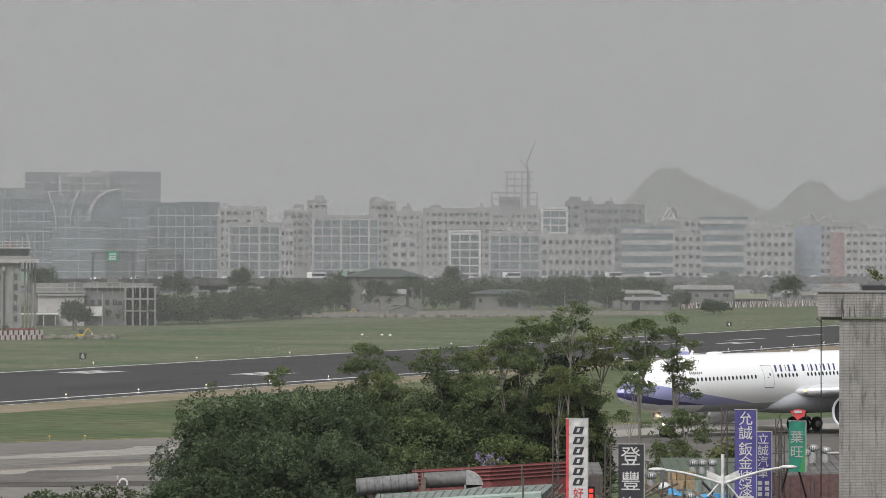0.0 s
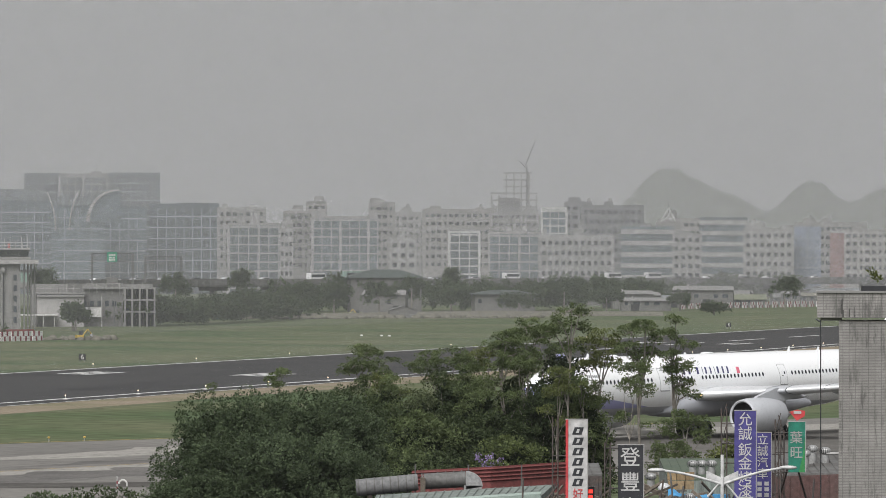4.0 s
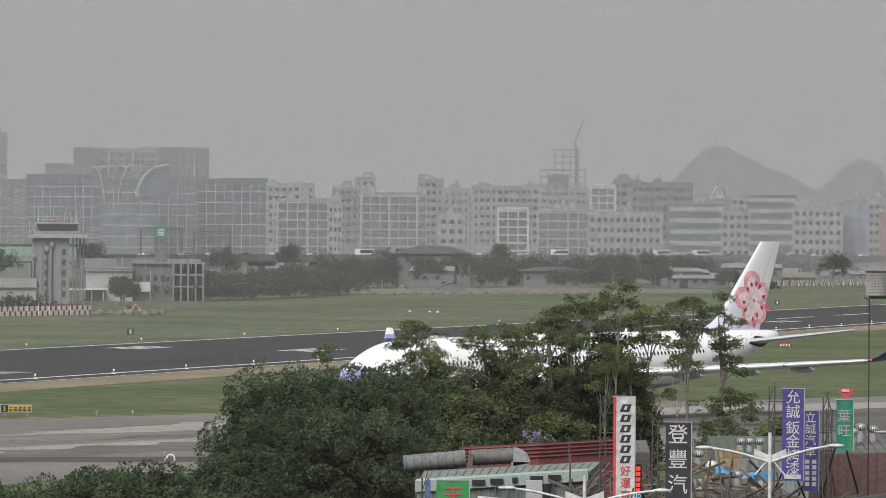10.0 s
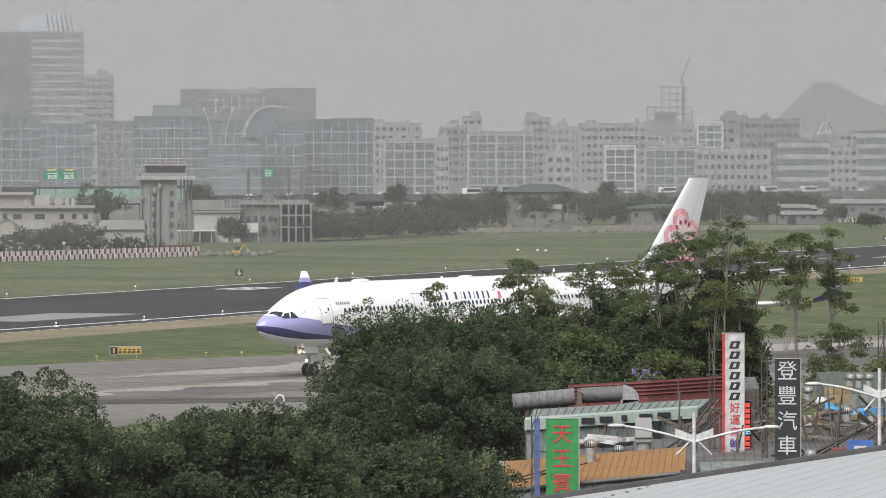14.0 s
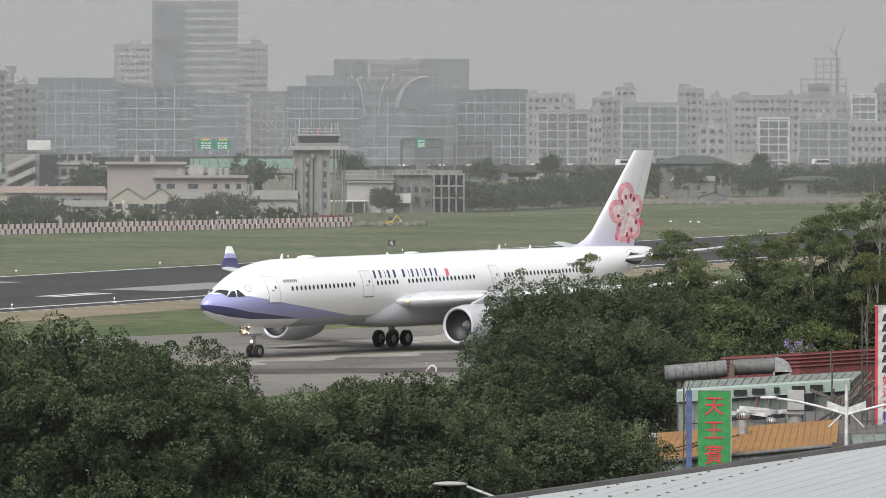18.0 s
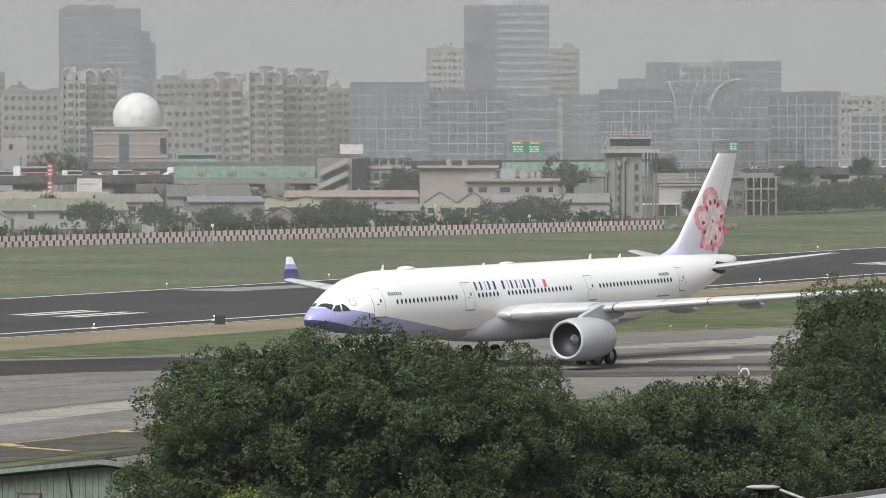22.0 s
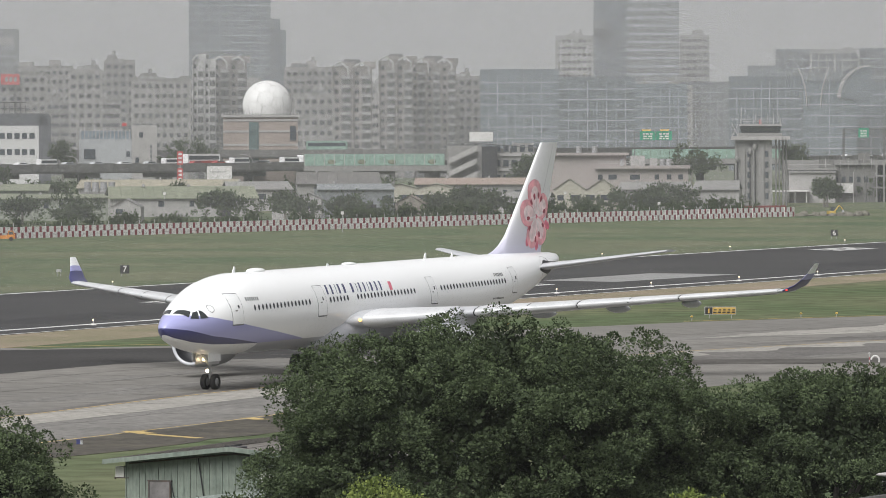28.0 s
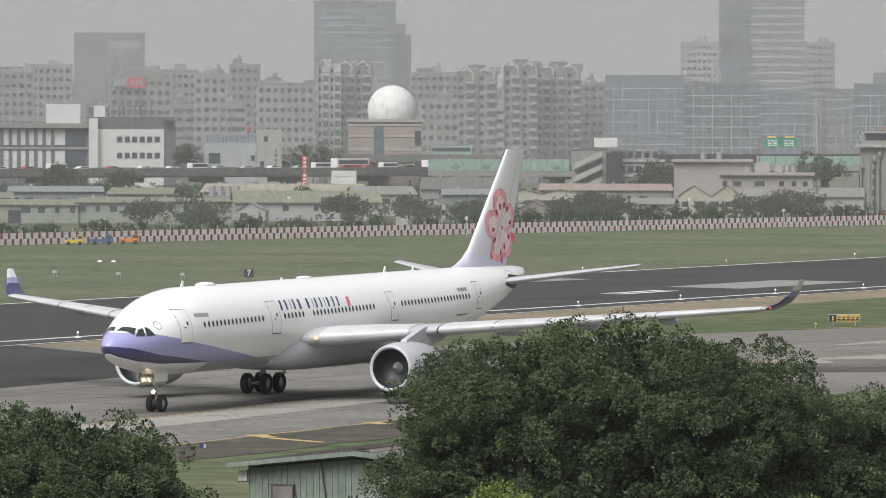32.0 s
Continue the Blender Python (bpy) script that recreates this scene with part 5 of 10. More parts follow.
setting("taxi_line", m, MARK_YELLOW, "yellow painted taxiway lines", "marking")
JOINT = paint("joint_sealant", (0.125, 0.12, 0.112), 0.9, fine=2, bump=0)
m = Mesh()
for k in range(18):
    at0 = 0.5 + 0.42 * k
    for o0, o1 in ((-28, -14), (-14, 0), (0.3, 14.3)):
        (ax, ay), (bx, by) = lane(at0, o0), lane(at0, o1)
        n = Vector((by - ay, ax - bx)).normalized() * 0.05
        m.prism([(ax - n.x, ay - n.y), (bx - n.x, by - n.y), (bx + n.x, by + n.y), (ax + n.x, ay + n.y)], 0.026, 0.032)
for o in (-21, -14, -7, 7):
    strip(m, 0.5, 8.5, o - 0.06, o + 0.06, 0.026, 0.032)
setting("slab_joint", m, JOINT, "dark sealed joints between the taxiway slabs", "joint")
box = thing("marker_box", "small dark blue taxiway edge marker box", "marker", m=pose(-61.9, 299.2, 0))
part("box", Mesh().box(0, 0, 0, 0.2, 0.2, 0.3), paint("dark_blue_paint", (0.03, 0.035, 0.12), 0.5, fine=4, bump=0), box)
part("panel", Mesh().box(0.18, 0, 0, 0.12, 0.18, 0.24), KERB_GREY, box)


def board(text, x, y, wide, high, ink, back, label, frame_turn=0.0):
    t = thing("airfield_sign", label, "sign", m=pose(x, y, 0, 0, 0, -math.degrees(math.atan2(x, y)) + frame_turn))
    part("panel", Mesh().box(0, 0, 0.35, wide, 0.25, high), back, t)
    part("leg", Mesh().box(-wide * 0.35, 0, 0, 0.08, 0.08, 0.4), KERB_GREY, t)
    part("leg", Mesh().box(wide * 0.35, 0, 0, 0.08, 0.08, 0.4), KERB_GREY, t)
    if text:
        letters(text, high * 1.1, ink, t, pose(0, -0.14, 0.35 + high / 2))
    return t


for text, x, y in (("7", -126.2, 637.5), ("6", -56.2, 853.5), ("4", 65, 1240)):
    board(text, x, y, 1.1, 1.0, WHITE_PAINT, BOARD_BLACK, "black runway distance board with a white numeral")
SIGN_OCHRE = paint("ochre_board", (0.42, 0.28, 0.07), 0.6, fine=4, bump=0)
ts = board("", -43.4, 500.3, 2.9, 0.72, None, KERB_GREY, "yellow and black taxiway direction sign, unreadable")
part("black_field", Mesh().box(-1.06, -0.14, 0.4, 0.66, 0.03, 0.62), BOARD_BLACK, ts)
part("yellow_field", Mesh().box(0.34, -0.14, 0.4, 2.1, 0.03, 0.62), SIGN_OCHRE, ts)
for k in range(5):
    part("text_bar", Mesh().box(-0.5 + 0.42 * k, -0.17, 0.5, 0.3, 0.03, 0.13).box(-0.46 + 0.42 * k, -0.17, 0.74, 0.24, 0.03, 0.1), BOARD_BLACK, ts)
part("letter_bar", Mesh().box(-1.06, -0.17, 0.48, 0.14, 0.03, 0.42), SIGN_OCHRE, ts)
ys = board("", 37.6, 806, 2.6, 0.7, None, SIGN_OCHRE, "small yellow taxiway sign")
rs = board("", 43.1, 799, 2.0, 0.7, None, RUST_RED, "small red holding position sign")
for t in (ys, rs):
    for k in range(4):
        part("text_bar", Mesh().box(-0.6 + 0.4 * k, -0.14, 0.5, 0.2, 0.03, 0.35), BOARD_BLACK if t is ys else WHITE_PAINT, t)
bx = thing("marker_board", "black box-shaped marker board on the verge", "sign", m=pose(-78.9, 507.2, 0, 0, 0, 9))
part("panel", Mesh().box(0, 0, 0.3, 1.0, 0.25, 0.85), BOARD_BLACK, bx)
part("leg", Mesh().box(-0.3, 0, 0, 0.08, 0.08, 0.35).box(0.3, 0, 0, 0.08, 0.08, 0.35), KERB_GREY, bx)
for x, y in ((-16.6, 1125.8), (-12.5, 1122), (-10.8, 1119.5), (-163.5, 722), (-161.6, 722)):
    w = thing("white_marker", "low white roof-shaped marker on the grass", "marker", "grass markers", pose(x, y, 0))
    part("cover", Mesh().add([(-0.34, -0.24, 0), (0.34, -0.24, 0), (0.34, 0.24, 0), (-0.34, 0.24, 0), (-0.2, 0, 0.26), (0.2, 0, 0.26)], [(0, 1, 5, 4), (2, 3, 4, 5), (1, 2, 5), (3, 0, 4)]), WHITE_PAINT, w)
for x, y in ((-134.7, 640), (-152.3, 648.1), (-143.1, 642.4)):
    w = thing("aiming_light", "small slope indicator light unit on legs", "runway light", "slope lights", pose(x, y, 0))
    part("housing", Mesh().box(0, 0, 0.45, 0.55, 0.6, 0.3), KERB_GREY, w)
    for dx in (-0.2, 0.2):
        part("leg", Mesh().rod((dx, 0, 0), (dx, 0, 0.46), 0.04, n=5), KERB_GREY, w)
for x, y in ((-36.2, 503.2), (-33.0, 504.5), (-60, 476), (-20, 519), (-45.5, 494.5)):
    w = thing("edge_marker", "little taxiway edge light on a stalk", "taxi light", "taxiway lights", pose(x, y, 0))
    part("stalk", Mesh().rod((0, 0, 0), (0, 0, 0.3), 0.05, n=6), KERB_GREY, w)
    part("cap", Mesh().ball(0, 0, 0.36, 0.13, 0.13, 0.1, 8, 6), BOARD_YELLOW, w)
FENCE_RED = paint("maroon_paint", (0.22, 0.045, 0.06), 0.6, fine=4, bump=0, second=(0.30, 0.09, 0.10))
mast = thing("obstacle_lamp", "red and white lamp post with a curved white arm", "lamp", m=pose(-23.4, 398.8, 0, 0, 0, 3))
for k in range(5):
    part("band", Mesh().rod((-0.3, 0, 0.2 * k), (-0.3, 0, 0.2 * (k + 1)), 0.05, n=8), FENCE_RED if k % 2 else KERB_GREY, mast)
arm = Mesh()
pts = [(0.12 + 0.3 * math.cos(a), 0, 0.55 + 0.34 * math.sin(a)) for a in np.linspace(3.0, -0.4, 9)]
for p, q in zip(pts, pts[1:]):
    arm.rod(p, q, 0.075, n=6)
part("arm", arm, WHITE_PAINT, mast)
part("lamp_head", Mesh().ball(-0.3, 0, 1.06, 0.08, 0.08, 0.08, 8, 6), KERB_GREY, mast)

# ---- the checkered fence ----
fence = thing("checkered_fence", "low red and white checkered barrier along the airfield", "fence", m=pose(0, 0, 0))
CELL = 0.92
white_panel = Mesh().box(0, 0, 0.05, CELL * 4 - 0.03, 0.12, CELL * 2).data("panel", paint("fence_white", (0.72, 0.70, 0.69), 0.6, fine=3, bump=0, second=(0.6, 0.58, 0.56), scale=0.7))
red_data = Mesh().box(0, -0.07, 0.05, CELL * 0.62, 0.03, CELL).data("red_cell", FENCE_RED)


def red_cells(panel):
    for i in range(4):
        part("red_cell", red_data, None, panel, m=pose(-CELL * 1.5 + CELL * i, 0, 0.0 if i % 2 else CELL))


F0, F1 = Vector((-227, 770, 0)), Vector((-77.3, 1058, 0))
span_f = F1 - F0
count_f = int(span_f.length / (CELL * 4))
turn_f = math.degrees(math.atan2(span_f.y, span_f.x))
for k in range(count_f):
    p = F0 + span_f * ((k + 0.5) / count_f)
    bow = -6.0 * math.sin(math.pi * k / count_f)
    lift = 0.0
    o = part("panel", white_panel, None, fence, m=pose(p.x + bow * 0.4, p.y - bow * 0.2, lift, 0, 0, turn_f))
    red_cells(o)
fence2 = thing("checkered_fence", "low red and white checkered barrier along the airfield", "fence", m=pose(0, 0, 0))
G0, G1 = Vector((71, 1640, 0)), Vector((175, 1830, 0))
for k in range(40):
    p = G0 + (G1 - G0) * ((k + 0.5) / 40)
    o = part("panel", white_panel, None, fence2, m=pose(p.x, p.y, 0, 0, 0, math.degrees(math.atan2(190, 104))))
    red_cells(o)

# ---- sheds behind the fence ----
ROOFS = {
    "green_roof": (GREEN_ROOF, CONC_LIGHT, "big shed with a faded green metal roof"), "tan_roof": (paint("tan_sheet", (0.30, 0.275, 0.205), 0.7, second=(0.24, 0.23, 0.195), scale=0.3, fine=2), CONC_GREY, "long shed with a tan metal roof"),
    "flat_green": (GREEN_ROOF, paint("pale_green_sheet", (0.23, 0.25, 0.205), 0.7, second=(0.18, 0.19, 0.16), scale=0.4, fine=2), "low pale green metal shed"), "grey_gable": (CONC_GREY, CONC_LIGHT, "small shed with a grey gable"),
    "dark_roof": (paint("dark_sheet", (0.12, 0.115, 0.11), 0.6, second=(0.17, 0.16, 0.15), scale=0.3, fine=2), CONC_GREY, "shed with a dark weathered gabled roof"), "blue_grey": (paint("blue_grey_sheet", (0.21, 0.225, 0.23), 0.7, second=(0.17, 0.185, 0.19), scale=0.3, fine=2), paint("grey_blue_wall", (0.185, 0.20, 0.205), 0.7, fine=2), "two-storey blue-grey metal shed"),
    "cream_gable": (GREEN_ROOF, paint("cream_wall", (0.36, 0.345, 0.285), 0.8, second=(0.28, 0.27, 0.22), scale=0.4, fine=2), "cream shed with a gabled front"), "brown_gable": (paint("brown_sheet", (0.24, 0.20, 0.16), 0.7, fine=2), paint("brown_wall", (0.22, 0.2, 0.17), 0.8, fine=2), "small brown gabled shed"),
    "white_gable": (CONC_GREY, CONC_LIGHT, "small white shed with gabled fronts"), "rust_roof": (paint("rusty_sheet", (0.27, 0.205, 0.17), 0.7, second=(0.31, 0.275, 0.235), scale=0.5, fine=2, stretch=(3, 1, 1)), CONC_GREY, "long shed with rust-streaked roof sheets"),
    "flat_grey": (CONC_GREY, CONC_LIGHT, "low grey lean-to shed"), "dark_green": (paint("dark_green_roof", (0.06, 0.075, 0.068), 0.6, fine=2), CONC_LIGHT, "pavilion with a dark green hipped roof"),
}
GRIMY = paint("grimy_concrete", (0.15, 0.147, 0.14), 0.85, second=(0.10, 0.098, 0.094), scale=0.15, fine=1.0, bump=0.2, fine_amount=0.12)
SHEDS = (
    ("green_roof", -198.3, 1061.6, 29.9, 3.7, 6.0),
    ("tan_roof", -222.2, 1158.9, 35.2, 4.7, 6.4),
    ("flat_green", -212.9, 1018.0, 16.7, 4.4, 5.0),
    ("grey_gable", -197.8, 1000.6, 5.7, 2.9, 4.4),
    ("flat_green", -230.1, 1024.5, 13.6, 4.1, 5.0),
    ("dark_roof", -186.8, 1185.4, 19.0, 5.2, 7.7),
    ("blue_grey", -161.7, 1047.6, 15.3, 5.6, 6.6),
    ("cream_gable", -153.4, 1074.1, 14.3, 5.5, 6.4),
    ("brown_gable", -147.1, 1019.4, 5.6, 3.2, 4.8),
    ("white_gable", -144.6, 1085.4, 11.3, 4.0, 5.5),
    ("rust_roof", -152.5, 1165.1, 29.2, 5.3, 6.6),
    ("cream_gable", -122.5, 1098.2, 13.4, 4.8, 7.0),
    ("flat_grey", -110.0, 1114.6, 15.2, 4.7, 6.2),
    ("flat_grey", -98.5, 1125.7, 9.9, 4.5, 6.3),
    ("flat_grey", -131.8, 1071.9, 10.6, 3.6, 4.7),
    ("flat_grey", -195.4, 1133.3, 14.3, 4.6, 6.2),
    ("grey_gable", -169.8, 1026.0, 9.7, 4.0, 5.1),
    ("flat_grey", -87.1, 1247.0, 10.9, 7.0, 7.6),
    ("flat_grey", -80.8, 1317.5, 13.6, 7.1, 8.4),
    ("flat_grey", -90.7, 1326.9, 15.6, 6.7, 7.8),
    ("dark_green", -16.0, 1559.9, 21.0, 9.8, 12.1),
    ("flat_grey", -15.9, 1479.9, 12.2, 5.6, 6.8),
    ("dark_green", 17.5, 1519.9, 17.3, 5.4, 6.6),
    ("flat_grey", -48.2, 1439.2, 7.4, 2.9, 4.7),
    ("flat_grey", 57.7, 1649.0, 12.8, 4.6, 5.6),
    ("flat_grey", 81.0, 1698.1, 19.3, 5.5, 6.7),
    ("flat_grey", 59.7, 1598.9, 14.9, 3.0, 3.9),
    ("white_gable", -10.1, 1420.0, 7.3, 2.0, 3.2),
    ("flat_green", -244.5, 1022.0, 18.0, 3.6, 4.6),
    ("blue_grey", -256.0, 1090.0, 20.0, 5.4, 6.4),
    ("flat_green", -262.0, 1046.0, 16.0, 4.6, 5.6),
    ("flat_green", -238.0, 1088.0, 14.0, 5.0, 6.2),
)


def shed(kind, x, y, w, eave, ridge, seed):
    roof, wall, label = ROOFS[kind]
    rng = random.Random(seed)
    if y > 1300:
        wall = GRIMY
    t = thing("airfield_shed", label, "shed", "airfield sheds", pose(x, y, 0, 0, 0, -math.degrees(math.atan2(x, y)) + rng.uniform(-8, 8)))
    d = 9.0
    part("wall", Mesh().box(0, d / 2, 0, w * 0.97, d, eave), wall, t)
    if kind in ("cream_gable", "brown_gable", "white_gable", "grey_gable"):
        m = Mesh()
        n = 2 if w > 9 else 1
        for k in range(n):
            c, hw = -w / 2 + w * (k + 0.5) / n, w / n / 2
            m.add([(c - hw, -0.3, eave), (c + hw, -0.3, eave), (c, -0.3, ridge), (c - hw, d, eave), (c + hw, d, eave), (c, d, ridge)], [(0, 2, 5, 3), (2, 1, 4, 5)])
            part("gable", Mesh().prism([(c - hw * 0.97, 0), (c + hw * 0.97, 0), (c, 1)], 0, 0.2).turned(Matrix(((1, 0, 0, 0), (0, 0, 1, 0), (0, ridge - eave, 0, eave), (0, 0, 0, 1)))), wall, t)
        part("roof", m, roof, t)
        ridge_y = 0
    elif kind == "dark_green":
        m = Mesh().add([(-w / 2 - 1, -1, eave), (w / 2 + 1, -1, eave), (w / 2 + 1, d + 1, eave), (-w / 2 - 1, d + 1, eave), (-w * 0.2, d / 2, ridge), (w * 0.2, d / 2, ridge)], [(0, 1, 5, 4), (2, 3, 4, 5), (1, 2, 5), (3, 0, 4)])
        part("roof", m, roof, t)
    else:
        m = Mesh().add([(-w / 2, -0.6, eave), (w / 2, -0.6, eave), (w / 2 - 0.4, d * 0.6, ridge), (-w / 2 + 0.4, d * 0.6, ridge), (w / 2, d + 0.5, eave), (-w / 2, d + 0.5, eave), (-w / 2, -0.6, eave - 0.15), (w / 2, -0.6, eave - 0.15)], [(0, 1, 2, 3), (3, 2, 4, 5), (6, 7, 1, 0)])
        part("roof", m, roof, t)
        for k in range(int(w / 2.2)):
            u = -w / 2 + 0.6 + 2.2 * k
            part("roof_seam", Mesh().rod((u, -0.6, eave + 0.03), (u, d * 0.6, ridge + 0.03), 0.06, n=4), roof, t)
        for k in range(int(w / 12)):
            part("roof_vent", Mesh().rod((-w / 4 + 9 * k, d * 0.55, ridge - 0.1), (-w / 4 + 9 * k, d * 0.55, ridge + 0.45), 0.3, 0.2, 8), CONC_LIGHT, t)
    for k in range(int(w / 3)):
        if rng.random() < 0.6:
            u, z = -w / 2 + 1.6 + 3 * k, max(0.8, eave * 0.55)
            part("window", Mesh().box(u, -0.02, z, rng.choice((0.9, 1.3, 1.8)), 0.1, min(1.1, eave * 0.3)), GLASS_DARK, t)
    if w > 10 and rng.random() < 0.7:
        part("door", Mesh().box(rng.uniform(-w / 3, w / 3), -0.03, 0, 2.4, 0.1, min(2.6, eave * 0.7)), DARK, t)


for k, row in enumerate(SHEDS):
    shed(*row, k)
# the crowd of small roofs beyond the far end of the field
rng = random.Random(41)
for k in range(34):
    b = radians(rng.uniform(0.4, 5.4))
    far = 1665 + 66 * max(0.0, math.degrees(b) - 2.4) + rng.uniform(0, 130)
    low = rng.uniform(2.2, 4.6)
    shed(rng.choice(("flat_grey", "flat_green", "tan_roof", "blue_grey", "dark_roof", "grey_gable")), far * math.sin(b), far * math.cos(b), rng.uniform(6, 17), low, low + rng.uniform(0.6, 1.5), 60 + k)
# scrap fence of posts and sheets along the sheds
scr = thing("sheet_fence", "dark makeshift fence of posts and sheets", "fence", m=pose(0, 0, 0))
post_data = Mesh().rod((0, 0, 0), (0, 0, 2.4), 0.06, n=5).data("post", KERB_GREY)
sheet_data = Mesh().box(0, 0, 0.1, 3.4, 0.05, 1.6).data("sheet", paint("dull_sheet", (0.13, 0.13, 0.12), 0.8, fine=2, random=0.4, second=(0.09, 0.09, 0.08)))
for k in range(80):
    p = F0 + span_f * (k / 80) + Vector((-6.2, 3.0, 0))
    part("post", post_data, None, scr, m=pose(p.x, p.y, 0))
    if k % 3 != 1:
        part("sheet", sheet_data, None, scr, m=pose(p.x, p.y + 0.2, 0, 0, 0, turn_f))
# tall lamp posts and a camera mast beside the fence
for x, y, h in ((-189.1, 993.4, 5.2), (-121.4, 1052.2, 4.5), (-142, 905, 3.0), (-98, 1000, 3.2)):
    p = thing("mast", "thin grey mast with a small box on top", "mast", "airfield masts", pose(x, y, 0))
    part("pole", Mesh().rod((0, 0, 0), (0, 0, h), 0.1, 0.06, 6), KERB_GREY, p)
    part("box", Mesh().box(0, 0, h, 0.5, 0.4, 0.5), WHITE_PAINT, p)

# ---- control tower ----
CAB_GLASS = paint("cab_glass", (0.03, 0.035, 0.035), 0.1, fine=2, bump=0)
tower = thing("control_tower", "old pale concrete control tower with a dark glazed cab", "control tower", m=pose(-94.9, 1196.2, 0, 0, 0, 4.5))
part("shaft", Mesh().box(-1.5, 4, 0, 8.0, 8, 14.5), CONC_GREY, tower)
part("deck", Mesh().box(0, 4, 14.5, 13.0, 11, 0.8), CONC_LIGHT, tower)
part("cab_base", Mesh().box(0, 4, 15.3, 9.6, 8.6, 0.7), CONC_GREY, tower)
part("cab", Mesh().box(0, 4, 16.0, 8.2, 7.5, 1.6, taper=1.12), CAB_GLASS, tower, "dark outward-leaning cab glazing")
part("cab_roof", Mesh().box(0, 4, 17.6, 9.3, 8.6, 0.35), CONC_LIGHT, tower)
for k in range(7):
    part("railing_post", Mesh().rod((-4.4 + 8.8 * k / 6, 0, 17.9), (-4.4 + 8.8 * k / 6, 0, 19.1), 0.06, n=4), KERB_GREY, tower)
part("railing", Mesh().rod((-4.4, 0, 19.1), (4.4, 0, 19.1), 0.06, n=4).rod((-4.4, 0, 18.5), (4.4, 0, 18.5), 0.05, n=4), KERB_GREY, tower)
for x, h in ((-4.2, 3.6), (-2.5, 1.8), (-1, 2.2), (0.3, 1.6), (1.5, 1.8), (2.8, 2.4), (4.1, 2.6), (-3.4, 1.5)):
    part("aerial", Mesh().rod((x, 2.5, 17.9), (x, 2.5, 17.9 + h), 0.07, n=4), KERB_GREY, tower)
part("beacon", Mesh().rod((0, 2, 17.9), (0, 2, 18.9), 0.25, n=8), RED_PAINT, tower)
part("side_lattice", Mesh().rod((-6.2, 2, 15.3), (-6.2, 2, 18.2), 0.08, n=4).rod((-4.9, 2, 15.3), (-4.9, 2, 18), 0.08, n=4).rod((-6.2, 2, 15.3), (-4.9, 2, 18), 0.07, n=4).rod((-6.2, 2, 18.1), (-4.9, 2, 15.3), 0.07, n=4), KERB_GREY, tower)
for x, w in ((-5.3, 0.5), (-3.6, 0.5), (-1.4, 0.6), (0.6, 0.5), (2.3, 0.5)):
    part("pilaster", Mesh().box(x, -0.1, 0, w, 0.5, 14.3 if x < 1 else 12.5), CONC_GREY, tower)
for x in (-2.5, 1.4):
    for k in range(5):
        part("window", Mesh().box(x, -0.05, 1.6 + 2.3 * k, 0.7, 0.2, 1.3), GLASS_DARK, tower)
for k in range(4):
    part("column", Mesh().rod((3.4 + 0.75 * k, 1.0 + k, 0), (3.4 + 0.75 * k, 1.0 + k, 14.5), 0.22, n=6), CONC_GREY, tower)
for x, z in ((-5.1, 10.4), (-2.3, 12.0), (-1.2, 13.0)):
    part("pipe", Mesh().rod((x, -0.6, 0), (x, -0.6, z), 0.12, n=5), DARK, tower)
    part("pipe_head", Mesh().ball(x, -0.6, z, 0.5, 0.4, 0.7, 8, 6), CONC_GREY, tower)
part("tank_house", Mesh().box(-1.5, 0.5, 13.0, 2.0, 1, 1.1), CONC_LIGHT, tower)
annex = thing("annex_building", "cluster of low grimy concrete buildings with open floors, pipes and railings", "building", m=pose(-80, 1250, 0, 0, 0, 4))
part("wall", Mesh().box(-7.5, 6, 0, 11, 12, 7.4), GRIMY, annex)
part("wall", Mesh().box(2.5, 8, 0, 9, 10, 8.6), GRIMY, annex)
part("rear_wall", Mesh().box(0, 18, 0, 28, 6, 9.6), CONC_GREY, annex)
part("roof", Mesh().box(-7.5, 5.6, 7.4, 11.8, 13, 0.4).box(2.5, 7.6, 8.6, 9.6, 11, 0.4), CONC_GREY, annex)
part("roof_house", Mesh().box(-4, 8, 7.8, 3.4, 4, 2.0).box(4.6, 9, 9.0, 2.6, 4, 2.2), GRIMY, annex)
part("white_screen", Mesh().box(-2.2, 1.6, 2.2, 8.4, 0.3, 2.2), WHITE_PAINT, annex, "white sheet screen before the wall")
for k in range(5):
    part("open_column", Mesh().box(7.4 + 1.7 * k, 2.0, 0, 0.4, 0.4, 8.6), CONC_GREY, annex)
for z in (3.2, 5.9, 8.6):
    part("open_floor", Mesh().box(10.8, 6, z, 7.6, 8.4, 0.35), CONC_GREY, annex)
# near-black block put in for the shade behind the columns
part("open_core", Mesh().box(11, 9.5, 0, 6.5, 1.0, 8.6), DARK, annex, "near-black back wall painted as the shade in the open floors")
for k in range(11):
    part("window", Mesh().box(-12 + 1.7 * k, -0.03 if k < 6 else 2.97, 4.6, 0.9, 0.15, 1.3), GLASS_DARK, annex)
for k in range(16):
    part("rail_post", Mesh().rod((-13 + 1.75 * k, 0.4 if k < 6 else 3, 7.6), (-13 + 1.75 * k, 0.4 if k < 6 else 3, 9.2 + 0.5 * (k % 3)), 0.07, n=4), CONC_LIGHT if k % 3 else STEELWORK, annex)
part("rail", Mesh().rod((-13, 0.4, 8.7), (-3, 0.4, 8.7), 0.05, n=4).rod((-1.5, 3, 9.9), (7, 3, 9.9), 0.05, n=4), CONC_LIGHT, annex)
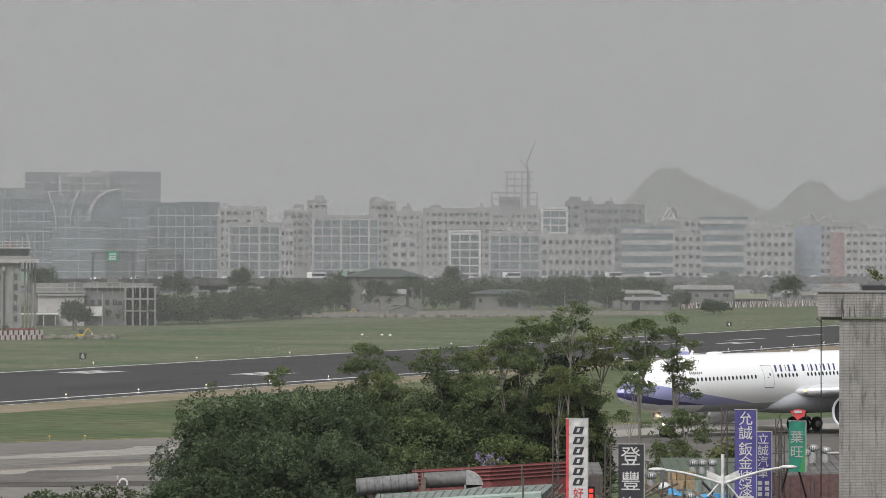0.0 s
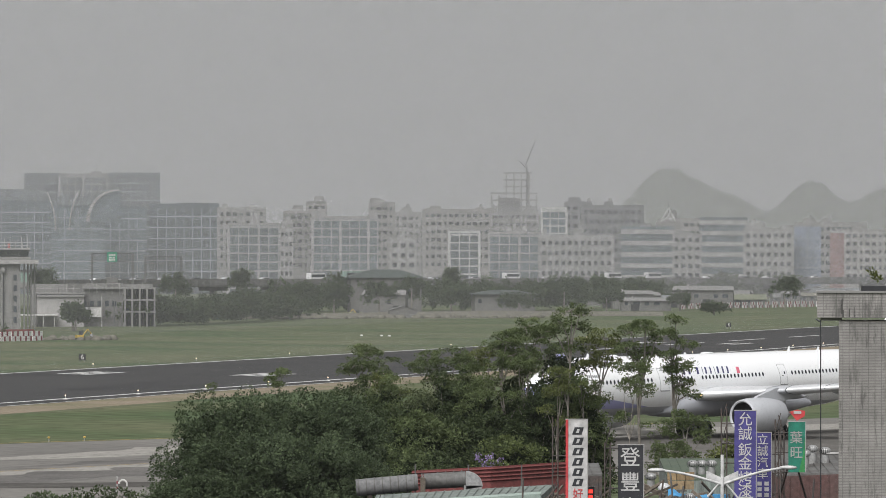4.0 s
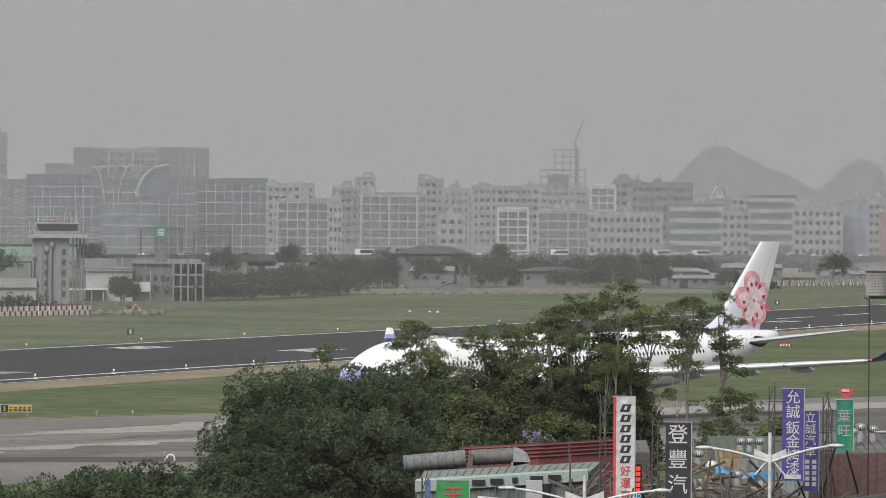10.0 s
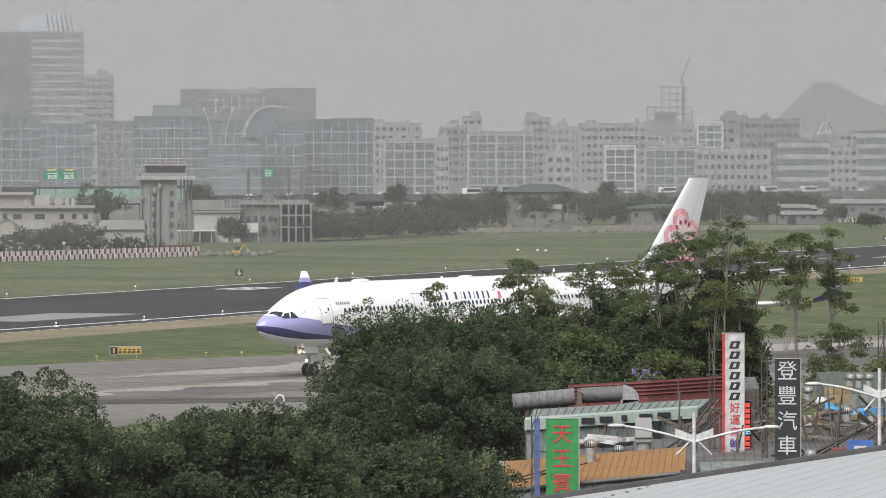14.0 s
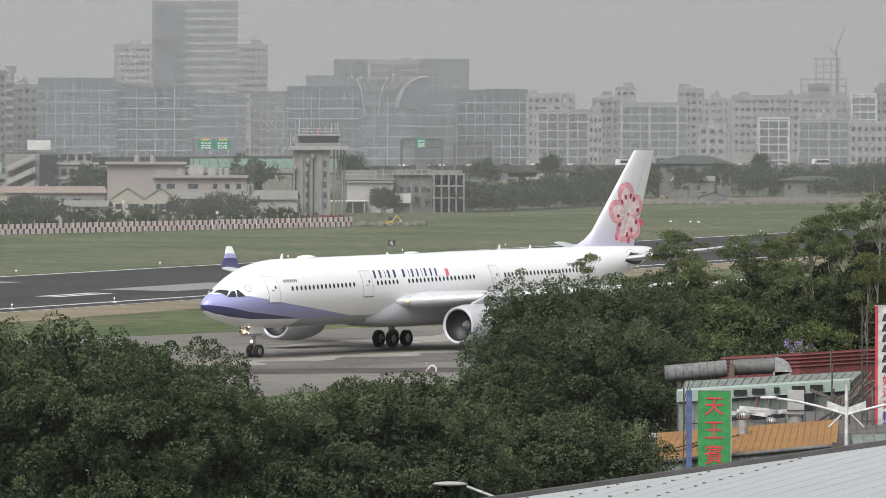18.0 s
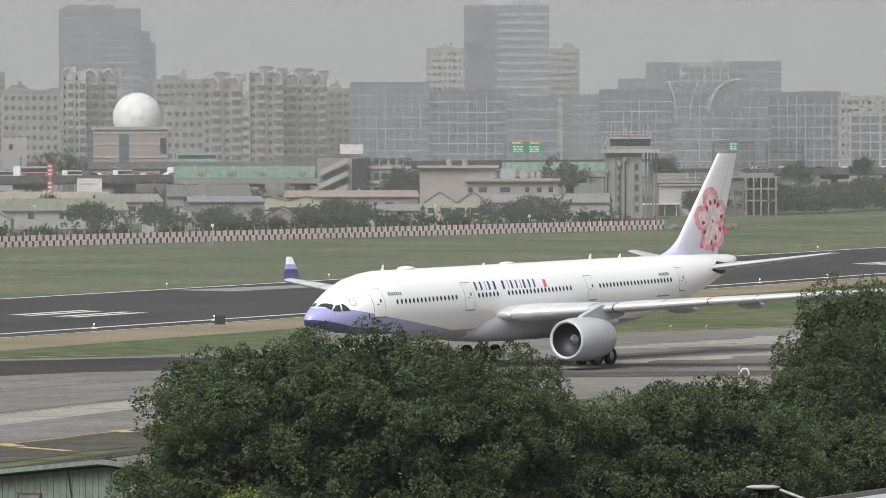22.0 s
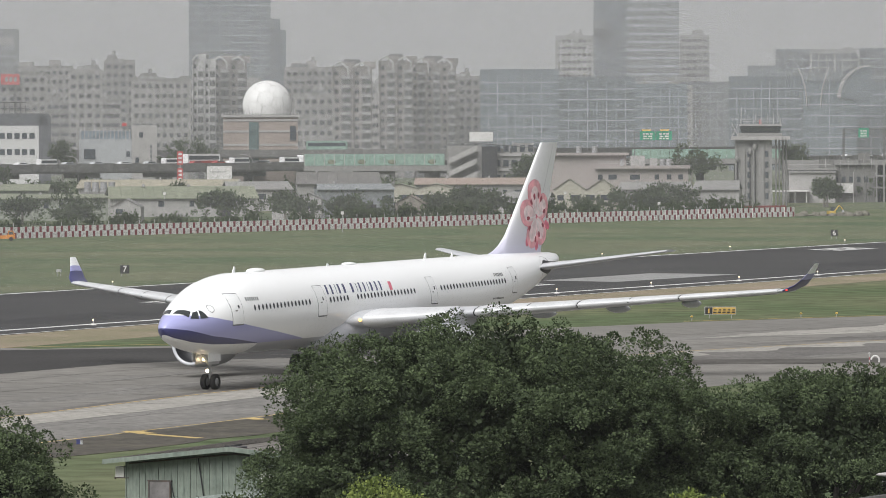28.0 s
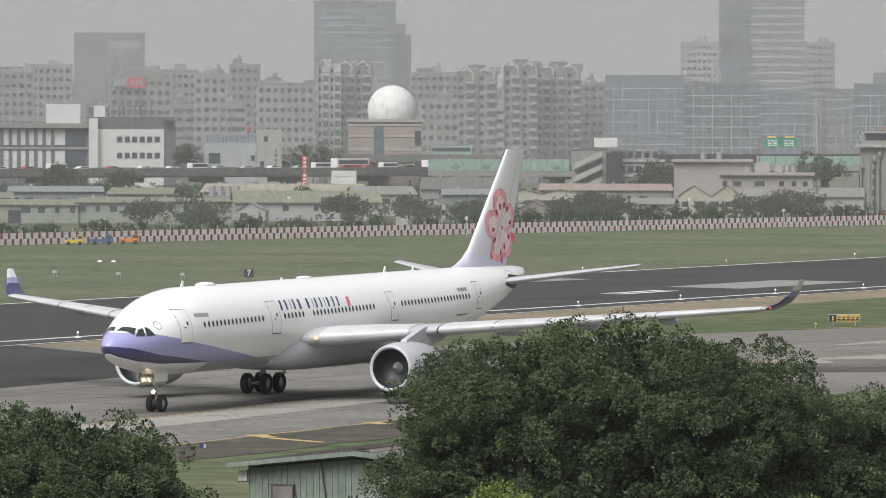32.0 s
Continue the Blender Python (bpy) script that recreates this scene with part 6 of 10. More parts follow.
for k in range(7):
    part("pipe", Mesh().rod((-12.4 + 2.9 * k, -0.3, 0), (-12.4 + 2.9 * k, -0.3, 6.2 + 0.4 * (k % 3)), 0.12, n=5), CONC_LIGHT if k % 2 else STEELWORK, annex)
part("canopy", Mesh().box(-14, -5, 2.6, 12, 5, 0.25), WHITE_PAINT, annex)
for k in range(5):
    part("canopy_post", Mesh().rod((-19 + 2.6 * k, -7, 0), (-19 + 2.6 * k, -7, 2.6), 0.1, n=5), WHITE_PAINT, annex)

# ---- pink office, concrete stair building ----
pink = thing("pink_building", "two-storey pinkish office with flat overhanging roofs", "building", m=pose(-120.7, 1193.9, 0, 0, 0, 5.8))
part("wall", Mesh().box(0, 5, 0, 20.2, 10, 8.3), PINK_WALL, pink)
part("roof", Mesh().box(0, 4.6, 8.3, 21, 11.5, 0.6), PINK_WALL, pink)
for x, w in ((-6.5, 1.8), (-1.6, 2.2), (3.2, 1.0), (5.9, 1.0), (8.4, 1.0), (-9.2, 1.0)):
    part("window", Mesh().box(x, -0.03, 5.9, w, 0.12, 1.1), GLASS_DARK, pink)
part("upper_storey", Mesh().box(-12, 12, 0, 17, 9, 11.2), PINK_WALL, pink)
part("upper_roof", Mesh().box(-12, 11.5, 11.2, 18, 10.5, 0.55), PINK_WALL, pink)
part("roof_house", Mesh().box(-1, 9, 8.9, 3.2, 4, 2.2).box(2.5, 9, 8.9, 1.6, 3, 1.6), CONC_LIGHT, pink)
for x, z in ((-14, 11.75), (-10.5, 11.75), (4.5, 8.9), (5.8, 8.9), (-4.5, 8.9)):
    part("water_tank", Mesh().rod((x, 8, z), (x, 8, z + 1.5), 0.65, n=10), STEEL, pink)
part("railing", Mesh().rod((-9.8, 0.3, 9.9), (-3, 0.3, 9.9), 0.05, n=4).rod((-9.8, 0.3, 9.4), (-3, 0.3, 9.4), 0.05, n=4), KERB_GREY, pink)
stair = thing("concrete_building", "raw concrete building with a diagonal outside stair", "building", m=pose(-161.5, 1249.6, 0, 0, 0, 7))
part("wall", Mesh().box(-6.0, 6, 0, 8, 10, 13.2), CONC_GREY, stair)
part("wall", Mesh().box(5, 7, 0, 13, 10, 11.4), CONC_GREY, stair)
part("dark_shaft", Mesh().box(-0.2, 0.5, 0, 3.6, 2, 13.0), DARK, stair)
for k in range(3):
    part("stair_flight", Mesh().add([(-9.5, -1.2, 3.2 + 3 * k), (-3.0, -1.2, 6.2 + 3 * k), (-3.0, 0.8, 6.2 + 3 * k), (-9.5, 0.8, 3.2 + 3 * k), (-9.5, -1.2, 4.4 + 3 * k), (-3.0, -1.2, 7.4 + 3 * k)], [(0, 1, 5, 4), (0, 1, 2, 3)]), CONC_LIGHT, stair)
for k in range(3):
    part("floor_band", Mesh().box(5, 1.8, 4.0 + 3.4 * k, 13.2, 0.5, 0.6), CONC_LIGHT, stair)
    for j in range(7):
        part("window", Mesh().box(-0.2 + 1.9 * j, 1.9, 5.0 + 3.4 * k, 1.2, 0.3, 1.5), GLASS_DARK, stair)
part("roof_house", Mesh().box(7.5, 7, 11.4, 5, 5, 2.4).box(4, 5, 11.4, 1, 1, 1.6), CONC_GREY, stair)
part("roof_edge", Mesh().rod((-10, 1, 14.4), (12, 1, 12.6), 0.12, n=4).rod((-10, 1, 13.2), (-10, 1, 14.6), 0.1, n=4).rod((-2, 1, 13), (-2, 1, 14.2), 0.1, n=4), STEELWORK, stair)
bill = thing("billboard", "blank white roof billboard", "billboard", m=pose(-163.8, 1251, 14.2, 0, 0, 7))
part("panel", Mesh().box(0, 0, 0, 5.4, 0.3, 2.2), WHITE_PAINT, bill)
part("post", Mesh().rod((-2, 0.3, -1.5), (-2, 0.3, 1.5), 0.12, n=5).rod((2, 0.3, -1.5), (2, 0.3, 1.5), 0.12, n=5), STEELWORK, bill)

# ---- radome building ----
radome = thing("radome_building", "tan banded building with a white radome on the roof", "building", m=pose(-251.2, 1458.5, 0, 0, 0, 9.7))
part("wall", Mesh().box(0, 9, 0, 20.2, 18, 20.3), BRICK_TAN, radome)
for z in (6.0, 9.2, 12.6, 16.2, 19.2):
    part("stone_band", Mesh().box(0, -0.02, z, 20.25, 0.25, 0.55), CONC_LIGHT, radome)
part("parapet", Mesh().box(0, 9, 20.3, 21.2, 19, 0.7), CONC_LIGHT, radome)
for k in range(26):
    part("parapet_post", Mesh().box(-10.3 + 20.6 * k / 25, -0.4, 21.0, 0.25, 0.25, 0.6), CONC_LIGHT, radome)
part("window_strip", Mesh().box(-1.8, -0.1, 8.0, 2.6, 0.3, 11.0), paint("green_glass", (0.10, 0.14, 0.14), 0.2, fine=1, bump=0), radome)
part("window_strip", Mesh().box(8.8, -0.1, 14, 1.6, 0.3, 4.0).box(8.8, -0.1, 7, 1.6, 0.3, 4.0), GLASS_DARK, radome)
part("balcony", Mesh().box(-2.0, -0.8, 9.6, 5.0, 1.6, 0.9).box(-2.0, -0.8, 4.6, 5.0, 1.6, 0.9), BRICK_TAN, radome)
dome = part("radome", Mesh().ball(1.9, 8, 23.6, 6.75, 6.75, 6.7, 40, 24), paint("radome_white", (0.68, 0.68, 0.67), 0.7, second=(0.64, 0.64, 0.63), fine=1, bump=0, fine_amount=0.03), radome, "white spherical radome with dark panel seams")
seams = Mesh()
ico = bmesh.new()
bmesh.ops.create_icosphere(ico, subdivisions=2, radius=1.0, matrix=pose(0, 0, 0, 20, 13, 8))
for e in ico.edges:
    p, q = (f.calc_center_median().normalized() for f in e.link_faces)
    p, q = ((1.9 + 6.77 * v.x, 8 + 6.77 * v.y, 23.6 + 6.72 * v.z) for v in (p, q))
    seams.rod(p, q, 0.10, n=4, caps=False)
ico.free()
part("seams", seams, KERB_GREY, dome)

# ---- white buildings at the highway ----
PANEL = paint("white_panels", (0.52, 0.52, 0.515), 0.6, second=(0.47, 0.47, 0.46), scale=0.15, fine=1, bump=0, fine_amount=0.05)
DARKP = paint("slate_panels", (0.11, 0.115, 0.125), 0.5, fine=1, bump=0)
wb = thing("white_building", "modern white building with slate side and square windows", "building", m=pose(-308, 1396, 0, 0, 0, 12.5))
part("wall", Mesh().box(-1.0, 9, 0, 19.6, 18, 18.2), PANEL, wb)
part("top_storey", Mesh().box(0.5, 9, 18.2, 22, 18, 3.2), DARKP, wb)
part("side", Mesh().box(10.4, 9, 0, 3.2, 18, 20.6), DARKP, wb)
part("stair_wing", Mesh().box(-9.5, -0.4, 0, 2.4, 2, 21.0), PANEL, wb)
for r in range(3):
    for c in range(6):
        part("window", Mesh().box(-3.2 + 1.95 * c + 0.5, -0.02, 6.4 + 4.2 * r, 1.35, 0.2, 1.5), GLASS_DARK, wb)
wa = thing("louvred_building", "white and slate building with tall vertical fins", "building", m=pose(-337, 1390, 0, 0, 0, 13.6))
part("wall", Mesh().box(0, 9, 0, 38, 18, 18.5), DARKP, wa)
part("roof", Mesh().box(0, 8, 18.5, 39, 20, 1.2), CONC_GREY, wa)
part("white_field", Mesh().box(-2, -0.1, 14.0, 33, 0.4, 4.2).box(-2, -0.1, 7.5, 33, 0.4, 5.2), PANEL, wa)
for k in range(13):
    part("fin_window", Mesh().box(-17 + 2.2 * k, -0.35, 7.6, 0.9, 0.3, 10.4), DARKP, wa)
part("glazing", Mesh().box(15.2, -0.2, 6, 5, 0.5, 12.4), GLASS_DARK, wa)
part("floor_band", Mesh().box(0, -0.45, 12.9, 38, 0.5, 0.6), CONC_GREY, wa)
rf = thing("roof_plant", "white plant boxes and frames on a roof", "roof plant", m=pose(-316, 1402, 21.4, 0, 0, 13))
part("box", Mesh().box(-11, 4, -2, 9, 4, 5.4), PANEL, rf)
part("box", Mesh().box(-1.5, 4, -2, 3, 4, 5.0), PANEL, rf)
for k in range(9):
    part("frame_post", Mesh().rod((0.8 + 1.4 * k, 3, -2), (0.8 + 1.4 * k, 3, 3), 0.14, n=4), STEELWORK, rf)
part("frame_rail", Mesh().rod((0.8, 3, 3), (12.5, 3, 3), 0.14, n=4).rod((0.8, 3, 1.4), (12.5, 3, 1.4), 0.12, n=4), STEELWORK, rf)
gb = thing("grey_building", "small pale grey building with a roof rail and flag", "building", m=pose(-281.2, 1412.3, 0, 0, 0, 11.3))
part("wall", Mesh().box(-3.4, 6, 0, 13.8, 12, 14.6), paint("pale_blue_grey", (0.34, 0.355, 0.365), 0.7, fine=1, bump=0, fine_amount=0.06), gb)
part("wing", Mesh().box(6.9, 6, 0, 6.6, 12, 18.2), CONC_LIGHT, gb)
for k in range(14):
    part("rail_post", Mesh().box(-9.8 + 0.98 * k, 0.2, 14.6, 0.2, 0.2, 2.6), KERB_GREY, gb)
part("rail_panel", Mesh().box(-3.4, 0.6, 14.6, 13.4, 0.1, 2.2), paint("dull_blue", (0.22, 0.26, 0.30), 0.6, fine=1), gb)
part("recess", Mesh().box(-7.5, -0.05, 9.4, 3.0, 0.3, 2.6), GLASS_DARK, gb)
for x, z in ((6.0, 15.0), (5.0, 8.4), (2.6, 10.0), (2.6, 6.5)):
    part("window", Mesh().box(x, -0.05, z, 1.0, 0.2, 1.4), GLASS_DARK, gb)
for k in range(4):
    part("sign_bar", Mesh().box(8.6, -0.08, 8.4 + 1.3 * k, 0.5, 0.1, 0.8), DARKP, gb)
part("flag", Mesh().box(1.6, 1, 18.0, 1.2, 0.05, 0.9), RED_PAINT, gb)
part("flag_pole", Mesh().rod((1.0, 1, 14.6), (1.0, 1, 19.2), 0.06, n=4), KERB_GREY, gb)

# ---- elevated highway, ramp and its traffic ----
HWY = [Vector(p) for p in ((-560, 990, 0), (-317, 1292, 0), (-249, 1378, 0), (-160, 1530, 0), (-80, 1678, 0), (140, 1895, 0), (420, 2150, 0))]


DECK_GREY = paint("sooty_concrete", (0.15, 0.147, 0.142), 0.9, second=(0.10, 0.098, 0.095), scale=0.08, fine=0.8, bump=0.1)


def deck(name, path, z, wide, label, pier_step=26.0, rail=1.0):
    t = thing(name, label, "bridge", m=pose(0, 0, 0))
    left, right = [], []
    for i, p in enumerate(path):
        a, b = path[max(0, i - 1)], path[min(len(path) - 1, i + 1)]
        n = Vector((b.y - a.y, a.x - b.x, 0)).normalized()
        left.append(p - n * wide / 2)
        right.append(p + n * wide / 2)
    for i in range(len(path) - 1):
        q = [(v.x, v.y) for v in (left[i], left[i + 1], right[i + 1], right[i])]
        part("deck_slab", Mesh().prism(q, z - 1.3, z), DECK_GREY, t)
        for s in (left, right):
            a, b = s[i], s[i + 1]
            n = Vector((b.y - a.y, a.x - b.x, 0)).normalized() * 0.25
            part("parapet", Mesh().prism([(a.x - n.x, a.y - n.y), (b.x - n.x, b.y - n.y), (b.x + n.x, b.y + n.y), (a.x + n.x, a.y + n.y)], z - 0.9, z + rail), DECK_GREY, t)
        seg = path[i + 1] - path[i]
        for k in range(int(seg.length / pier_step)):
            p = path[i] + seg * ((k + 0.5) * pier_step / seg.length)
            part("pier", Mesh().box(p.x, p.y, 0, 2.2, 2.2, z - 1.3).box(p.x, p.y, z - 2.6, 9, 2.4, 1.3, -math.degrees(math.atan2(p.x, p.y))), CONC_GREY, t)
    return t


deck("elevated_highway", HWY, 7.6, 22, "long grey concrete elevated highway on piers")
deck("highway_ramp", [Vector((-330, 1420, 0)), Vector((-239, 1450, 0)), Vector((-199, 1456, 0)), Vector((-120, 1600, 0))], 10.6, 9, "upper concrete ramp of the highway", 40)
NOISE_GREEN = paint("green_noise_barrier", (0.19, 0.29, 0.24), 0.5, second=(0.23, 0.32, 0.27), scale=0.2, fine=1, bump=0)
nb = thing("noise_barrier", "pale green translucent noise barrier on the highway", "barrier", m=pose(-203, 1348, 8.0, 0, 0, 8.7))
for k in range(14):
    part("barrier_panel", Mesh().box(-16.6 + 2.5 * k, 0, 0, 2.42, 0.12, 2.9), NOISE_GREEN, nb)
    part("barrier_post", Mesh().box(-17.85 + 2.5 * k, -0.05, 0, 0.16, 0.3, 3.0), KERB_GREY, nb)
for k in (2, 5, 8, 12):
    part("leaf_motif", Mesh().ball(-16 + 2.5 * k, -0.1, 0.9, 1.0, 0.04, 0.6, 8, 6), GREEN_ROOF, nb)
part("bearer", Mesh().box(0, 3, -1.4, 36, 6, 1.3), CONC_GREY, nb)
for k in range(4):
    part("pier", Mesh().box(-14 + 9 * k, 3, -8, 1.6, 1.6, 6.7), CONC_GREY, nb)
nb2 = thing("noise_barrier", "pale green translucent noise barrier on the highway", "barrier", m=pose(-128, 1440, 9.0, 0, 0, 5))
for k in range(16):
    part("barrier_panel", Mesh().box(-19 + 2.5 * k, 0, 0, 2.42, 0.12, 2.5), NOISE_GREEN, nb2)
part("bearer", Mesh().box(0, 3, -1.4, 42, 6, 1.3).box(-12, 3, -9, 1.6, 1.6, 7.7).box(12, 3, -9, 1.6, 1.6, 7.7), CONC_GREY, nb2)


def gantry(x, y, z, wide, high, turn, label):
    t = thing("sign_gantry", label, "gantry", "highway gantries", pose(x, y, z, 0, 0, turn))
    for s in (-1, 1):
        part("leg", Mesh().box(s * wide / 2, 0, 0, 0.7, 0.7, high), STEELWORK, t)
    for zz in (high - 2.2, high):
        for yy in (-0.5, 0.5):
            part("chord", Mesh().rod((-wide / 2, yy, zz), (wide / 2, yy, zz), 0.13, n=4), STEELWORK, t)
    n = int(wide / 1.6)
    for k in range(n):
        u0, u1 = -wide / 2 + wide * k / n, -wide / 2 + wide * (k + 1) / n
        part("brace", Mesh().rod((u0, -0.5, high - 2.2), (u1, -0.5, high), 0.09, n=4).rod((u0, -0.5, high), (u1, -0.5, high - 2.2), 0.09, n=4), STEELWORK, t)
    return t


SIGN_GREEN = paint("sign_green", (0.02, 0.22, 0.13), 0.4, fine=1, bump=0, second=(0.03, 0.26, 0.15))


def green_sign(parent, x, z, w, h):
    b = part("sign_panel", Mesh().box(x, -0.75, z, w, 0.15, h), SIGN_GREEN, parent, "green road sign")
    for r, n in ((0.62, 3), (0.34, 2), (0.1, 3)):
        for k in range(n):
            part("text_bar", Mesh().box(x - w * 0.34 + w * 0.68 * (k + 0.5) / n, -0.84, z + h * r, w * 0.5 / n, 0.04, h * 0.16), WHITE_PAINT, b)


g1 = gantry(-93.4, 1547, 8.0, 11.5, 8.6, 3.5, "steel lattice gantry with a green road sign")
green_sign(g1, -0.1, 6.2, 2.9, 2.7)
g2 = gantry(-81.6, 1598, 8.0, 10.5, 7.8, 3, "steel lattice gantry over the highway")
g3 = thing("road_sign", "pair of green highway signs on thin posts", "sign", m=pose(-137.3, 1393, 7.6, 0, 0, 5.6))
green_sign(g3, -2.1, 6.4, 4.0, 2.3)
green_sign(g3, 2.1, 6.4, 4.0, 2.3)
for x in (-5.4, 5.6):
    part("post", Mesh().rod((x, -0.2, 0), (x, -0.2, 9), 0.12, n=5), STEELWORK, g3)
part("rail", Mesh().rod((-5.4, -0.3, 7.0), (5.6, -0.3, 7.0), 0.1, n=4).rod((-5.4, -0.3, 8.4), (5.6, -0.3, 8.4), 0.1, n=4), STEELWORK, g3)
for x in (-2.4, 2.2):
    part("amber_plate", Mesh().box(x, -0.7, 8.75, 2.2, 0.1, 0.4), BOARD_YELLOW, g3)
# street lamps along the highway
for k in range(9):
    p = HWY[1] + (HWY[3] - HWY[1]) * (k / 9) + Vector((6, -9, 0))
    t = thing("highway_lamp", "thin curved street lamp at the highway", "street lamp", "highway lamps", pose(p.x, p.y, 0))
    m = Mesh().rod((0, 0, 0), (0, 0, 9.0), 0.11, 0.08, 5)
    q = [(0, 0, 9.0), (-0.5, 0, 9.9), (-1.4, 0, 10.4), (-2.6, 0, 10.6)]
    for a, b in zip(q, q[1:]):
        m.rod(a, b, 0.08, n=5)
    part("pole", m, CONC_LIGHT, t)
    part("lamp_head", Mesh().box(-2.9, 0, 10.55, 0.8, 0.3, 0.15), CONC_LIGHT, t)
redsign = thing("red_sign", "tall narrow red sign with white bars", "sign", m=pose(-250.2, 1335, 0, 0, 0, 10.6))
part("post", Mesh().box(0, 0.3, 0, 0.3, 0.3, 11.5), KERB_GREY, redsign)
for z in (4.2, 8.4):
    part("board", Mesh().box(0, 0, z, 1.35, 0.3, 3.3), RED_PAINT, redsign)
    for k in range(3):
        part("text_bar", Mesh().box(0, -0.17, z + 0.35 + 1.0 * k, 0.8, 0.05, 0.6), WHITE_PAINT, redsign)
hoard = thing("hoarding", "white roadside hoarding with small grey bars", "billboard", m=pose(-235.6, 1309, 0, 0, 0, 10.2))
part("panel", Mesh().box(0, 0, 4.7, 6.1, 0.25, 3.5), WHITE_PAINT, hoard)
part("post", Mesh().rod((-2, 0.3, 0), (-2, 0.3, 5), 0.15, n=5).rod((2, 0.3, 0), (2, 0.3, 5), 0.15, n=5), KERB_GREY, hoard)
for k in range(7):
    part("text_bar", Mesh().box(-2.2 + 0.6 * k, -0.15, 6.6, 0.42, 0.05, 0.4), KERB_GREY, hoard)

# cars
CAR_PAINTS = [paint("car_" + n, c, 0.3, fine=3, bump=0, coat=0.5, fine_amount=0.03) for n, c in (("white", (0.72, 0.72, 0.72)), ("silver", (0.42, 0.43, 0.44)), ("black", (0.03, 0.03, 0.035)), ("red", (0.35, 0.04, 0.04)), ("blue", (0.06, 0.10, 0.22)), ("yellow", (0.6, 0.42, 0.04)))]


def vehicle(name, label, category, mat, m, l, w, h, cab, group=""):
    """A car, van, truck or bus: body with rounded ends, glazing and four wheels."""
    t = thing(name, label, category, group, m)
    lo = 0.35
    if cab == "car":
        prof = [(-l / 2, lo), (-l / 2, lo + 0.45 * h), (-l * 0.36, lo + 0.52 * h), (-l * 0.25, h), (l * 0.18, h), (l * 0.32, lo + 0.5 * h), (l / 2, lo + 0.42 * h), (l / 2, lo)]
    elif cab == "truck":
        prof = [(-l / 2, lo), (-l / 2, h * 0.55), (l * 0.15, h * 0.55), (l * 0.17, h), (l * 0.42, h), (l / 2, h * 0.6), (l / 2, lo)]
    else:
        prof = [(-l / 2, lo), (-l / 2, h - 0.15), (-l / 2 + 0.2, h), (l / 2 - 0.3, h), (l / 2, h - 0.5), (l / 2, lo)]
    n = len(prof)
    body = Mesh().loft([[(x, yy, z) for x, z in prof] for yy in (-w / 2, w / 2)], smooth=False)
    body.add([(x, -w / 2, z) for x, z in prof], [tuple(range(n))[::-1]]).add([(x, w / 2, z) for x, z in prof], [tuple(range(n))])
    body = part("body", body, mat, t)
    if cab == "car":
        g = [(-l * 0.33, lo + 0.54 * h), (-l * 0.235, h - 0.1), (l * 0.165, h - 0.1), (l * 0.28, lo + 0.52 * h)]
    elif cab == "truck":
        g = [(l * 0.2, h * 0.62), (l * 0.2, h * 0.92), (l * 0.4, h * 0.92), (l * 0.45, h * 0.62)]
    else:
        g = [(-l * 0.46, h * 0.55), (-l * 0.46, h * 0.85), (l * 0.46, h * 0.85), (l * 0.47, h * 0.55)]
    for s in (-1, 1):
        part("side_window", Mesh().add([(x, s * (w / 2 + 0.012), z) for x, z in g], [(0, 1, 2, 3)]), GLASS_DARK, body)
    for x in (-l * 0.3, l * 0.32):
        for s in (-1, 1):
            part("wheel", Mesh().rod((x, s * (w / 2 - 0.18), 0.33), (x, s * (w / 2 + 0.02), 0.33), 0.33, n=10), TYRE, t)
    return t


TRAFFIC = []
rng = random.Random(8)
d01 = (HWY[2] - HWY[1]).normalized()
turn_h = math.degrees(math.atan2(d01.y, d01.x))
s = -95.0
while s < 95:
    kind = rng.random()
    z = 7.6
    p = HWY[1] + d01 * s
    side = Vector((d01.y, -d01.x, 0)) * 6.5
    if kind < 0.75:
        v = vehicle("car", "small passenger car crawling along the highway", "car", rng.choice(CAR_PAINTS[:4]), pose(p.x + side.x, p.y + side.y, z, 0, 0, turn_h), 4.4, 1.75, 1.5, "car", "highway traffic")
    else:
        v = vehicle("van", "white box van crawling along the highway", "van", CAR_PAINTS[0], pose(p.x + side.x, p.y + side.y, z, 0, 0, turn_h), 5.2, 1.9, 2.3, "van", "highway traffic")
    TRAFFIC.append((v, p + side, d01, z))
    s += rng.uniform(6.5, 10.5)
busp = HWY[2] - d01 * 66 + Vector((d01.y, -d01.x, 0)) * 2.5
bus = vehicle("coach", "white and red coach on the highway", "bus", CAR_PAINTS[0], pose(busp.x, busp.y, 7.6, 0, 0, turn_h), 11.0, 2.5, 3.3, "bus")
part("red_stripe", Mesh().box(0, -1.28, 0.9, 9.6, 0.03, 0.7), CAR_PAINTS[3], bus)
TRAFFIC.append((bus, busp, d01, 7.6))
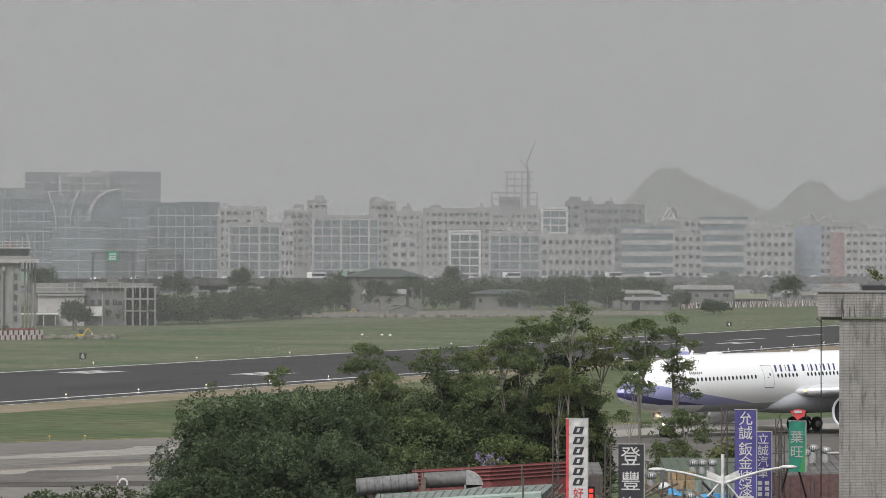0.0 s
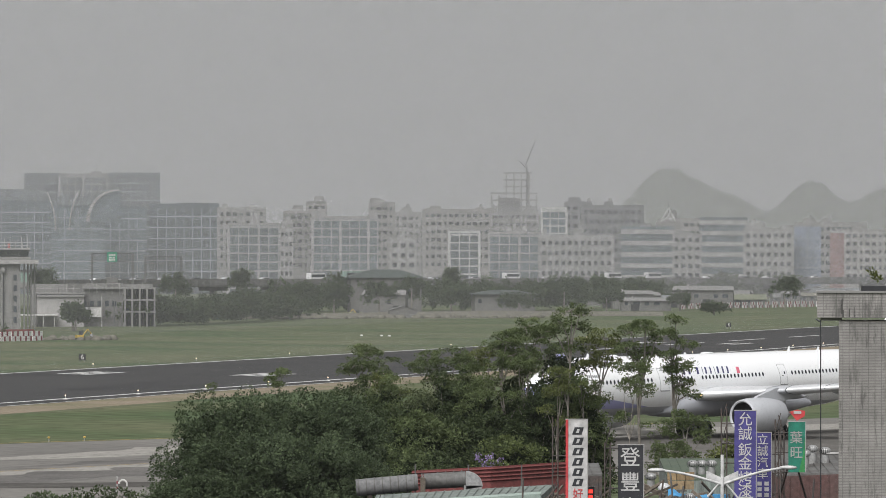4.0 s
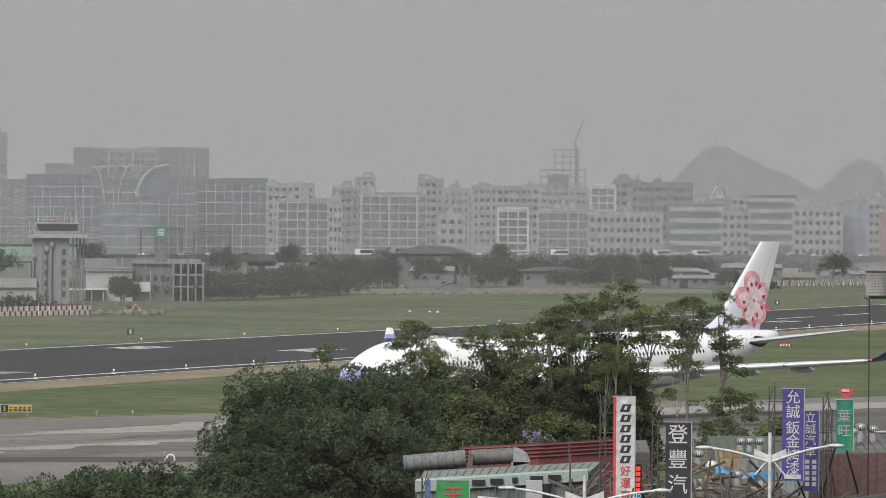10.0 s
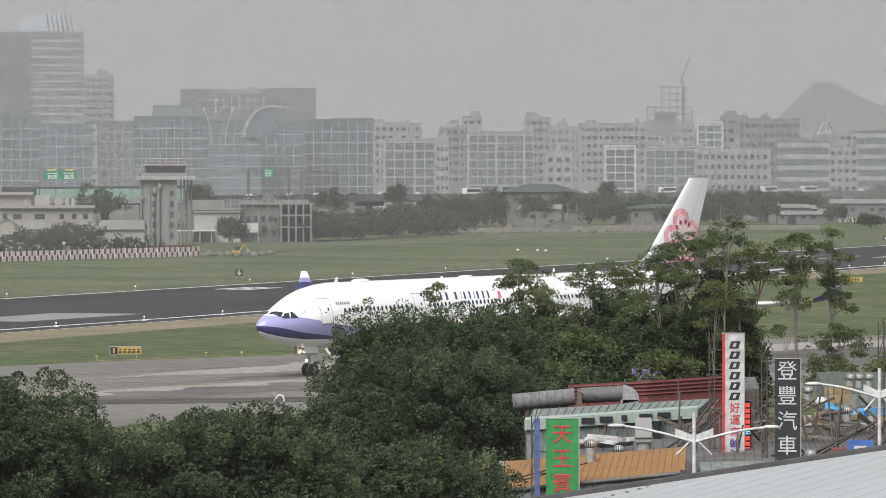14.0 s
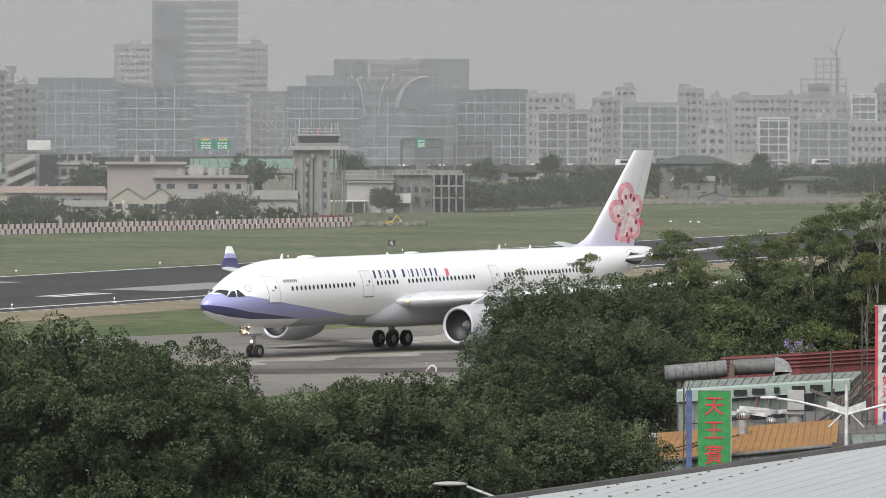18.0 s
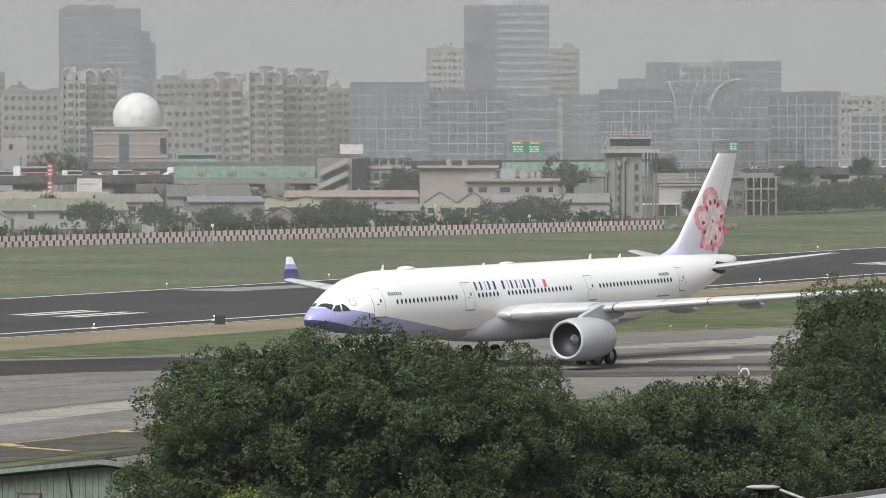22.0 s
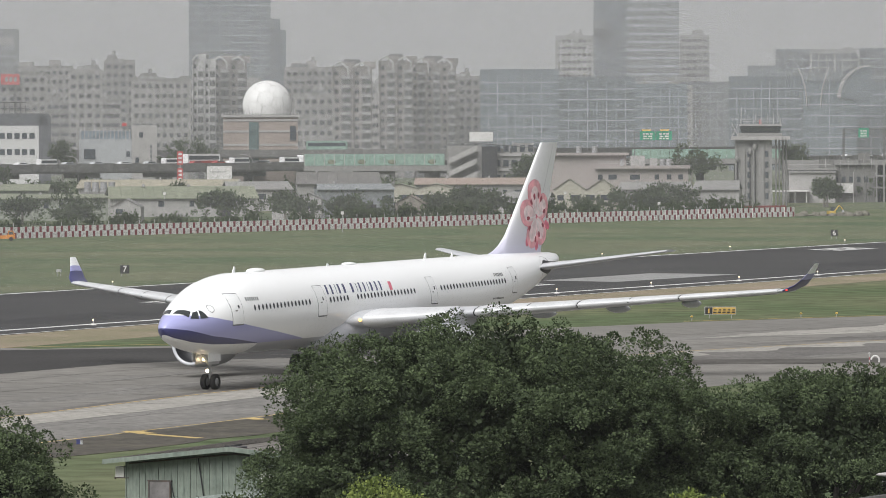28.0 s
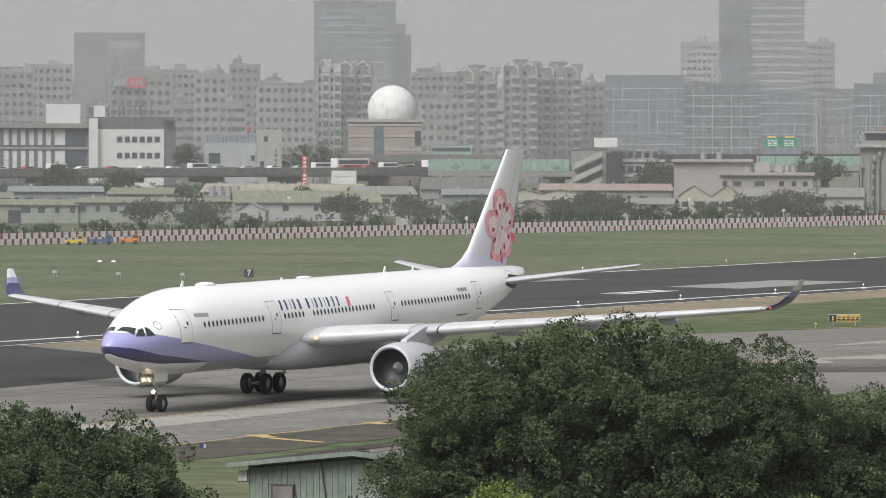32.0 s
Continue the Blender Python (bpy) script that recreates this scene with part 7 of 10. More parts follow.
for i in (2, 3, 4):
    d = (HWY[i + 1] - HWY[i]).normalized()
    s = 4.0
    while s < (HWY[i + 1] - HWY[i]).length - 6:
        p = HWY[i] + d * s + Vector((d.y, -d.x, 0)) * rng.choice((2.0, 6.5))
        turn = math.degrees(math.atan2(d.y, d.x))
        if rng.random() < 0.8:
            v = vehicle("car", "small passenger car crawling along the highway", "car", rng.choice(CAR_PAINTS[:3]), pose(p.x, p.y, 7.6, 0, 0, turn), 4.4, 1.75, 1.5, "car", "highway traffic")
        else:
            v = vehicle("van", "white box van crawling along the highway", "van", CAR_PAINTS[0], pose(p.x, p.y, 7.6, 0, 0, turn), 6.2, 2.1, 2.8, "van", "highway traffic")
        s += rng.uniform(9, 22)
vehicle("coach", "pale green and white coach on the highway", "bus", CAR_PAINTS[0], pose(-120, 1598, 7.6, 0, 0, 62), 11.5, 2.5, 3.4, "bus")
vehicle("coach", "pale green and white coach on the highway", "bus", NOISE_GREEN, pose(-27, 1722, 7.6, 0, 0, 45), 11.5, 2.5, 3.4, "bus")
vehicle("coach", "pale coach on the upper ramp", "bus", NOISE_GREEN, pose(-232, 1452, 10.6, 0, 0, 8), 11.0, 2.5, 3.3, "bus")
# works vehicles on the grass and the excavator
vehicle("works_truck", "small yellow works truck parked by the fence", "truck", CAR_PAINTS[5], pose(-191.2, 826.5, 0, 0, 0, 12), 2.9, 1.7, 1.6, "truck", "works trucks")
vehicle("works_truck", "small dark blue works truck parked by the fence", "truck", CAR_PAINTS[4], pose(-188.2, 832.5, 0, 0, 0, 12), 3.6, 1.7, 1.6, "truck", "works trucks")
vehicle("works_truck", "small orange works truck parked by the fence", "truck", paint("car_orange", (0.55, 0.22, 0.04), 0.4, fine=3, bump=0), pose(-184.8, 837.0, 0, 0, 0, 12), 3.2, 1.7, 1.6, "truck", "works trucks")


def excavator(x, y, turn):
    t = thing("excavator", "yellow tracked excavator on the spoil", "excavator", "excavators", pose(x, y, 0, 0, 0, turn))
    k = 0.62  # a small machine
    # scaled down to fit its size in the camera's view
    for s in (-1, 1):
        part("track", Mesh().box(0, s * 0.9 * k, 0, 2.8 * k, 0.5 * k, 0.7 * k, taper=0.85), DARK, t)
    part("body", Mesh().box(-0.2 * k, 0, 0.75 * k, 2.3 * k, 2.0 * k, 0.9 * k), YELLOW_PAINT, t)
    part("cab", Mesh().box(0.4 * k, 0.55 * k, 1.65 * k, 1.1 * k, 0.9 * k, 1.1 * k), GLASS_DARK, t)
    part("boom", Mesh().rod((0.8 * k, -0.2 * k, 1.5 * k), (2.4 * k, -0.2 * k, 3.4 * k), 0.22 * k, n=5).rod((2.4 * k, -0.2 * k, 3.4 * k), (3.6 * k, -0.2 * k, 2.0 * k), 0.18 * k, n=5), YELLOW_PAINT, t)
    part("bucket", Mesh().box(3.6 * k, -0.2 * k, 1.2 * k, 0.7 * k, 0.8 * k, 0.8 * k, taper=0.7), STEEL, t)


excavator(-70.5, 1064, 20)
excavator(-22, 1436, 180)
excavator(-12, 1434, 10)
RUBBLE = paint("rubble", (0.15, 0.14, 0.115), 0.95, second=(0.10, 0.10, 0.07), scale=0.4, fine=2, bump=0.5)
m = Mesh()
rng = random.Random(2)
for k in range(120):
    u = rng.random()
    x, y = -50 + 75 * u, 1392 + 45 * u + rng.uniform(-3, 3)
    m.ball(x, y, 0.1, rng.uniform(0.6, 2.2), rng.uniform(0.6, 2.0), rng.uniform(0.3, 1.1), 6, 4)
for k in range(40):
    m.ball(-74 + rng.uniform(-8, 10), 1068 + rng.uniform(-6, 6), 0.1, rng.uniform(0.4, 1.4), rng.uniform(0.4, 1.4), rng.uniform(0.3, 1.0), 6, 4)
setting("rubble_heaps", m, RUBBLE, "low heaps of brown earth and rubble", "rubble", kind="stuff")
setting("earth_bank", Mesh().loft([[(-40, 1400, 0), (-40, 1404, 1.2), (-40, 1412, 0)], [(10, 1450, 0), (10, 1454, 1.6), (10, 1462, 0)], [(60, 1480, 0), (60, 1484, 1.1), (60, 1492, 0)]], closed=False), RUBBLE, "long low bank of bare earth", "earth bank")
setting("red_barrier", Mesh().box(-88, 1075, 0, 16, 0.3, 1.9, 20), RUST_RED, "dark red sheet barrier behind the fence", "barrier")
tank_rack = thing("water_tanks", "row of steel water tanks on a roof rack", "water tank", m=pose(-222, 1095, 0, 0, 0, 11.5))
for k in range(4):
    part("tank", Mesh().rod((-2.4 + 1.65 * k, 0, 4.6), (-2.4 + 1.65 * k, 0, 6.6), 0.72, 0.68, 12), STEEL, tank_rack)
part("rack", Mesh().box(0, 0, 0, 7.4, 2.0, 4.6), CONC_GREY, tank_rack)
for k in range(8):
    part("rack_post", Mesh().rod((-6 + 1.9 * k, -1.2, 0), (-6 + 1.9 * k, -1.2, 5.4), 0.06, n=4), KERB_GREY, tank_rack)
# ---- trees ----
def crown(name, lobes, mat, parent, count, leaf, clump, seed, droop=0.3, label="", broad=0.32):
    """Leaves in clumps over the lobes (x, y, z, rx, ry, rz) of a crown."""
    rng = np.random.default_rng(seed)
    L = np.array(lobes, float)
    area = (L[:, 3] * L[:, 4] * L[:, 5]) ** (2 / 3)
    n_cl = max(4, int(count / 24))
    pick = rng.choice(len(L), n_cl, p=area / area.sum())
    d = rng.normal(size=(n_cl, 3))
    d /= np.linalg.norm(d, axis=1)[:, None]
    d[:, 2] = np.where(d[:, 2] < -0.3, -d[:, 2], d[:, 2])
    r = np.minimum(1 - 0.35 * rng.random(n_cl) ** 1.5 + 0.05 * rng.normal(size=n_cl), 1.04)
    c = L[pick, :3] + L[pick, 3:] * d * r[:, None]
    size = clump * rng.uniform(0.55, 1.35, n_cl)
    k = 24
    out = rng.normal(size=(n_cl, k, 3)) * [1, 1, 0.7]
    out /= np.linalg.norm(out, axis=2)[:, :, None]
    out = out * 0.85 + d[:, None, :] * 0.6 + [0, 0, 0.5]
    p = c[:, None, :] + out * (size[:, None, None] * rng.random((n_cl, k, 1)) ** 0.6)
    ax = out + rng.normal(size=out.shape) * 0.5 + [0, 0, -droop]
    ax /= np.linalg.norm(ax, axis=2)[:, :, None]
    face = d[:, None, :] + out * 0.35 + rng.normal(size=out.shape) * 0.45 + [0, 0, 0.2]
    sd = np.cross(ax, face)
    sd /= np.linalg.norm(sd, axis=2)[:, :, None]
    ln = leaf * rng.uniform(0.7, 1.3, (n_cl, k, 1))
    a, b = ax * ln, sd * ln * broad
    verts = np.stack([p - b * 0.2, p + a * 0.5 + b, p + a, p + a * 0.5 - b], 2).reshape(-1, 3)
    n = n_cl * k
    me = bpy.data.meshes.new(name)
    me.vertices.add(n * 4)
    me.vertices.foreach_set("co", verts.ravel())
    me.loops.add(n * 4)
    me.loops.foreach_set("vertex_index", np.arange(n * 4))
    me.polygons.add(n)
    me.polygons.foreach_set("loop_start", np.arange(n) * 4)
    me.materials.append(mat)
    me.update(calc_edges=True)
    return part(name, me, None, parent, label)


def sprays(name, lobes, mat, parent, count, leaf, spray, seed, broad=0.4, flat=0.0, per=190, loose=0.2):
    """Leaves in sprays that grow outward and up from the lobes of a crown, each a fan round its own twig."""
    rng = np.random.default_rng(seed)
    L = np.array(lobes, float)
    area = (L[:, 3] * L[:, 4] * L[:, 5]) ** (2 / 3)
    n_sp = max(3, int(count / per))
    pick = rng.choice(len(L), n_sp, p=area / area.sum())
    d = rng.normal(size=(n_sp, 3))
    d /= np.linalg.norm(d, axis=1)[:, None]
    d[:, 2] = np.where(d[:, 2] < -0.15, -d[:, 2], d[:, 2])
    c = L[pick, :3] + L[pick, 3:] * d * (1 - loose * rng.random((n_sp, 1)) ** 1.6)
    way = d * 0.8 + [0, 0, 0.6] + 0.25 * rng.normal(size=(n_sp, 3))
    way /= np.linalg.norm(way, axis=1)[:, None]
    size = spray * rng.uniform(0.55, 1.45, (n_sp, 1, 1))
    e = rng.normal(size=(n_sp, per, 3))
    e /= np.linalg.norm(e, axis=2, keepdims=True)
    e = e + way[:, None, :] * 0.85
    e /= np.linalg.norm(e, axis=2, keepdims=True)
    out = (e * way[:, None, :]).sum(2, keepdims=True)
    p = c[:, None, :] + e * size * (0.78 + 0.22 * rng.random((n_sp, per, 1))) * (0.75 + 0.5 * out)
    p[:, :, 2] -= flat * size[:, :, 0] * (1 - out[:, :, 0])
    slide = e - way[:, None, :] * out  # leaves lie over one another down the dome
    ax = slide * 0.8 + e * 0.6 + 0.35 * rng.normal(size=e.shape)
    ax /= np.linalg.norm(ax, axis=2, keepdims=True)
    face = e + [0, 0, 0.25] + 0.2 * rng.normal(size=e.shape)
    sd = np.cross(ax, face)
    sd /= np.linalg.norm(sd, axis=2, keepdims=True)
    ln = leaf * rng.uniform(0.7, 1.3, (n_sp, per, 1))
    a, b = ax * ln, sd * ln * broad
    verts = np.stack([p, p + a * 0.45 + b, p + a, p + a * 0.45 - b], 2).reshape(-1, 3)
    n = n_sp * per
    me = bpy.data.meshes.new(name)
    me.vertices.add(n * 4)
    me.vertices.foreach_set("co", verts.ravel())
    me.loops.add(n * 4)
    me.loops.foreach_set("vertex_index", np.arange(n * 4))
    me.polygons.add(n)
    me.polygons.foreach_set("loop_start", np.arange(n) * 4)
    me.materials.append(mat)
    me.update(calc_edges=True)
    return part(name, me, None, parent)


def lumpy(x, y, z, rx, ry, rz, n, seed, small=0.45):
    """A crown's lobes: a core and lobes round it."""
    rng = random.Random(seed)
    out = [(x, y, z, rx * 0.72, ry * 0.72, rz * 0.72)]
    for i in range(n):
        a, e = rng.uniform(0, 2 * math.pi), rng.uniform(-0.25, 1.35)
        s = rng.uniform(small * 0.6, small * 1.15)
        out.append((x + rx * (1 - s * 0.8) * math.cos(a) * math.cos(e), y + ry * (1 - s * 0.8) * math.sin(a) * math.cos(e), z + rz * (1 - s * 0.8) * math.sin(e), rx * s, ry * s, rz * s * 0.85))
    return out


def boughs(x, y, z, rx, ry, rz, n, seed, size, low=-0.45):
    """Many small boughs over the skin of a crown."""
    rng = random.Random(seed)
    out = []
    for i in range(n):
        u = low + (1 - low) * (i + 0.5) / n
        a = i * 2.39996 + rng.uniform(-0.3, 0.3)
        c = max(0.0, 1 - abs(u) ** 2.7) ** (1 / 2.7)
        bump = min(1.06, 1 + 0.26 * noise.noise((2.2 * c * math.cos(a) + seed, 2.2 * c * math.sin(a), 2.2 * u)) + rng.uniform(-0.09, 0.06))
        s = size * rng.uniform(0.65, 1.35)
        k = bump - 0.5 * s / max(rx, rz)
        out.append((x + rx * k * c * math.cos(a), y + ry * k * c * math.sin(a), z + rz * k * u, s * 1.15, s * 1.15, s * 0.6))
    return out


def tree(name, label, x, y, h, r, trunk, mat, count, leaf, clump, seed, ry=None, low=0.35, group="", n=14, bough=0.0, core=0.80, broad=0.32):
    """A broad tree: a tapered trunk with limbs, boughs of leaf clumps and inner leaves coloured darker to imitate the
    crown's shade.
    """
    t = thing(name, label, "tree", group, pose(x, y, 0))
    rng = random.Random(seed)
    ry = ry or r
    cz, rz = h * (1 + low) / 2, h * (1 - low) / 2
    m = Mesh().rod((0, 0, 0), (0.1, 0, cz * 0.7), trunk, trunk * 0.7, 10)
    for i in range(7):
        a = 2 * math.pi * i / 7 + rng.uniform(-0.3, 0.3)
        z0 = cz * rng.uniform(0.3, 0.7)
        m.rod((0, 0, z0), (r * 0.7 * math.cos(a), ry * 0.7 * math.sin(a), cz + rz * rng.uniform(-0.2, 0.6)), trunk * 0.4, trunk * 0.1, 6)
    part("trunk", m, BARK, t)
    if bough:
        lobes = boughs(0, 0, cz, r, ry, rz, n, seed, bough)
        sprays("crown", lobes, mat, t, count, leaf, clump * 1.5, seed, broad, per=120 if count > 40000 else 60)
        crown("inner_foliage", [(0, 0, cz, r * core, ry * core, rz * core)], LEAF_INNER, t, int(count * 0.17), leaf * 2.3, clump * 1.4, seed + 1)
    else:
        crown("crown", lumpy(0, 0, cz, r, ry, rz, n, seed), mat, t, count, leaf, clump, seed)
    return t


# darker copy of the leaf colours, painting in the shade inside the crowns
LEAF_INNER = leafy("shade_painted_leaves", (0.045, 0.062, 0.029), (0.019, 0.028, 0.014), 0.2)
FIC = "broad dark green ficus tree with dense glossy leaves"
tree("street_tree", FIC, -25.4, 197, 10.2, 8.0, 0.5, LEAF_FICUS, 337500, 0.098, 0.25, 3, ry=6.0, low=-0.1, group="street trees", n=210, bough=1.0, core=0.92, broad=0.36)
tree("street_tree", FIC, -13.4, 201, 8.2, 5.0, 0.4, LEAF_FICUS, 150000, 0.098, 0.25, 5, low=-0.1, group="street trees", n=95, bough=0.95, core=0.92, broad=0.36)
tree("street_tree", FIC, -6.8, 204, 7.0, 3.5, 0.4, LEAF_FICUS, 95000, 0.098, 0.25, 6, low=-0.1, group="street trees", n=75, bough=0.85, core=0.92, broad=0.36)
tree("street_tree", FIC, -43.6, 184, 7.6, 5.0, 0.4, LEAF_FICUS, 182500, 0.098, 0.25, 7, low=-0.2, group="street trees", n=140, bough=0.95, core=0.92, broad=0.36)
tree("leafy_bush", "rounded bright yellow-green bush among the street trees", -26.5, 177, 5.55, 2.0, 0.15, LEAF_BRIGHT, 34000, 0.11, 0.25, 9, low=0.0, n=70, bough=0.5)
tree("leafy_bush", "small bright green bush behind the sheet roof", -14.5, 159.4, 6.75, 0.95, 0.1, LEAF_BRIGHT, 7000, 0.1, 0.2, 8, low=0.3, n=26, bough=0.32)
tree("leafy_bush", "small dull green bush beside the shed", -32.5, 182, 4.9, 1.9, 0.15, LEAF_FOREST, 12000, 0.13, 0.25, 10, low=0.0, n=60, bough=0.45)
LEAF_BANYAN = leafy("banyan_leaves", (0.105, 0.14, 0.07), (0.03, 0.045, 0.023))
BAN = "big rounded dark green tree beside the sheds"
for x, y, h, r, seed in ((-11.3, 300, 9.3, 3.6, 11), (-6.8, 304, 9.3, 3.4, 12), (-8.6, 292, 7.6, 5.2, 13), (-12.4, 290, 5.4, 3.0, 14)):
    tree("banyan_tree", BAN, x, y, h, r, 0.35, LEAF_BANYAN, 70000, 0.13, 0.34, seed, low=-0.1, group="banyans", n=130, bough=0.8)


LEAF_MID = leafy("greyish_leaves", (0.13, 0.155, 0.075), (0.04, 0.054, 0.026), 0.3)
LEAF_AIRY = leafy("airy_leaves", (0.185, 0.23, 0.10), (0.055, 0.075, 0.034), 0.4)


def slender(x, y, h, tufts, seed, trunk=0.11, mat=None, label="slender tree with a bare trunk and open leafy tufts"):
    """A thin forked tree whose leaves stand in separate tufts (dx, z, radius)."""
    t = thing("roadside_tree", label, "tree", "trees beside the taxiway", pose(x, y, 0))
    rng = random.Random(seed)
    m = Mesh()
    zs = [0, h * 0.3, h * 0.55, h * 0.75]
    xs = [0] + [rng.uniform(-0.25, 0.25) for _ in range(3)]
    for i in range(3):
        m.rod((xs[i], 0, zs[i]), (xs[i + 1], 0, zs[i + 1]), trunk * (1 - 0.22 * i), trunk * (1 - 0.22 * (i + 1)), 8)
    lobes = []
    tufts = list(tufts)
    for k in range(2):
        tufts.append((rng.uniform(-1.1, 1.1), h * rng.uniform(0.6, 0.84), rng.uniform(0.35, 0.6)))
    for dx, z, r in tufts:
        i = 3 if z > h * 0.85 else 2
        dy = rng.uniform(-0.8, 0.8)
        kx, kz = (xs[i] + dx) / 2 + rng.uniform(-0.2, 0.2), min((zs[i] + z) / 2 + 0.2, z)
        m.rod((xs[i], 0, zs[i] * 0.97), (kx, dy / 2, kz), trunk * 0.5, trunk * 0.36, 5)
        m.rod((kx, dy / 2, kz), (dx, dy, z), trunk * 0.36, trunk * 0.14, 5)
        for q in range(15):
            a, u = rng.uniform(0, 6.28), rng.uniform(0.25, 1.45)
            tx, ty, tz = dx + r * u * math.cos(a), dy + r * u * math.sin(a), z + rng.uniform(-0.55, 0.5) * r - 0.12 * r * u
            m.rod((dx, dy, z - 0.1), (tx, ty, tz - 0.05), trunk * 0.14, trunk * 0.05, 4)
            s = r * rng.uniform(0.2, 0.36)
            lobes.append((tx, ty, tz, s * 1.5, s * 1.5, s * 0.4))
    part("trunk", m, BARK, t)
    sprays("crown", lobes, mat or LEAF_AIRY, t, int(sum(1750 * r for _, _, r in tufts)), 0.105, 0.16, seed, 0.36, per=20, loose=0.6)
    return t


LEAF_OLIVE = leafy("olive_leaves", (0.19, 0.215, 0.075), (0.06, 0.075, 0.028), 0.3)
slender(-4.9, 348, 11.4, ((-0.7, 10.4, 0.9), (0.5, 10.7, 1.0), (-0.1, 11.2, 0.7), (0.9, 9.9, 0.6), (0.1, 9.4, 0.6)), 21)
slender(0.0, 350, 11.4, ((-1.1, 10.2, 0.8), (-0.3, 10.9, 0.9), (0.7, 11.0, 0.8), (1.2, 10.3, 0.7), (-0.6, 9.5, 0.6)), 22)
slender(2.6, 352, 11.4, ((-0.4, 10.8, 0.6), (0.4, 11.2, 0.6), (0.1, 10.3, 0.6)), 23, mat=LEAF_OLIVE)
slender(3.9, 346, 12.3, ((-0.6, 11.5, 0.7), (0.2, 12.0, 0.8), (0.7, 11.2, 0.7), (-0.2, 10.5, 0.7)), 24)
slender(5.3, 350, 13.1, ((-0.7, 12.3, 0.8), (0.1, 12.8, 0.8), (0.9, 12.2, 0.8), (0.3, 11.4, 0.8), (-0.6, 11.0, 0.7)), 25)
slender(6.6, 355, 12.9, ((-0.4, 12.4, 0.7), (0.5, 12.6, 0.7), (0.7, 11.4, 0.7), (-0.3, 10.7, 0.8)), 26)
slender(7.9, 347, 14.4, ((-0.4, 13.2, 0.6), (0.3, 14.0, 0.55), (0.7, 12.8, 0.6), (-0.9, 12.6, 0.5), (0.9, 13.7, 0.4), (0.2, 11.6, 0.6)), 27)
slender(10.2, 351, 12.5, ((-0.8, 11.6, 0.9), (0.2, 12.2, 0.9), (0.9, 11.5, 0.8), (0.0, 10.6, 0.9), (-0.9, 10.4, 0.7)), 28, mat=LEAF_OLIVE)
slender(12.5, 345, 13.2, ((-0.6, 12.6, 0.7), (0.3, 12.9, 0.7), (1.0, 12.3, 0.6), (-1.0, 11.6, 0.7), (0.6, 11.5, 0.7), (0.0, 10.7, 0.6)), 29, trunk=0.16)
slender(14.8, 347, 13.6, ((0.0, 13.3, 0.45), (-0.4, 12.4, 0.5), (0.5, 11.8, 0.55), (-0.3, 11.0, 0.6), (0.7, 10.4, 0.6), (0.2, 9.3, 0.6), (0.8, 8.6, 0.5)), 30)
slender(15.2, 340, 7.8, ((-1.4, 6.6, 0.8), (-0.4, 7.2, 0.9), (0.6, 7.0, 0.9), (1.0, 6.1, 0.7), (-0.9, 5.4, 0.8)), 31)
slender(13.9, 338, 6.0, ((-0.6, 5.2, 0.7), (0.5, 5.4, 0.8), (0.0, 4.6, 0.7)), 32)
slender(-9.6, 318, 10.7, ((-0.3, 10.2, 0.35), (0.2, 10.5, 0.35), (0.0, 9.9, 0.3)), 33, trunk=0.05)
slender(-13.1, 312, 10.1, ((0.0, 9.9, 0.15), (0.1, 9.5, 0.2)), 34, trunk=0.04)
# undergrowth between the trunks: creepers, shrubs, a flowering bush
for k, (x, y, h, r) in enumerate(((-5.6, 341, 9.3, 1.5), (-3.4, 344, 9.9, 1.4), (-1.6, 340, 9.0, 1.6), (0.4, 346, 10.2, 1.5), (2.4, 343, 9.6, 1.5), (4.3, 347, 10.3, 1.4), (6.0, 344, 9.4, 1.4), (9.3, 348, 8.6, 1.2))):
    tree("roadside_tree", "bushy grey-green tree with an open crown", x, y, h, r, 0.09, (LEAF_FOREST, LEAF_AIRY, LEAF_MID)[k % 3], 9000, 0.12, 0.2, 140 + k, low=0.3, group="trees beside the taxiway", n=48, bough=0.42, core=0.6)
LEAF_DARK = leafy("dark_leaves", (0.042, 0.058, 0.026), (0.012, 0.018, 0.009), 0.15)
DENSE = "dense dark undergrowth and creepers between the trunks"
for x, y, h, r, seed, mat in ((-3.6, 338, 7.9, 1.7, 41, LEAF_FOREST), (-1.4, 334, 7.4, 1.9, 42, LEAF_AIRY), (1.2, 336, 7.2, 1.8, 43, LEAF_FOREST), (3.6, 342, 7.2, 1.7, 44, LEAF_FOREST), (5.8, 348, 7.8, 1.6, 45, LEAF_FOREST), (7.6, 350, 7.0, 1.5, 46, LEAF_FOREST), (9.2, 350, 6.6, 1.3, 47, LEAF_FOREST), (-2.6, 328, 5.6, 2.2, 49, LEAF_AIRY), (1.2, 326, 5.4, 2.4, 50, LEAF_FOREST), (8.0, 330, 4.6, 2.0, 52, LEAF_FOREST), (18.0, 335, 5.6, 1.6, 53, LEAF_OLIVE)):
    tree("shrub", DENSE, x, y, h, r, 0.1, mat, 11000, 0.17, 0.3, seed, low=0.1, group="undergrowth", n=60, bough=0.5, core=0.62)
tree("dark_tree", "dense almost black tree standing behind the slender trunks", 7.9, 352, 10.6, 1.35, 0.16, LEAF_DARK, 16000, 0.16, 0.3, 61, low=0.1, n=70, bough=0.5, core=0.7)
tree("dark_tree", "dense almost black tree standing behind the slender trunks", 6.4, 353, 8.4, 1.5, 0.16, LEAF_DARK, 12000, 0.16, 0.3, 62, low=0.1, n=60, bough=0.5, core=0.7)
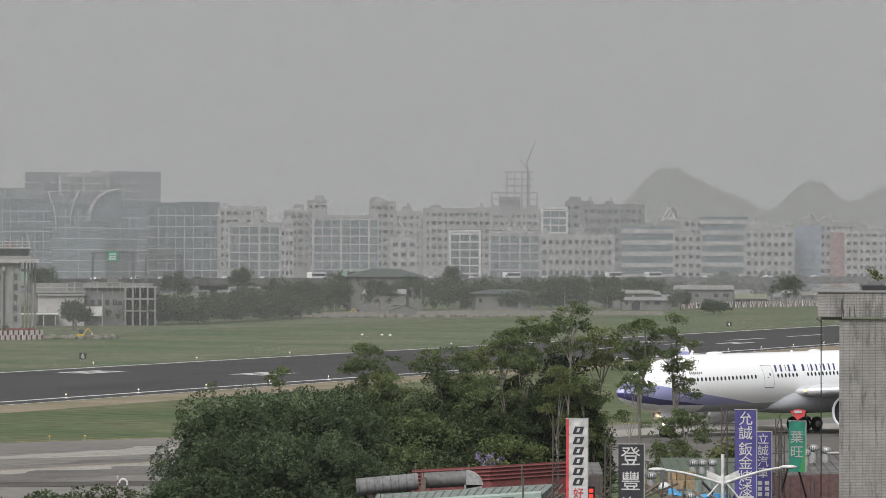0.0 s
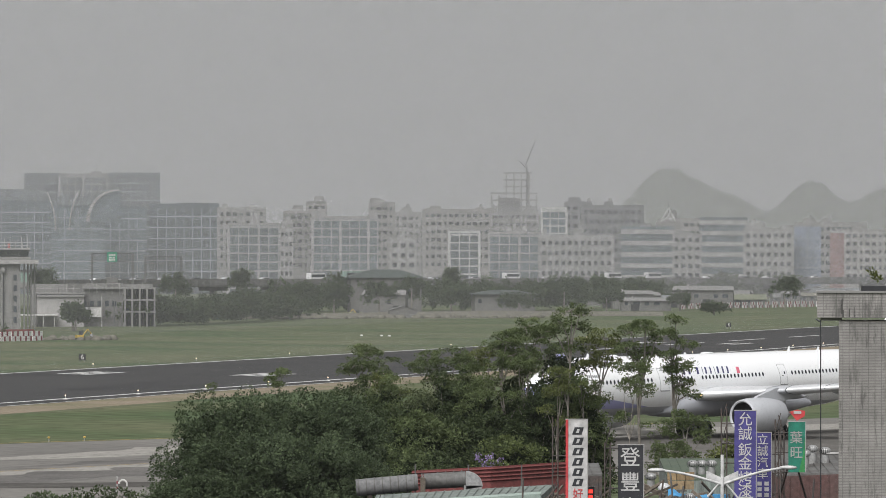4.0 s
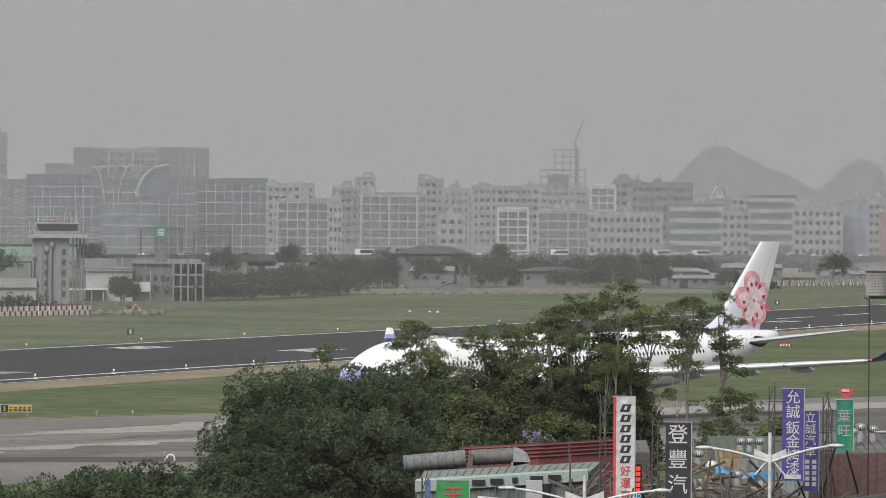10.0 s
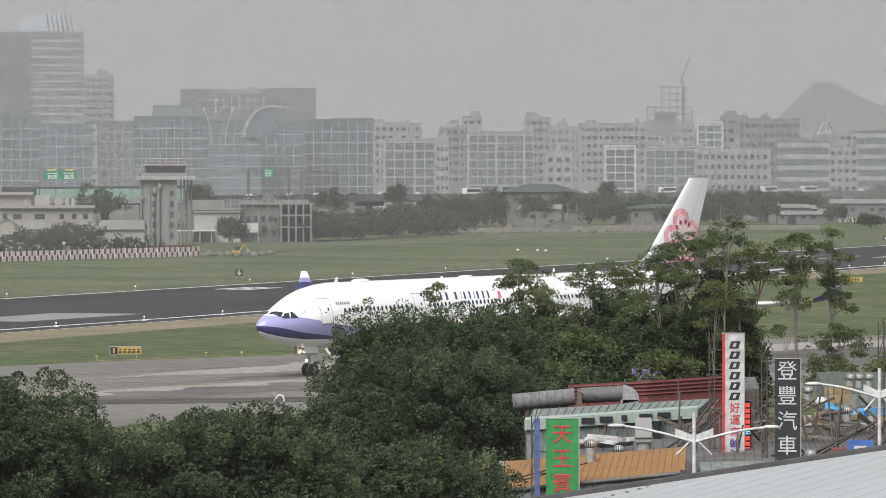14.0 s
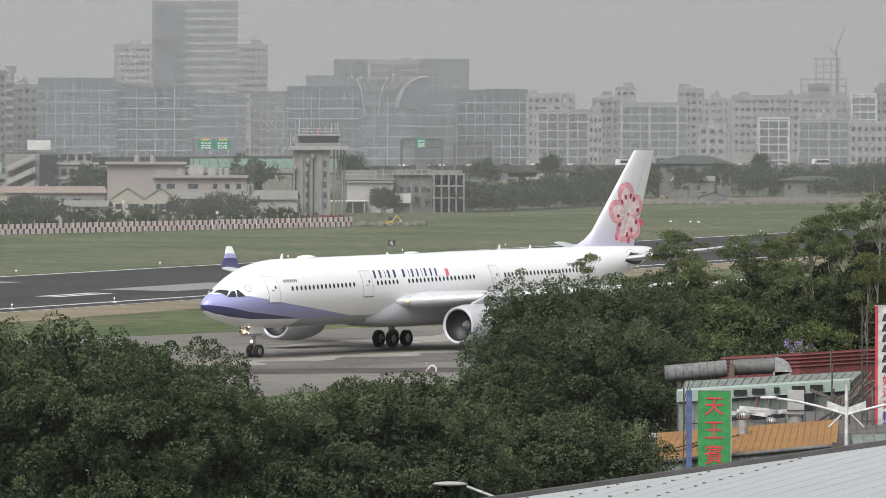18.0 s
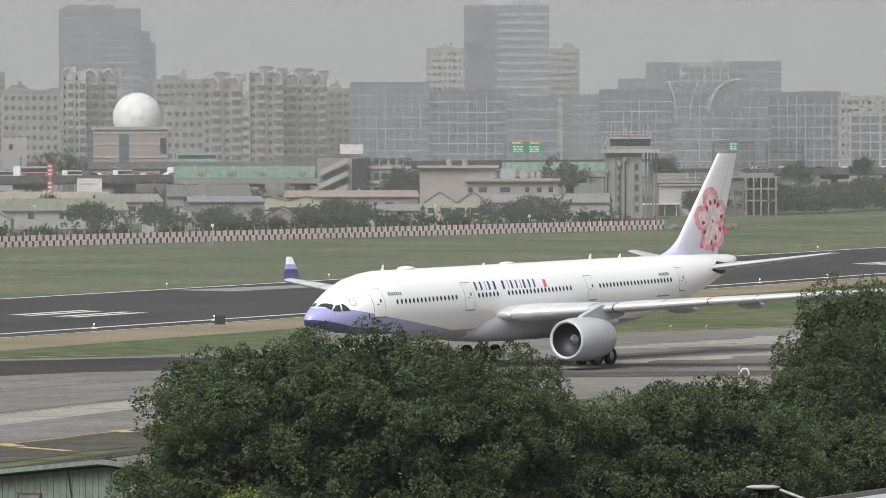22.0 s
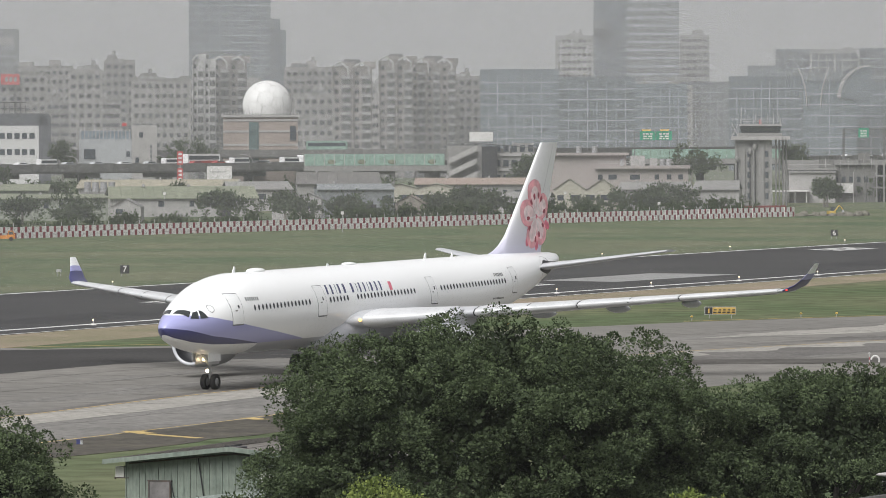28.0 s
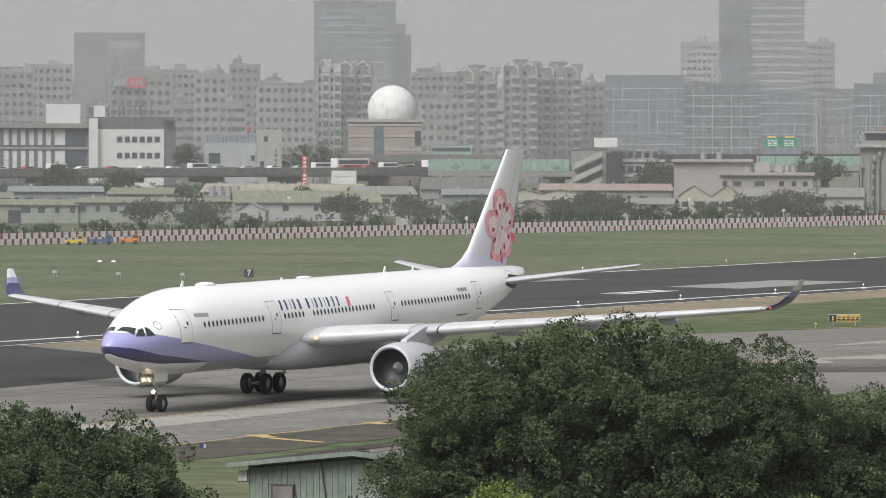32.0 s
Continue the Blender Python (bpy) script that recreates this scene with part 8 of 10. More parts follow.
# thin young trunks between the taller trees
rng = random.Random(91)
for k in range(7):
    x = -3.5 + 16.5 * (k + rng.random() * 0.8) / 7
    h = rng.uniform(9.2, 11.2)
    slender(x, rng.uniform(335, 350), h, [(rng.uniform(-0.7, 0.7), h * rng.uniform(0.82, 1.0), rng.uniform(0.35, 0.65)) for _ in range(4)], 200 + k, trunk=rng.uniform(0.05, 0.09), mat=LEAF_OLIVE if k % 4 == 0 else None)
fb = tree("flowering_bush", "leafy bush with purple flowers and yellowing leaves", 3.9, 325, 6.3, 2.0, 0.1, leafy("yellowing_leaves", (0.16, 0.195, 0.07), (0.045, 0.062, 0.026), 0.3), 16000, 0.17, 0.3, 51, low=0.1, n=60, bough=0.5)
crown("blossom", [(-0.9, -1.6, 4.6, 0.9, 0.4, 0.5), (-1.3, -1.4, 5.3, 0.5, 0.3, 0.4)], leafy("purple_flowers", (0.42, 0.32, 0.58), (0.30, 0.24, 0.42)), fb, 500, 0.13, 0.2, 60)

MID_TREES = (
    (-114.5, 1244.7, 13.7, 13.1),
    (-147.2, 1211.1, 11.0, 11.2),
    (-139.0, 1207.0, 10.7, 11.1),
    (-259.4, 1396.1, 16.4, 14.5),
    (-291.4, 1389.8, 8.0, 13.9),
    (-212.3, 1130.2, 5.9, 5.0),
    (-184.1, 1023.6, 8.6, 4.8),
    (-170.3, 1015.8, 7.5, 4.4),
    (-157.7, 1007.7, 6.3, 3.8),
    (-139.2, 1040.7, 5.4, 5.3),
    (-134.3, 1036.3, 7.6, 4.6),
    (-143.7, 1030.0, 6.5, 3.9),
    (-106.0, 1074.8, 8.9, 4.1),
    (-212.4, 977.2, 8.2, 3.9),
    (-203.3, 979.1, 8.2, 2.6),
    (-80.3, 1187.3, 4.7, 5.1),
    (-94.5, 1286.5, 4.7, 13.3),
    (-68.8, 1258.1, 19.5, 6.2),
    (-56.9, 1328.8, 30.2, 6.5),
    (-79.0, 1177.4, 6.1, 5.2),
    (-38.5, 1479.5, 11.5, 8.6),
    (-29.1, 1469.7, 9.9, 8.2),
    (-16.5, 1429.9, 9.6, 8.7),
    (-8.6, 1540.0, 12.7, 9.6),
    (2.5, 1530.0, 15.8, 7.6),
    (2.7, 1650.0, 6.8, 12.5),
    (20.8, 1479.9, 12.2, 5.7),
    (35.7, 1599.6, 16.5, 9.4),
    (46.9, 1559.3, 11.3, 6.8),
    (103.2, 1646.8, 10.2, 9.4),
    (74.5, 1498.1, 7.7, 2.6),
    (69.6, 1598.5, 8.3, 4.9),
    (-93.7, 1296.6, 6.7, 12.5),
    (-76.0, 1558.1, 8.9, 10.9),
    (-58.9, 1598.9, 7.4, 11.8),
    (-284.0, 1215.0, 12.0, 9.5),
    (-272.0, 1222.0, 9.0, 8.0),
)
for k, (x, y, w, h) in enumerate(MID_TREES):
    t = thing("far_tree", "dark green tree softened by haze", "tree", "trees across the airfield", pose(x, y, 0))
    part("trunk", Mesh().rod((0, 0, 0), (0, 0, h * 0.6), 0.3, 0.15, 6), BARK, t)
    crown("crown", lumpy(0, 0, h * 0.5, w / 2, w / 2 * 0.8, h * 0.5, 12, 100 + k), LEAF_FAR, t, 2600, 0.55, 0.8, 100 + k)
# scrub along the fence, thickets and tree belts before the highway
rng = random.Random(77)


def belt(name, label, line, n, deep, r0, r1, count, leaf, seed, tall=1.0):
    """An uneven belt of bushes along a line."""
    lobes = []
    for k in range(n):
        u = rng.random() * (len(line) - 1)
        i = int(u)
        x, y = line[i][0] + (line[i + 1][0] - line[i][0]) * (u - i), line[i][1] + (line[i + 1][1] - line[i][1]) * (u - i)
        r = rng.uniform(r0, r1) * (0.75 + 0.5 * noise.noise((u * 3.1, seed, 0)) + 0.25)
        lobes.append((x + rng.uniform(-2, 2), y + rng.uniform(0, deep), r * tall * rng.uniform(0.5, 0.9), r * 1.3, r, r * tall))
    tagged(crown(name, lobes, LEAF_FAR, None, count, leaf, leaf * 1.4, seed), label, "bushes", "", "stuff")


belt("scrub", "low scrub and weeds along the fence", [(F0.x - 6, F0.y + 4), (F1.x - 8, F1.y + 5)], 230, 9, 0.6, 1.5, 30000, 0.45, 300, 1.25)
belt("thicket", "dense dark thicket on the airfield's edge", [(-78, 1246), (-58, 1272), (-43, 1352), (-36, 1400)], 120, 24, 1.8, 3.6, 36000, 0.6, 301)
belt("woodland", "belt of dark trees before the highway", [(-46, 1520), (-13, 1582), (24, 1574), (58, 1690), (92, 1792), (128, 1960)], 190, 30, 2.0, 4.4, 52000, 0.8, 302, 1.15)
belt("bushes", "dark bushes under the highway", [(-330, 1240), (-140, 1350)], 110, 20, 1.0, 2.8, 18000, 0.6, 303)
belt("hedge", "dark overgrown hedge between the sheds", [(-215, 985), (-150, 1012), (-118, 1085), (-100, 1110)], 60, 10, 1.2, 2.2, 12000, 0.5, 304, 1.2)
# ---- the street of workshops below: sheds, signs, lamps ----
PALE_GREEN = paint("chalky_green_sheet", (0.20, 0.235, 0.213), 0.7, second=(0.11, 0.122, 0.11), scale=0.7, amount=0.9, fine=5, bump=0.1, stretch=(2.5, 1, 0.5))
ORANGE_ROOF = paint("rusted_orange_roof", (0.27, 0.145, 0.04), 0.8, second=(0.22, 0.105, 0.04), scale=0.5, amount=0.9, fine=5, bump=0.15)
MOSS = paint("dark_green_sheet", (0.062, 0.088, 0.058), 0.7, second=(0.09, 0.105, 0.075), scale=0.6, fine=5, bump=0.05)
MINT = paint("mint_fascia", (0.30, 0.37, 0.33), 0.6, second=(0.24, 0.29, 0.26), scale=0.8, fine=5, bump=0.05, fine_amount=0.1)
TIN = paint("galvanised_tin", (0.38, 0.385, 0.385), 0.4, 0.5, second=(0.34, 0.33, 0.31), scale=1.0, fine=6, bump=0.05)
GREY_TIN = paint("weathered_grey_sheet", (0.125, 0.124, 0.12), 0.7, second=(0.065, 0.06, 0.054), scale=0.6, amount=0.9, fine=5, bump=0.1)
SIGN_WHITE = paint("sign_white", (0.44, 0.435, 0.43), 0.5, second=(0.42, 0.41, 0.40), scale=0.5, fine=3, bump=0)
SIGN_RED = paint("sign_red", (0.50, 0.045, 0.05), 0.5, fine=3, bump=0)
SIGN_VIOLET = paint("sign_violet", (0.045, 0.038, 0.175), 0.5, fine=3, bump=0, second=(0.06, 0.052, 0.20))
SIGN_BLACK = paint("sign_black", (0.025, 0.026, 0.03), 0.4, fine=3, bump=0)
LEAF_SIGN = paint("sign_leaf_green", (0.03, 0.22, 0.06), 0.5, fine=3, bump=0)
TEAL_SIGN = paint("sign_teal", (0.015, 0.17, 0.115), 0.4, fine=3, bump=0)
FRAME = paint("rusty_dark_steel", (0.055, 0.05, 0.048), 0.7, second=(0.1, 0.06, 0.04), scale=2, fine=8)
BLUE_POST = paint("blue_painted_post", (0.07, 0.10, 0.22), 0.6, fine=4)
TARP = paint("blue_tarpaulin", (0.06, 0.25, 0.48), 0.5, fine=4, bump=0.4, second=(0.1, 0.32, 0.55))
CARTON = paint("cardboard", (0.25, 0.18, 0.10), 0.9, fine=6, random=0.2)
WOOD = paint("old_timber", (0.12, 0.10, 0.078), 0.9, second=(0.09, 0.075, 0.06), fine=8, random=0.3)

setting("yard", Mesh().prism([(-14, 120), (60, 120), (60, 322), (-16, 322)], 0, 0.015), ASPHALT, "dark paved yard among the workshops", "ground")


def ribs(m, corners, step, size):
    """Raised ribs over a sloping sheet: corners a, b along the eave, c, d along the top."""
    a, b, c, d = (Vector(p) for p in corners)
    n = max(1, int((b - a).length / step))
    for k in range(n + 1):
        m.rod(a.lerp(b, k / n) + Vector((0, 0, size)), d.lerp(c, k / n) + Vector((0, 0, size)), size, n=4, caps=False)
    return m


def slab(corners, thick):
    """A sloping sheet with thickness under its four corners."""
    m = Mesh()
    top = [Vector(p) for p in corners]
    low = [p - Vector((0, 0, thick)) for p in top]
    return m.add(top + low, [(0, 1, 2, 3), (7, 6, 5, 4), (0, 4, 5, 1), (1, 5, 6, 2), (2, 6, 7, 3), (3, 7, 4, 0)])


def workshop(name, label, roof_corners, wall, roof, rib=0.35, base=0.0, wall_mat=None, ridge=0.022):
    """A lean-to: walls down from the eaves of a ribbed sheet roof."""
    t = thing(name, label, "workshop", "workshops", pose(0, 0, 0))
    a, b, c, d = (Vector(p) for p in roof_corners)
    part("roof", slab(roof_corners, 0.08), roof, t)
    part("roof_ribs", ribs(Mesh(), roof_corners, rib, ridge), roof, t)
    w = Mesh()
    for p, q in ((a, b), (b, c), (c, d), (d, a)):
        w.add([(p.x, p.y, base), (q.x, q.y, base), (q.x, q.y, q.z - 0.08), (p.x, p.y, p.z - 0.08)], [(0, 1, 2, 3)])
    part("wall", w, wall_mat or wall, t)
    n = max(2, int((b - a).length / 0.45))
    for k in range(n):
        p = a.lerp(b, (k + 0.5) / n)
        part("wall_rib", Mesh().box(p.x, p.y - 0.03, base, 0.06, 0.06, p.z - base - 0.1), wall, t)
    return t


def vent(x, y, z, r=0.3, tilt=0.0):
    """A round turbine ventilator with vanes."""
    t = thing("roof_ventilator", "shiny round turbine ventilator on a roof", "ventilator", "roof ventilators", pose(x, y, z, 0, tilt, 0))
    part("neck", Mesh().rod((0, 0, -0.3), (0, 0, 0.32), r * 0.72, r * 0.7, 12), TIN, t)
    part("core", Mesh().ball(0, 0, 0.32 + r * 0.62, r * 0.8, r * 0.8, r * 0.6, 12, 6), DARK, t)
    v, w, ring = Mesh(), 0.13, []
    for e in np.linspace(-0.75, 0.95, 6):
        ring.append((r * math.cos(e), 0.32 + r * 0.62 + r * 0.72 * math.sin(e)))
    for (r0, z0), (r1, z1) in zip(ring, ring[1:]):
        v.add([(r0 * math.cos(w), -r0 * math.sin(w), z0), (r0 * 1.05 * math.cos(w), r0 * 1.05 * math.sin(w), z0), (r1 * 1.05 * math.cos(w), r1 * 1.05 * math.sin(w), z1), (r1 * math.cos(w), -r1 * math.sin(w), z1)], [(0, 1, 2, 3)], 0, True)
    vane = v.data("vane", TIN)
    for k in range(18):
        part("vane", vane, None, t, m=pose(0, 0, 0, 0, 0, 20 * k))
    part("cap", Mesh().rod((0, 0, 0.32 + r * 1.18), (0, 0, 0.32 + r * 1.28), r * 0.6, r * 0.4, 12), TIN, t)
    return t


# the orange-roofed shop with its grey fascia
o = workshop("roadside_shop", "low shop with a rusted orange sheet roof and green fascia", ((-6.6, 229, 3.75), (3.6, 229, 4.75), (3.9, 243, 5.15), (-6.0, 243, 4.35)), PALE_GREEN, ORANGE_ROOF, 0.3, ridge=0.008)
part("gutter", Mesh().rod((-6.6, 228.9, 3.78), (3.6, 228.9, 4.78), 0.09, n=6), GREY_TIN, o)
part("blue_band", Mesh().add([(-0.6, 228.9, 3.6), (3.6, 228.9, 4.15), (3.6, 228.9, 4.45), (-0.6, 228.9, 4.05)], [(0, 1, 2, 3)]), BLUE_POST, o)
part("end_pier", Mesh().box(3.55, 228.9, 0, 0.3, 0.4, 4.9), FRAME, o)
for k in range(3):
    x0, y0 = -5.9 + 1.4 * k, 229.6 + 1.5 * (k % 3)
    part("loose_cable", Mesh().rod((x0, y0, 4.0 + 0.1 * (x0 + 6)), (x0 + 2.6, y0 + 2.8, 4.35 + 0.1 * (x0 + 8)), 0.025, n=4), DARK, o)
vent(-4.25, 234.5, 4.25)
vent(-0.35, 239.5, 4.95)
# pale green factory shed with a row of dark slots, big duct on its roof
p = workshop("factory_shed", "chalky pale green sheet-metal shed with a row of dark slots", ((-3.4, 258, 5.45), (4.7, 260.5, 5.95), (5.6, 272, 6.05), (-3.2, 270, 5.6)), PALE_GREEN, PALE_GREEN, 0.4)
part("fascia", slab(((-3.5, 257.8, 5.65), (4.7, 260.2, 6.12), (4.75, 260.6, 6.2), (-3.45, 258.2, 5.75)), 0.5), MINT, p)
for k in range(6):
    u = 0.26 + 0.105 * k + (0.02 if k > 3 else 0)
    x, y, z = -3.5 + 8.2 * u, 257.75 + 2.4 * u, 5.25 + 0.47 * u
    wide = 0.62 if k != 3 else 0.25
    part("slot", Mesh().box(x, y, z + 0.05, wide, 0.14, 0.24, 16), DARK, p)
part("door", Mesh().box(2.75, 259.6, 3.6, 0.35, 0.12, 1.9, 16), DARK, p)
for k in range(14):
    x = -3.0 + 0.55 * k
    part("stain_streak", Mesh().box(x, 257.84 + 0.3 * (x + 3.4) - 0.02, 4.1 + 0.3 * (k % 4), 0.07, 0.02, 0.7), RUST_RED if k % 3 == 0 else GREY_TIN, p)
duct = thing("exhaust_duct", "thick ribbed grey exhaust duct with a round hood", "duct", m=pose(0, 0, 0))
part("duct_body", Mesh().rod((-4.3, 274.5, 5.75), (-1.2, 274.5, 6.05), 0.42, 0.42, 16), paint("dark_canvas", (0.13, 0.13, 0.13), 0.9, fine=5, second=(0.2, 0.2, 0.2)), duct, "dark canvas-wrapped length")
part("duct_end", Mesh().rod((-0.9, 274.5, 6.08), (1.2, 274.5, 6.2), 0.40, 0.40, 16), GREY_TIN, duct)
for k in range(14):
    x = -4.2 + 0.4 * k
    part("duct_ring", Mesh().rod((x, 274.5, 5.76 + 0.085 * (x + 4.2)), (x + 0.06, 274.5, 5.765 + 0.085 * (x + 4.2)), 0.45, 0.45, 16), GREY_TIN, duct)
hood = []
for k in range(7):
    a = math.pi / 2 * k / 6
    hood.append([(1.2 + 0.85 * math.sin(a) + e * 0.0, 274.5 + 0.5 * w, 5.85 + 0.75 * math.cos(a)) for w in (-1, 1) for e in (0,)])
part("hood", Mesh().loft(hood, closed=False).add([h[0] for h in hood] + [(1.2, 274.0, 5.7)], [tuple(range(8))]).box(1.55, 274.5, 5.3, 0.9, 1.0, 0.6), TIN, duct)
part("stand", Mesh().box(-0.95, 274.0, 4.0, 0.25, 0.25, 2.3), WOOD, duct)
for x in (-3.6, 0.6, 1.7):
    part("stand", Mesh().box(x, 274.5, 0, 0.2, 0.2, 5.5), FRAME, duct)
# red corrugated wall behind
rw = thing("red_hoarding", "rust-red corrugated metal wall", "hoarding", m=pose(0, 0, 0))
for (x0, y0, z0), (x1, y1, z1) in (((-1.6, 291, 5.95), (2.6, 288, 6.3)), ((2.6, 288, 6.3), (7.4, 291, 6.5))):
    part("sheet", Mesh().add([(x0, y0, 0), (x1, y1, 0), (x1, y1, z1), (x0, y0, z0)], [(0, 1, 2, 3)]), RUST_RED, rw)
    for k in range(4):
        part("rail", Mesh().rod((x0, y0 - 0.06, z0 - 0.12 - 0.2 * k), (x1, y1 - 0.06, z1 - 0.12 - 0.2 * k), 0.05, n=4), RUST_RED, rw)
for k in range(4):
    part("post", Mesh().rod((-1.4 + 2.8 * k, 288.0 if k < 3 else 290, 0), (-1.4 + 2.8 * k, 288.0 if k < 3 else 290, 6.4), 0.04, n=5), GREY_TIN, rw)
workshop("roadside_shop", "shop with a pale rusting sheet roof", ((2.8, 293, 5.5), (8.6, 293, 5.7), (8.6, 301, 6.0), (2.8, 301, 5.8)), FRAME, GREY_TIN, 0.5)
# grey roofs, clutter and scaffolds in the middle
workshop("roadside_shop", "workshop with a pale grey sheet roof", ((-1.2, 246, 4.2), (8.4, 246, 4.5), (8.6, 257, 4.9), (-1.2, 257, 4.7)), GREY_TIN, GREY_TIN, 0.45)
workshop("roadside_shop", "workshop with a weathered ribbed grey roof", ((8.6, 252, 4.4), (15.0, 252, 4.7), (13.5, 266, 5.5), (8.6, 266, 5.4)), FRAME, GREY_TIN, 0.25)
workshop("roadside_shop", "shop with a faded green sheet roof", ((11.3, 272, 6.3), (19.0, 270, 6.6), (19.5, 282, 7.0), (11.3, 284, 6.9)), PALE_GREEN, MOSS, 0.4, ridge=0.012)
workshop("roadside_shop", "shop with a grey roof and dark red fascia", ((15.6, 256, 7.2), (21.5, 255, 7.5), (21.5, 266, 8.0), (15.6, 267, 7.8)), paint("dark_red_sheet", (0.10, 0.05, 0.045), 0.8, second=(0.07, 0.06, 0.055), scale=0.8, fine=5), GREY_TIN, 0.4)
workshop("roadside_shop", "low shop with a flat pale green roof", ((4.5, 238, 4.0), (13.5, 238, 4.2), (13.5, 246, 4.5), (4.5, 246, 4.3)), GREY_TIN, PALE_GREEN, 0.5)
for x, y, z in ((17.7, 261, 7.75), (18.3, 261, 7.65), (17.2, 259, 7.6), (12.6, 274.5, 6.5), (13.05, 274.6, 6.5), (13.55, 274.7, 6.5), (10.3, 269.5, 6.05), (9.4, 243.5, 4.3), (11.9, 262, 5.4), (0.9, 247.5, 4.3)):
    vent(x, y, z, 0.28)
cab = thing("roof_unit", "pale rooftop air handling unit on a stand", "roof unit", m=pose(2.05, 250, 0))
part("case", Mesh().box(0, 0, 4.95, 0.75, 0.7, 1.15), CONC_LIGHT, cab)
part("stand", Mesh().box(0, 0, 0, 0.6, 0.6, 4.5).rod((0, 0, 4.5), (0, 0, 4.95), 0.38, n=10), CONC_GREY, cab)
part("cage", Mesh().rod((-0.4, -0.42, 5.2), (0.4, -0.42, 5.2), 0.03, n=4).rod((-0.4, -0.42, 5.0), (0.4, -0.42, 5.0), 0.03, n=4), FRAME, cab)
rng = random.Random(15)
for k in range(8):
    x = 0.1 + 0.33 * (k % 4) + 0.1 * (k // 4)
    b = thing("scrap_bumper", "discarded white car bumper lying on a roof", "bumper", "roof scrap", pose(x - 0.3, 252 + 1.2 * (k // 4), 4.72 + 0.12 * (k % 3), rng.uniform(-10, 10), rng.uniform(-8, 8), rng.uniform(-15, 15)))
    q = [(0.75 * math.sin(a), -0.25 * math.cos(a), 0) for a in np.linspace(-1.3, 1.3, 8)]
    m = Mesh()
    for a, c in zip(q, q[1:]):
        m.box((a[0] + c[0]) / 2, (a[1] + c[1]) / 2, 0, 0.28, 0.1, 0.18, math.degrees(math.atan2(c[1] - a[1], c[0] - a[0])))
    part("shell", m, SIGN_WHITE if k % 3 else SIGN_BLACK, b)
for k in range(6):
    b = thing("carton", "brown cardboard carton stacked on a roof", "carton", "roof cartons", pose(11.3 + 0.42 * (k % 3), 268 + 0.5 * (k // 3), 6.0 + 0.42 * (k // 3), 0, 0, rng.uniform(-20, 20)))
    part("box", Mesh().box(0, 0, 0, 0.42, 0.4, 0.4), CARTON, b)
for k in range(26):
    a = rng.uniform(-35, 35)
    x, y = rng.choice(((10.2, 267), (14.0, 256), (16.8, 252)))
    b = thing("timber", "loose weathered timber length in a heap", "timber", "timber heaps", pose(x + rng.uniform(-0.8, 0.9), y + rng.uniform(-0.6, 0.6), (5.85 if y > 260 else 5.0) + 0.05 * (k % 7), rng.uniform(-12, 12), rng.uniform(-25, 10), a))
    part("length", Mesh().box(0, 0, 0, rng.uniform(1.0, 2.2), 0.09, 0.07), WOOD, b)
tp = thing("tarpaulin", "creased blue tarpaulin over goods on a roof", "tarpaulin", m=pose(11.9, 266.5, 5.75))
rows = []
for j in range(6):
    rows.append([(-0.9 + 0.36 * i, -0.8 + 0.32 * j, 0.12 + 0.22 * math.sin(i * 1.3 + j) * math.sin(j * 0.9 + 0.4) - 0.06 * i + (0.1 if 0 < j < 5 else -0.1)) for i in range(7)])
part("sheet", Mesh().loft(rows, closed=False), TARP, tp)
bg = thing("plastic_bag", "crumpled clear plastic bag of scrap", "bag", m=pose(10.85, 266.8, 5.9))
part("bag", Mesh().ball(0, 0, 0.22, 0.32, 0.3, 0.25, 10, 6), paint("plastic_film", (0.55, 0.56, 0.57), 0.3, fine=9, bump=0.8, second=(0.35, 0.36, 0.38), scale=3), bg)


# ---- hanging shop signs on frames ----
def hanging_sign(label, x, y, wide, z0, z1, back, edge=None, mast_left=True):
    t = thing("shop_sign", label, "sign", "tall shop signs", pose(x, y, 0, 0, 0, -math.degrees(math.atan2(x, y))))
    part("panel", Mesh().box(0, 0, z0, wide, 0.35, z1 - z0), back, t)
    part("edge", Mesh().box(wide / 2 + 0.02, 0, z0, 0.04, 0.4, z1 - z0).box(0, 0, z1, wide + 0.08, 0.4, 0.025), edge or CONC_LIGHT, t)
    s = -1 if mast_left else 1
    for dx in (0.35, 0.6):
        part("mast", Mesh().rod((s * (wide / 2 + dx), 0.1, 0), (s * (wide / 2 + dx), 0.1, z1 + 0.1), 0.035, n=5), FRAME, t)
    k = z0
    while k < z1:
        part("rung", Mesh().rod((s * (wide / 2 + 0.6), 0.1, k), (s * wide / 2, 0.1, k), 0.025, n=4), FRAME, t)
        part("brace", Mesh().rod((s * (wide / 2 + 0.6), 0.1, k), (s * (wide / 2 + 0.35), 0.1, k + 0.9), 0.02, n=4), FRAME, t)
        k += 0.9
    part("strut", Mesh().rod((s * wide / 2, 0.4, z0 + 0.3), (s * (wide / 2 + 1.0), 5.0, 4.0), 0.05, n=5).rod((s * wide / 2, 0.4, z0 + 1.6), (-s * 1.0, 6.0, 4.2), 0.05, n=5), FRAME, t)
    return t


def column(t, text, size, x, z_top, step, mat, y=-0.19):
    for k, ch in enumerate(text):
        if ch != " ":
            letters(ch, size, mat, t, pose(x, y, z_top - step * k), "character")


def bars(t, x, z_top, step, n, wide, high, mat, y=-0.19):
    for k in range(n):
        part("text_bar", Mesh().box(x, y, z_top - step * k - high / 2, wide, 0.02, high), mat, t)


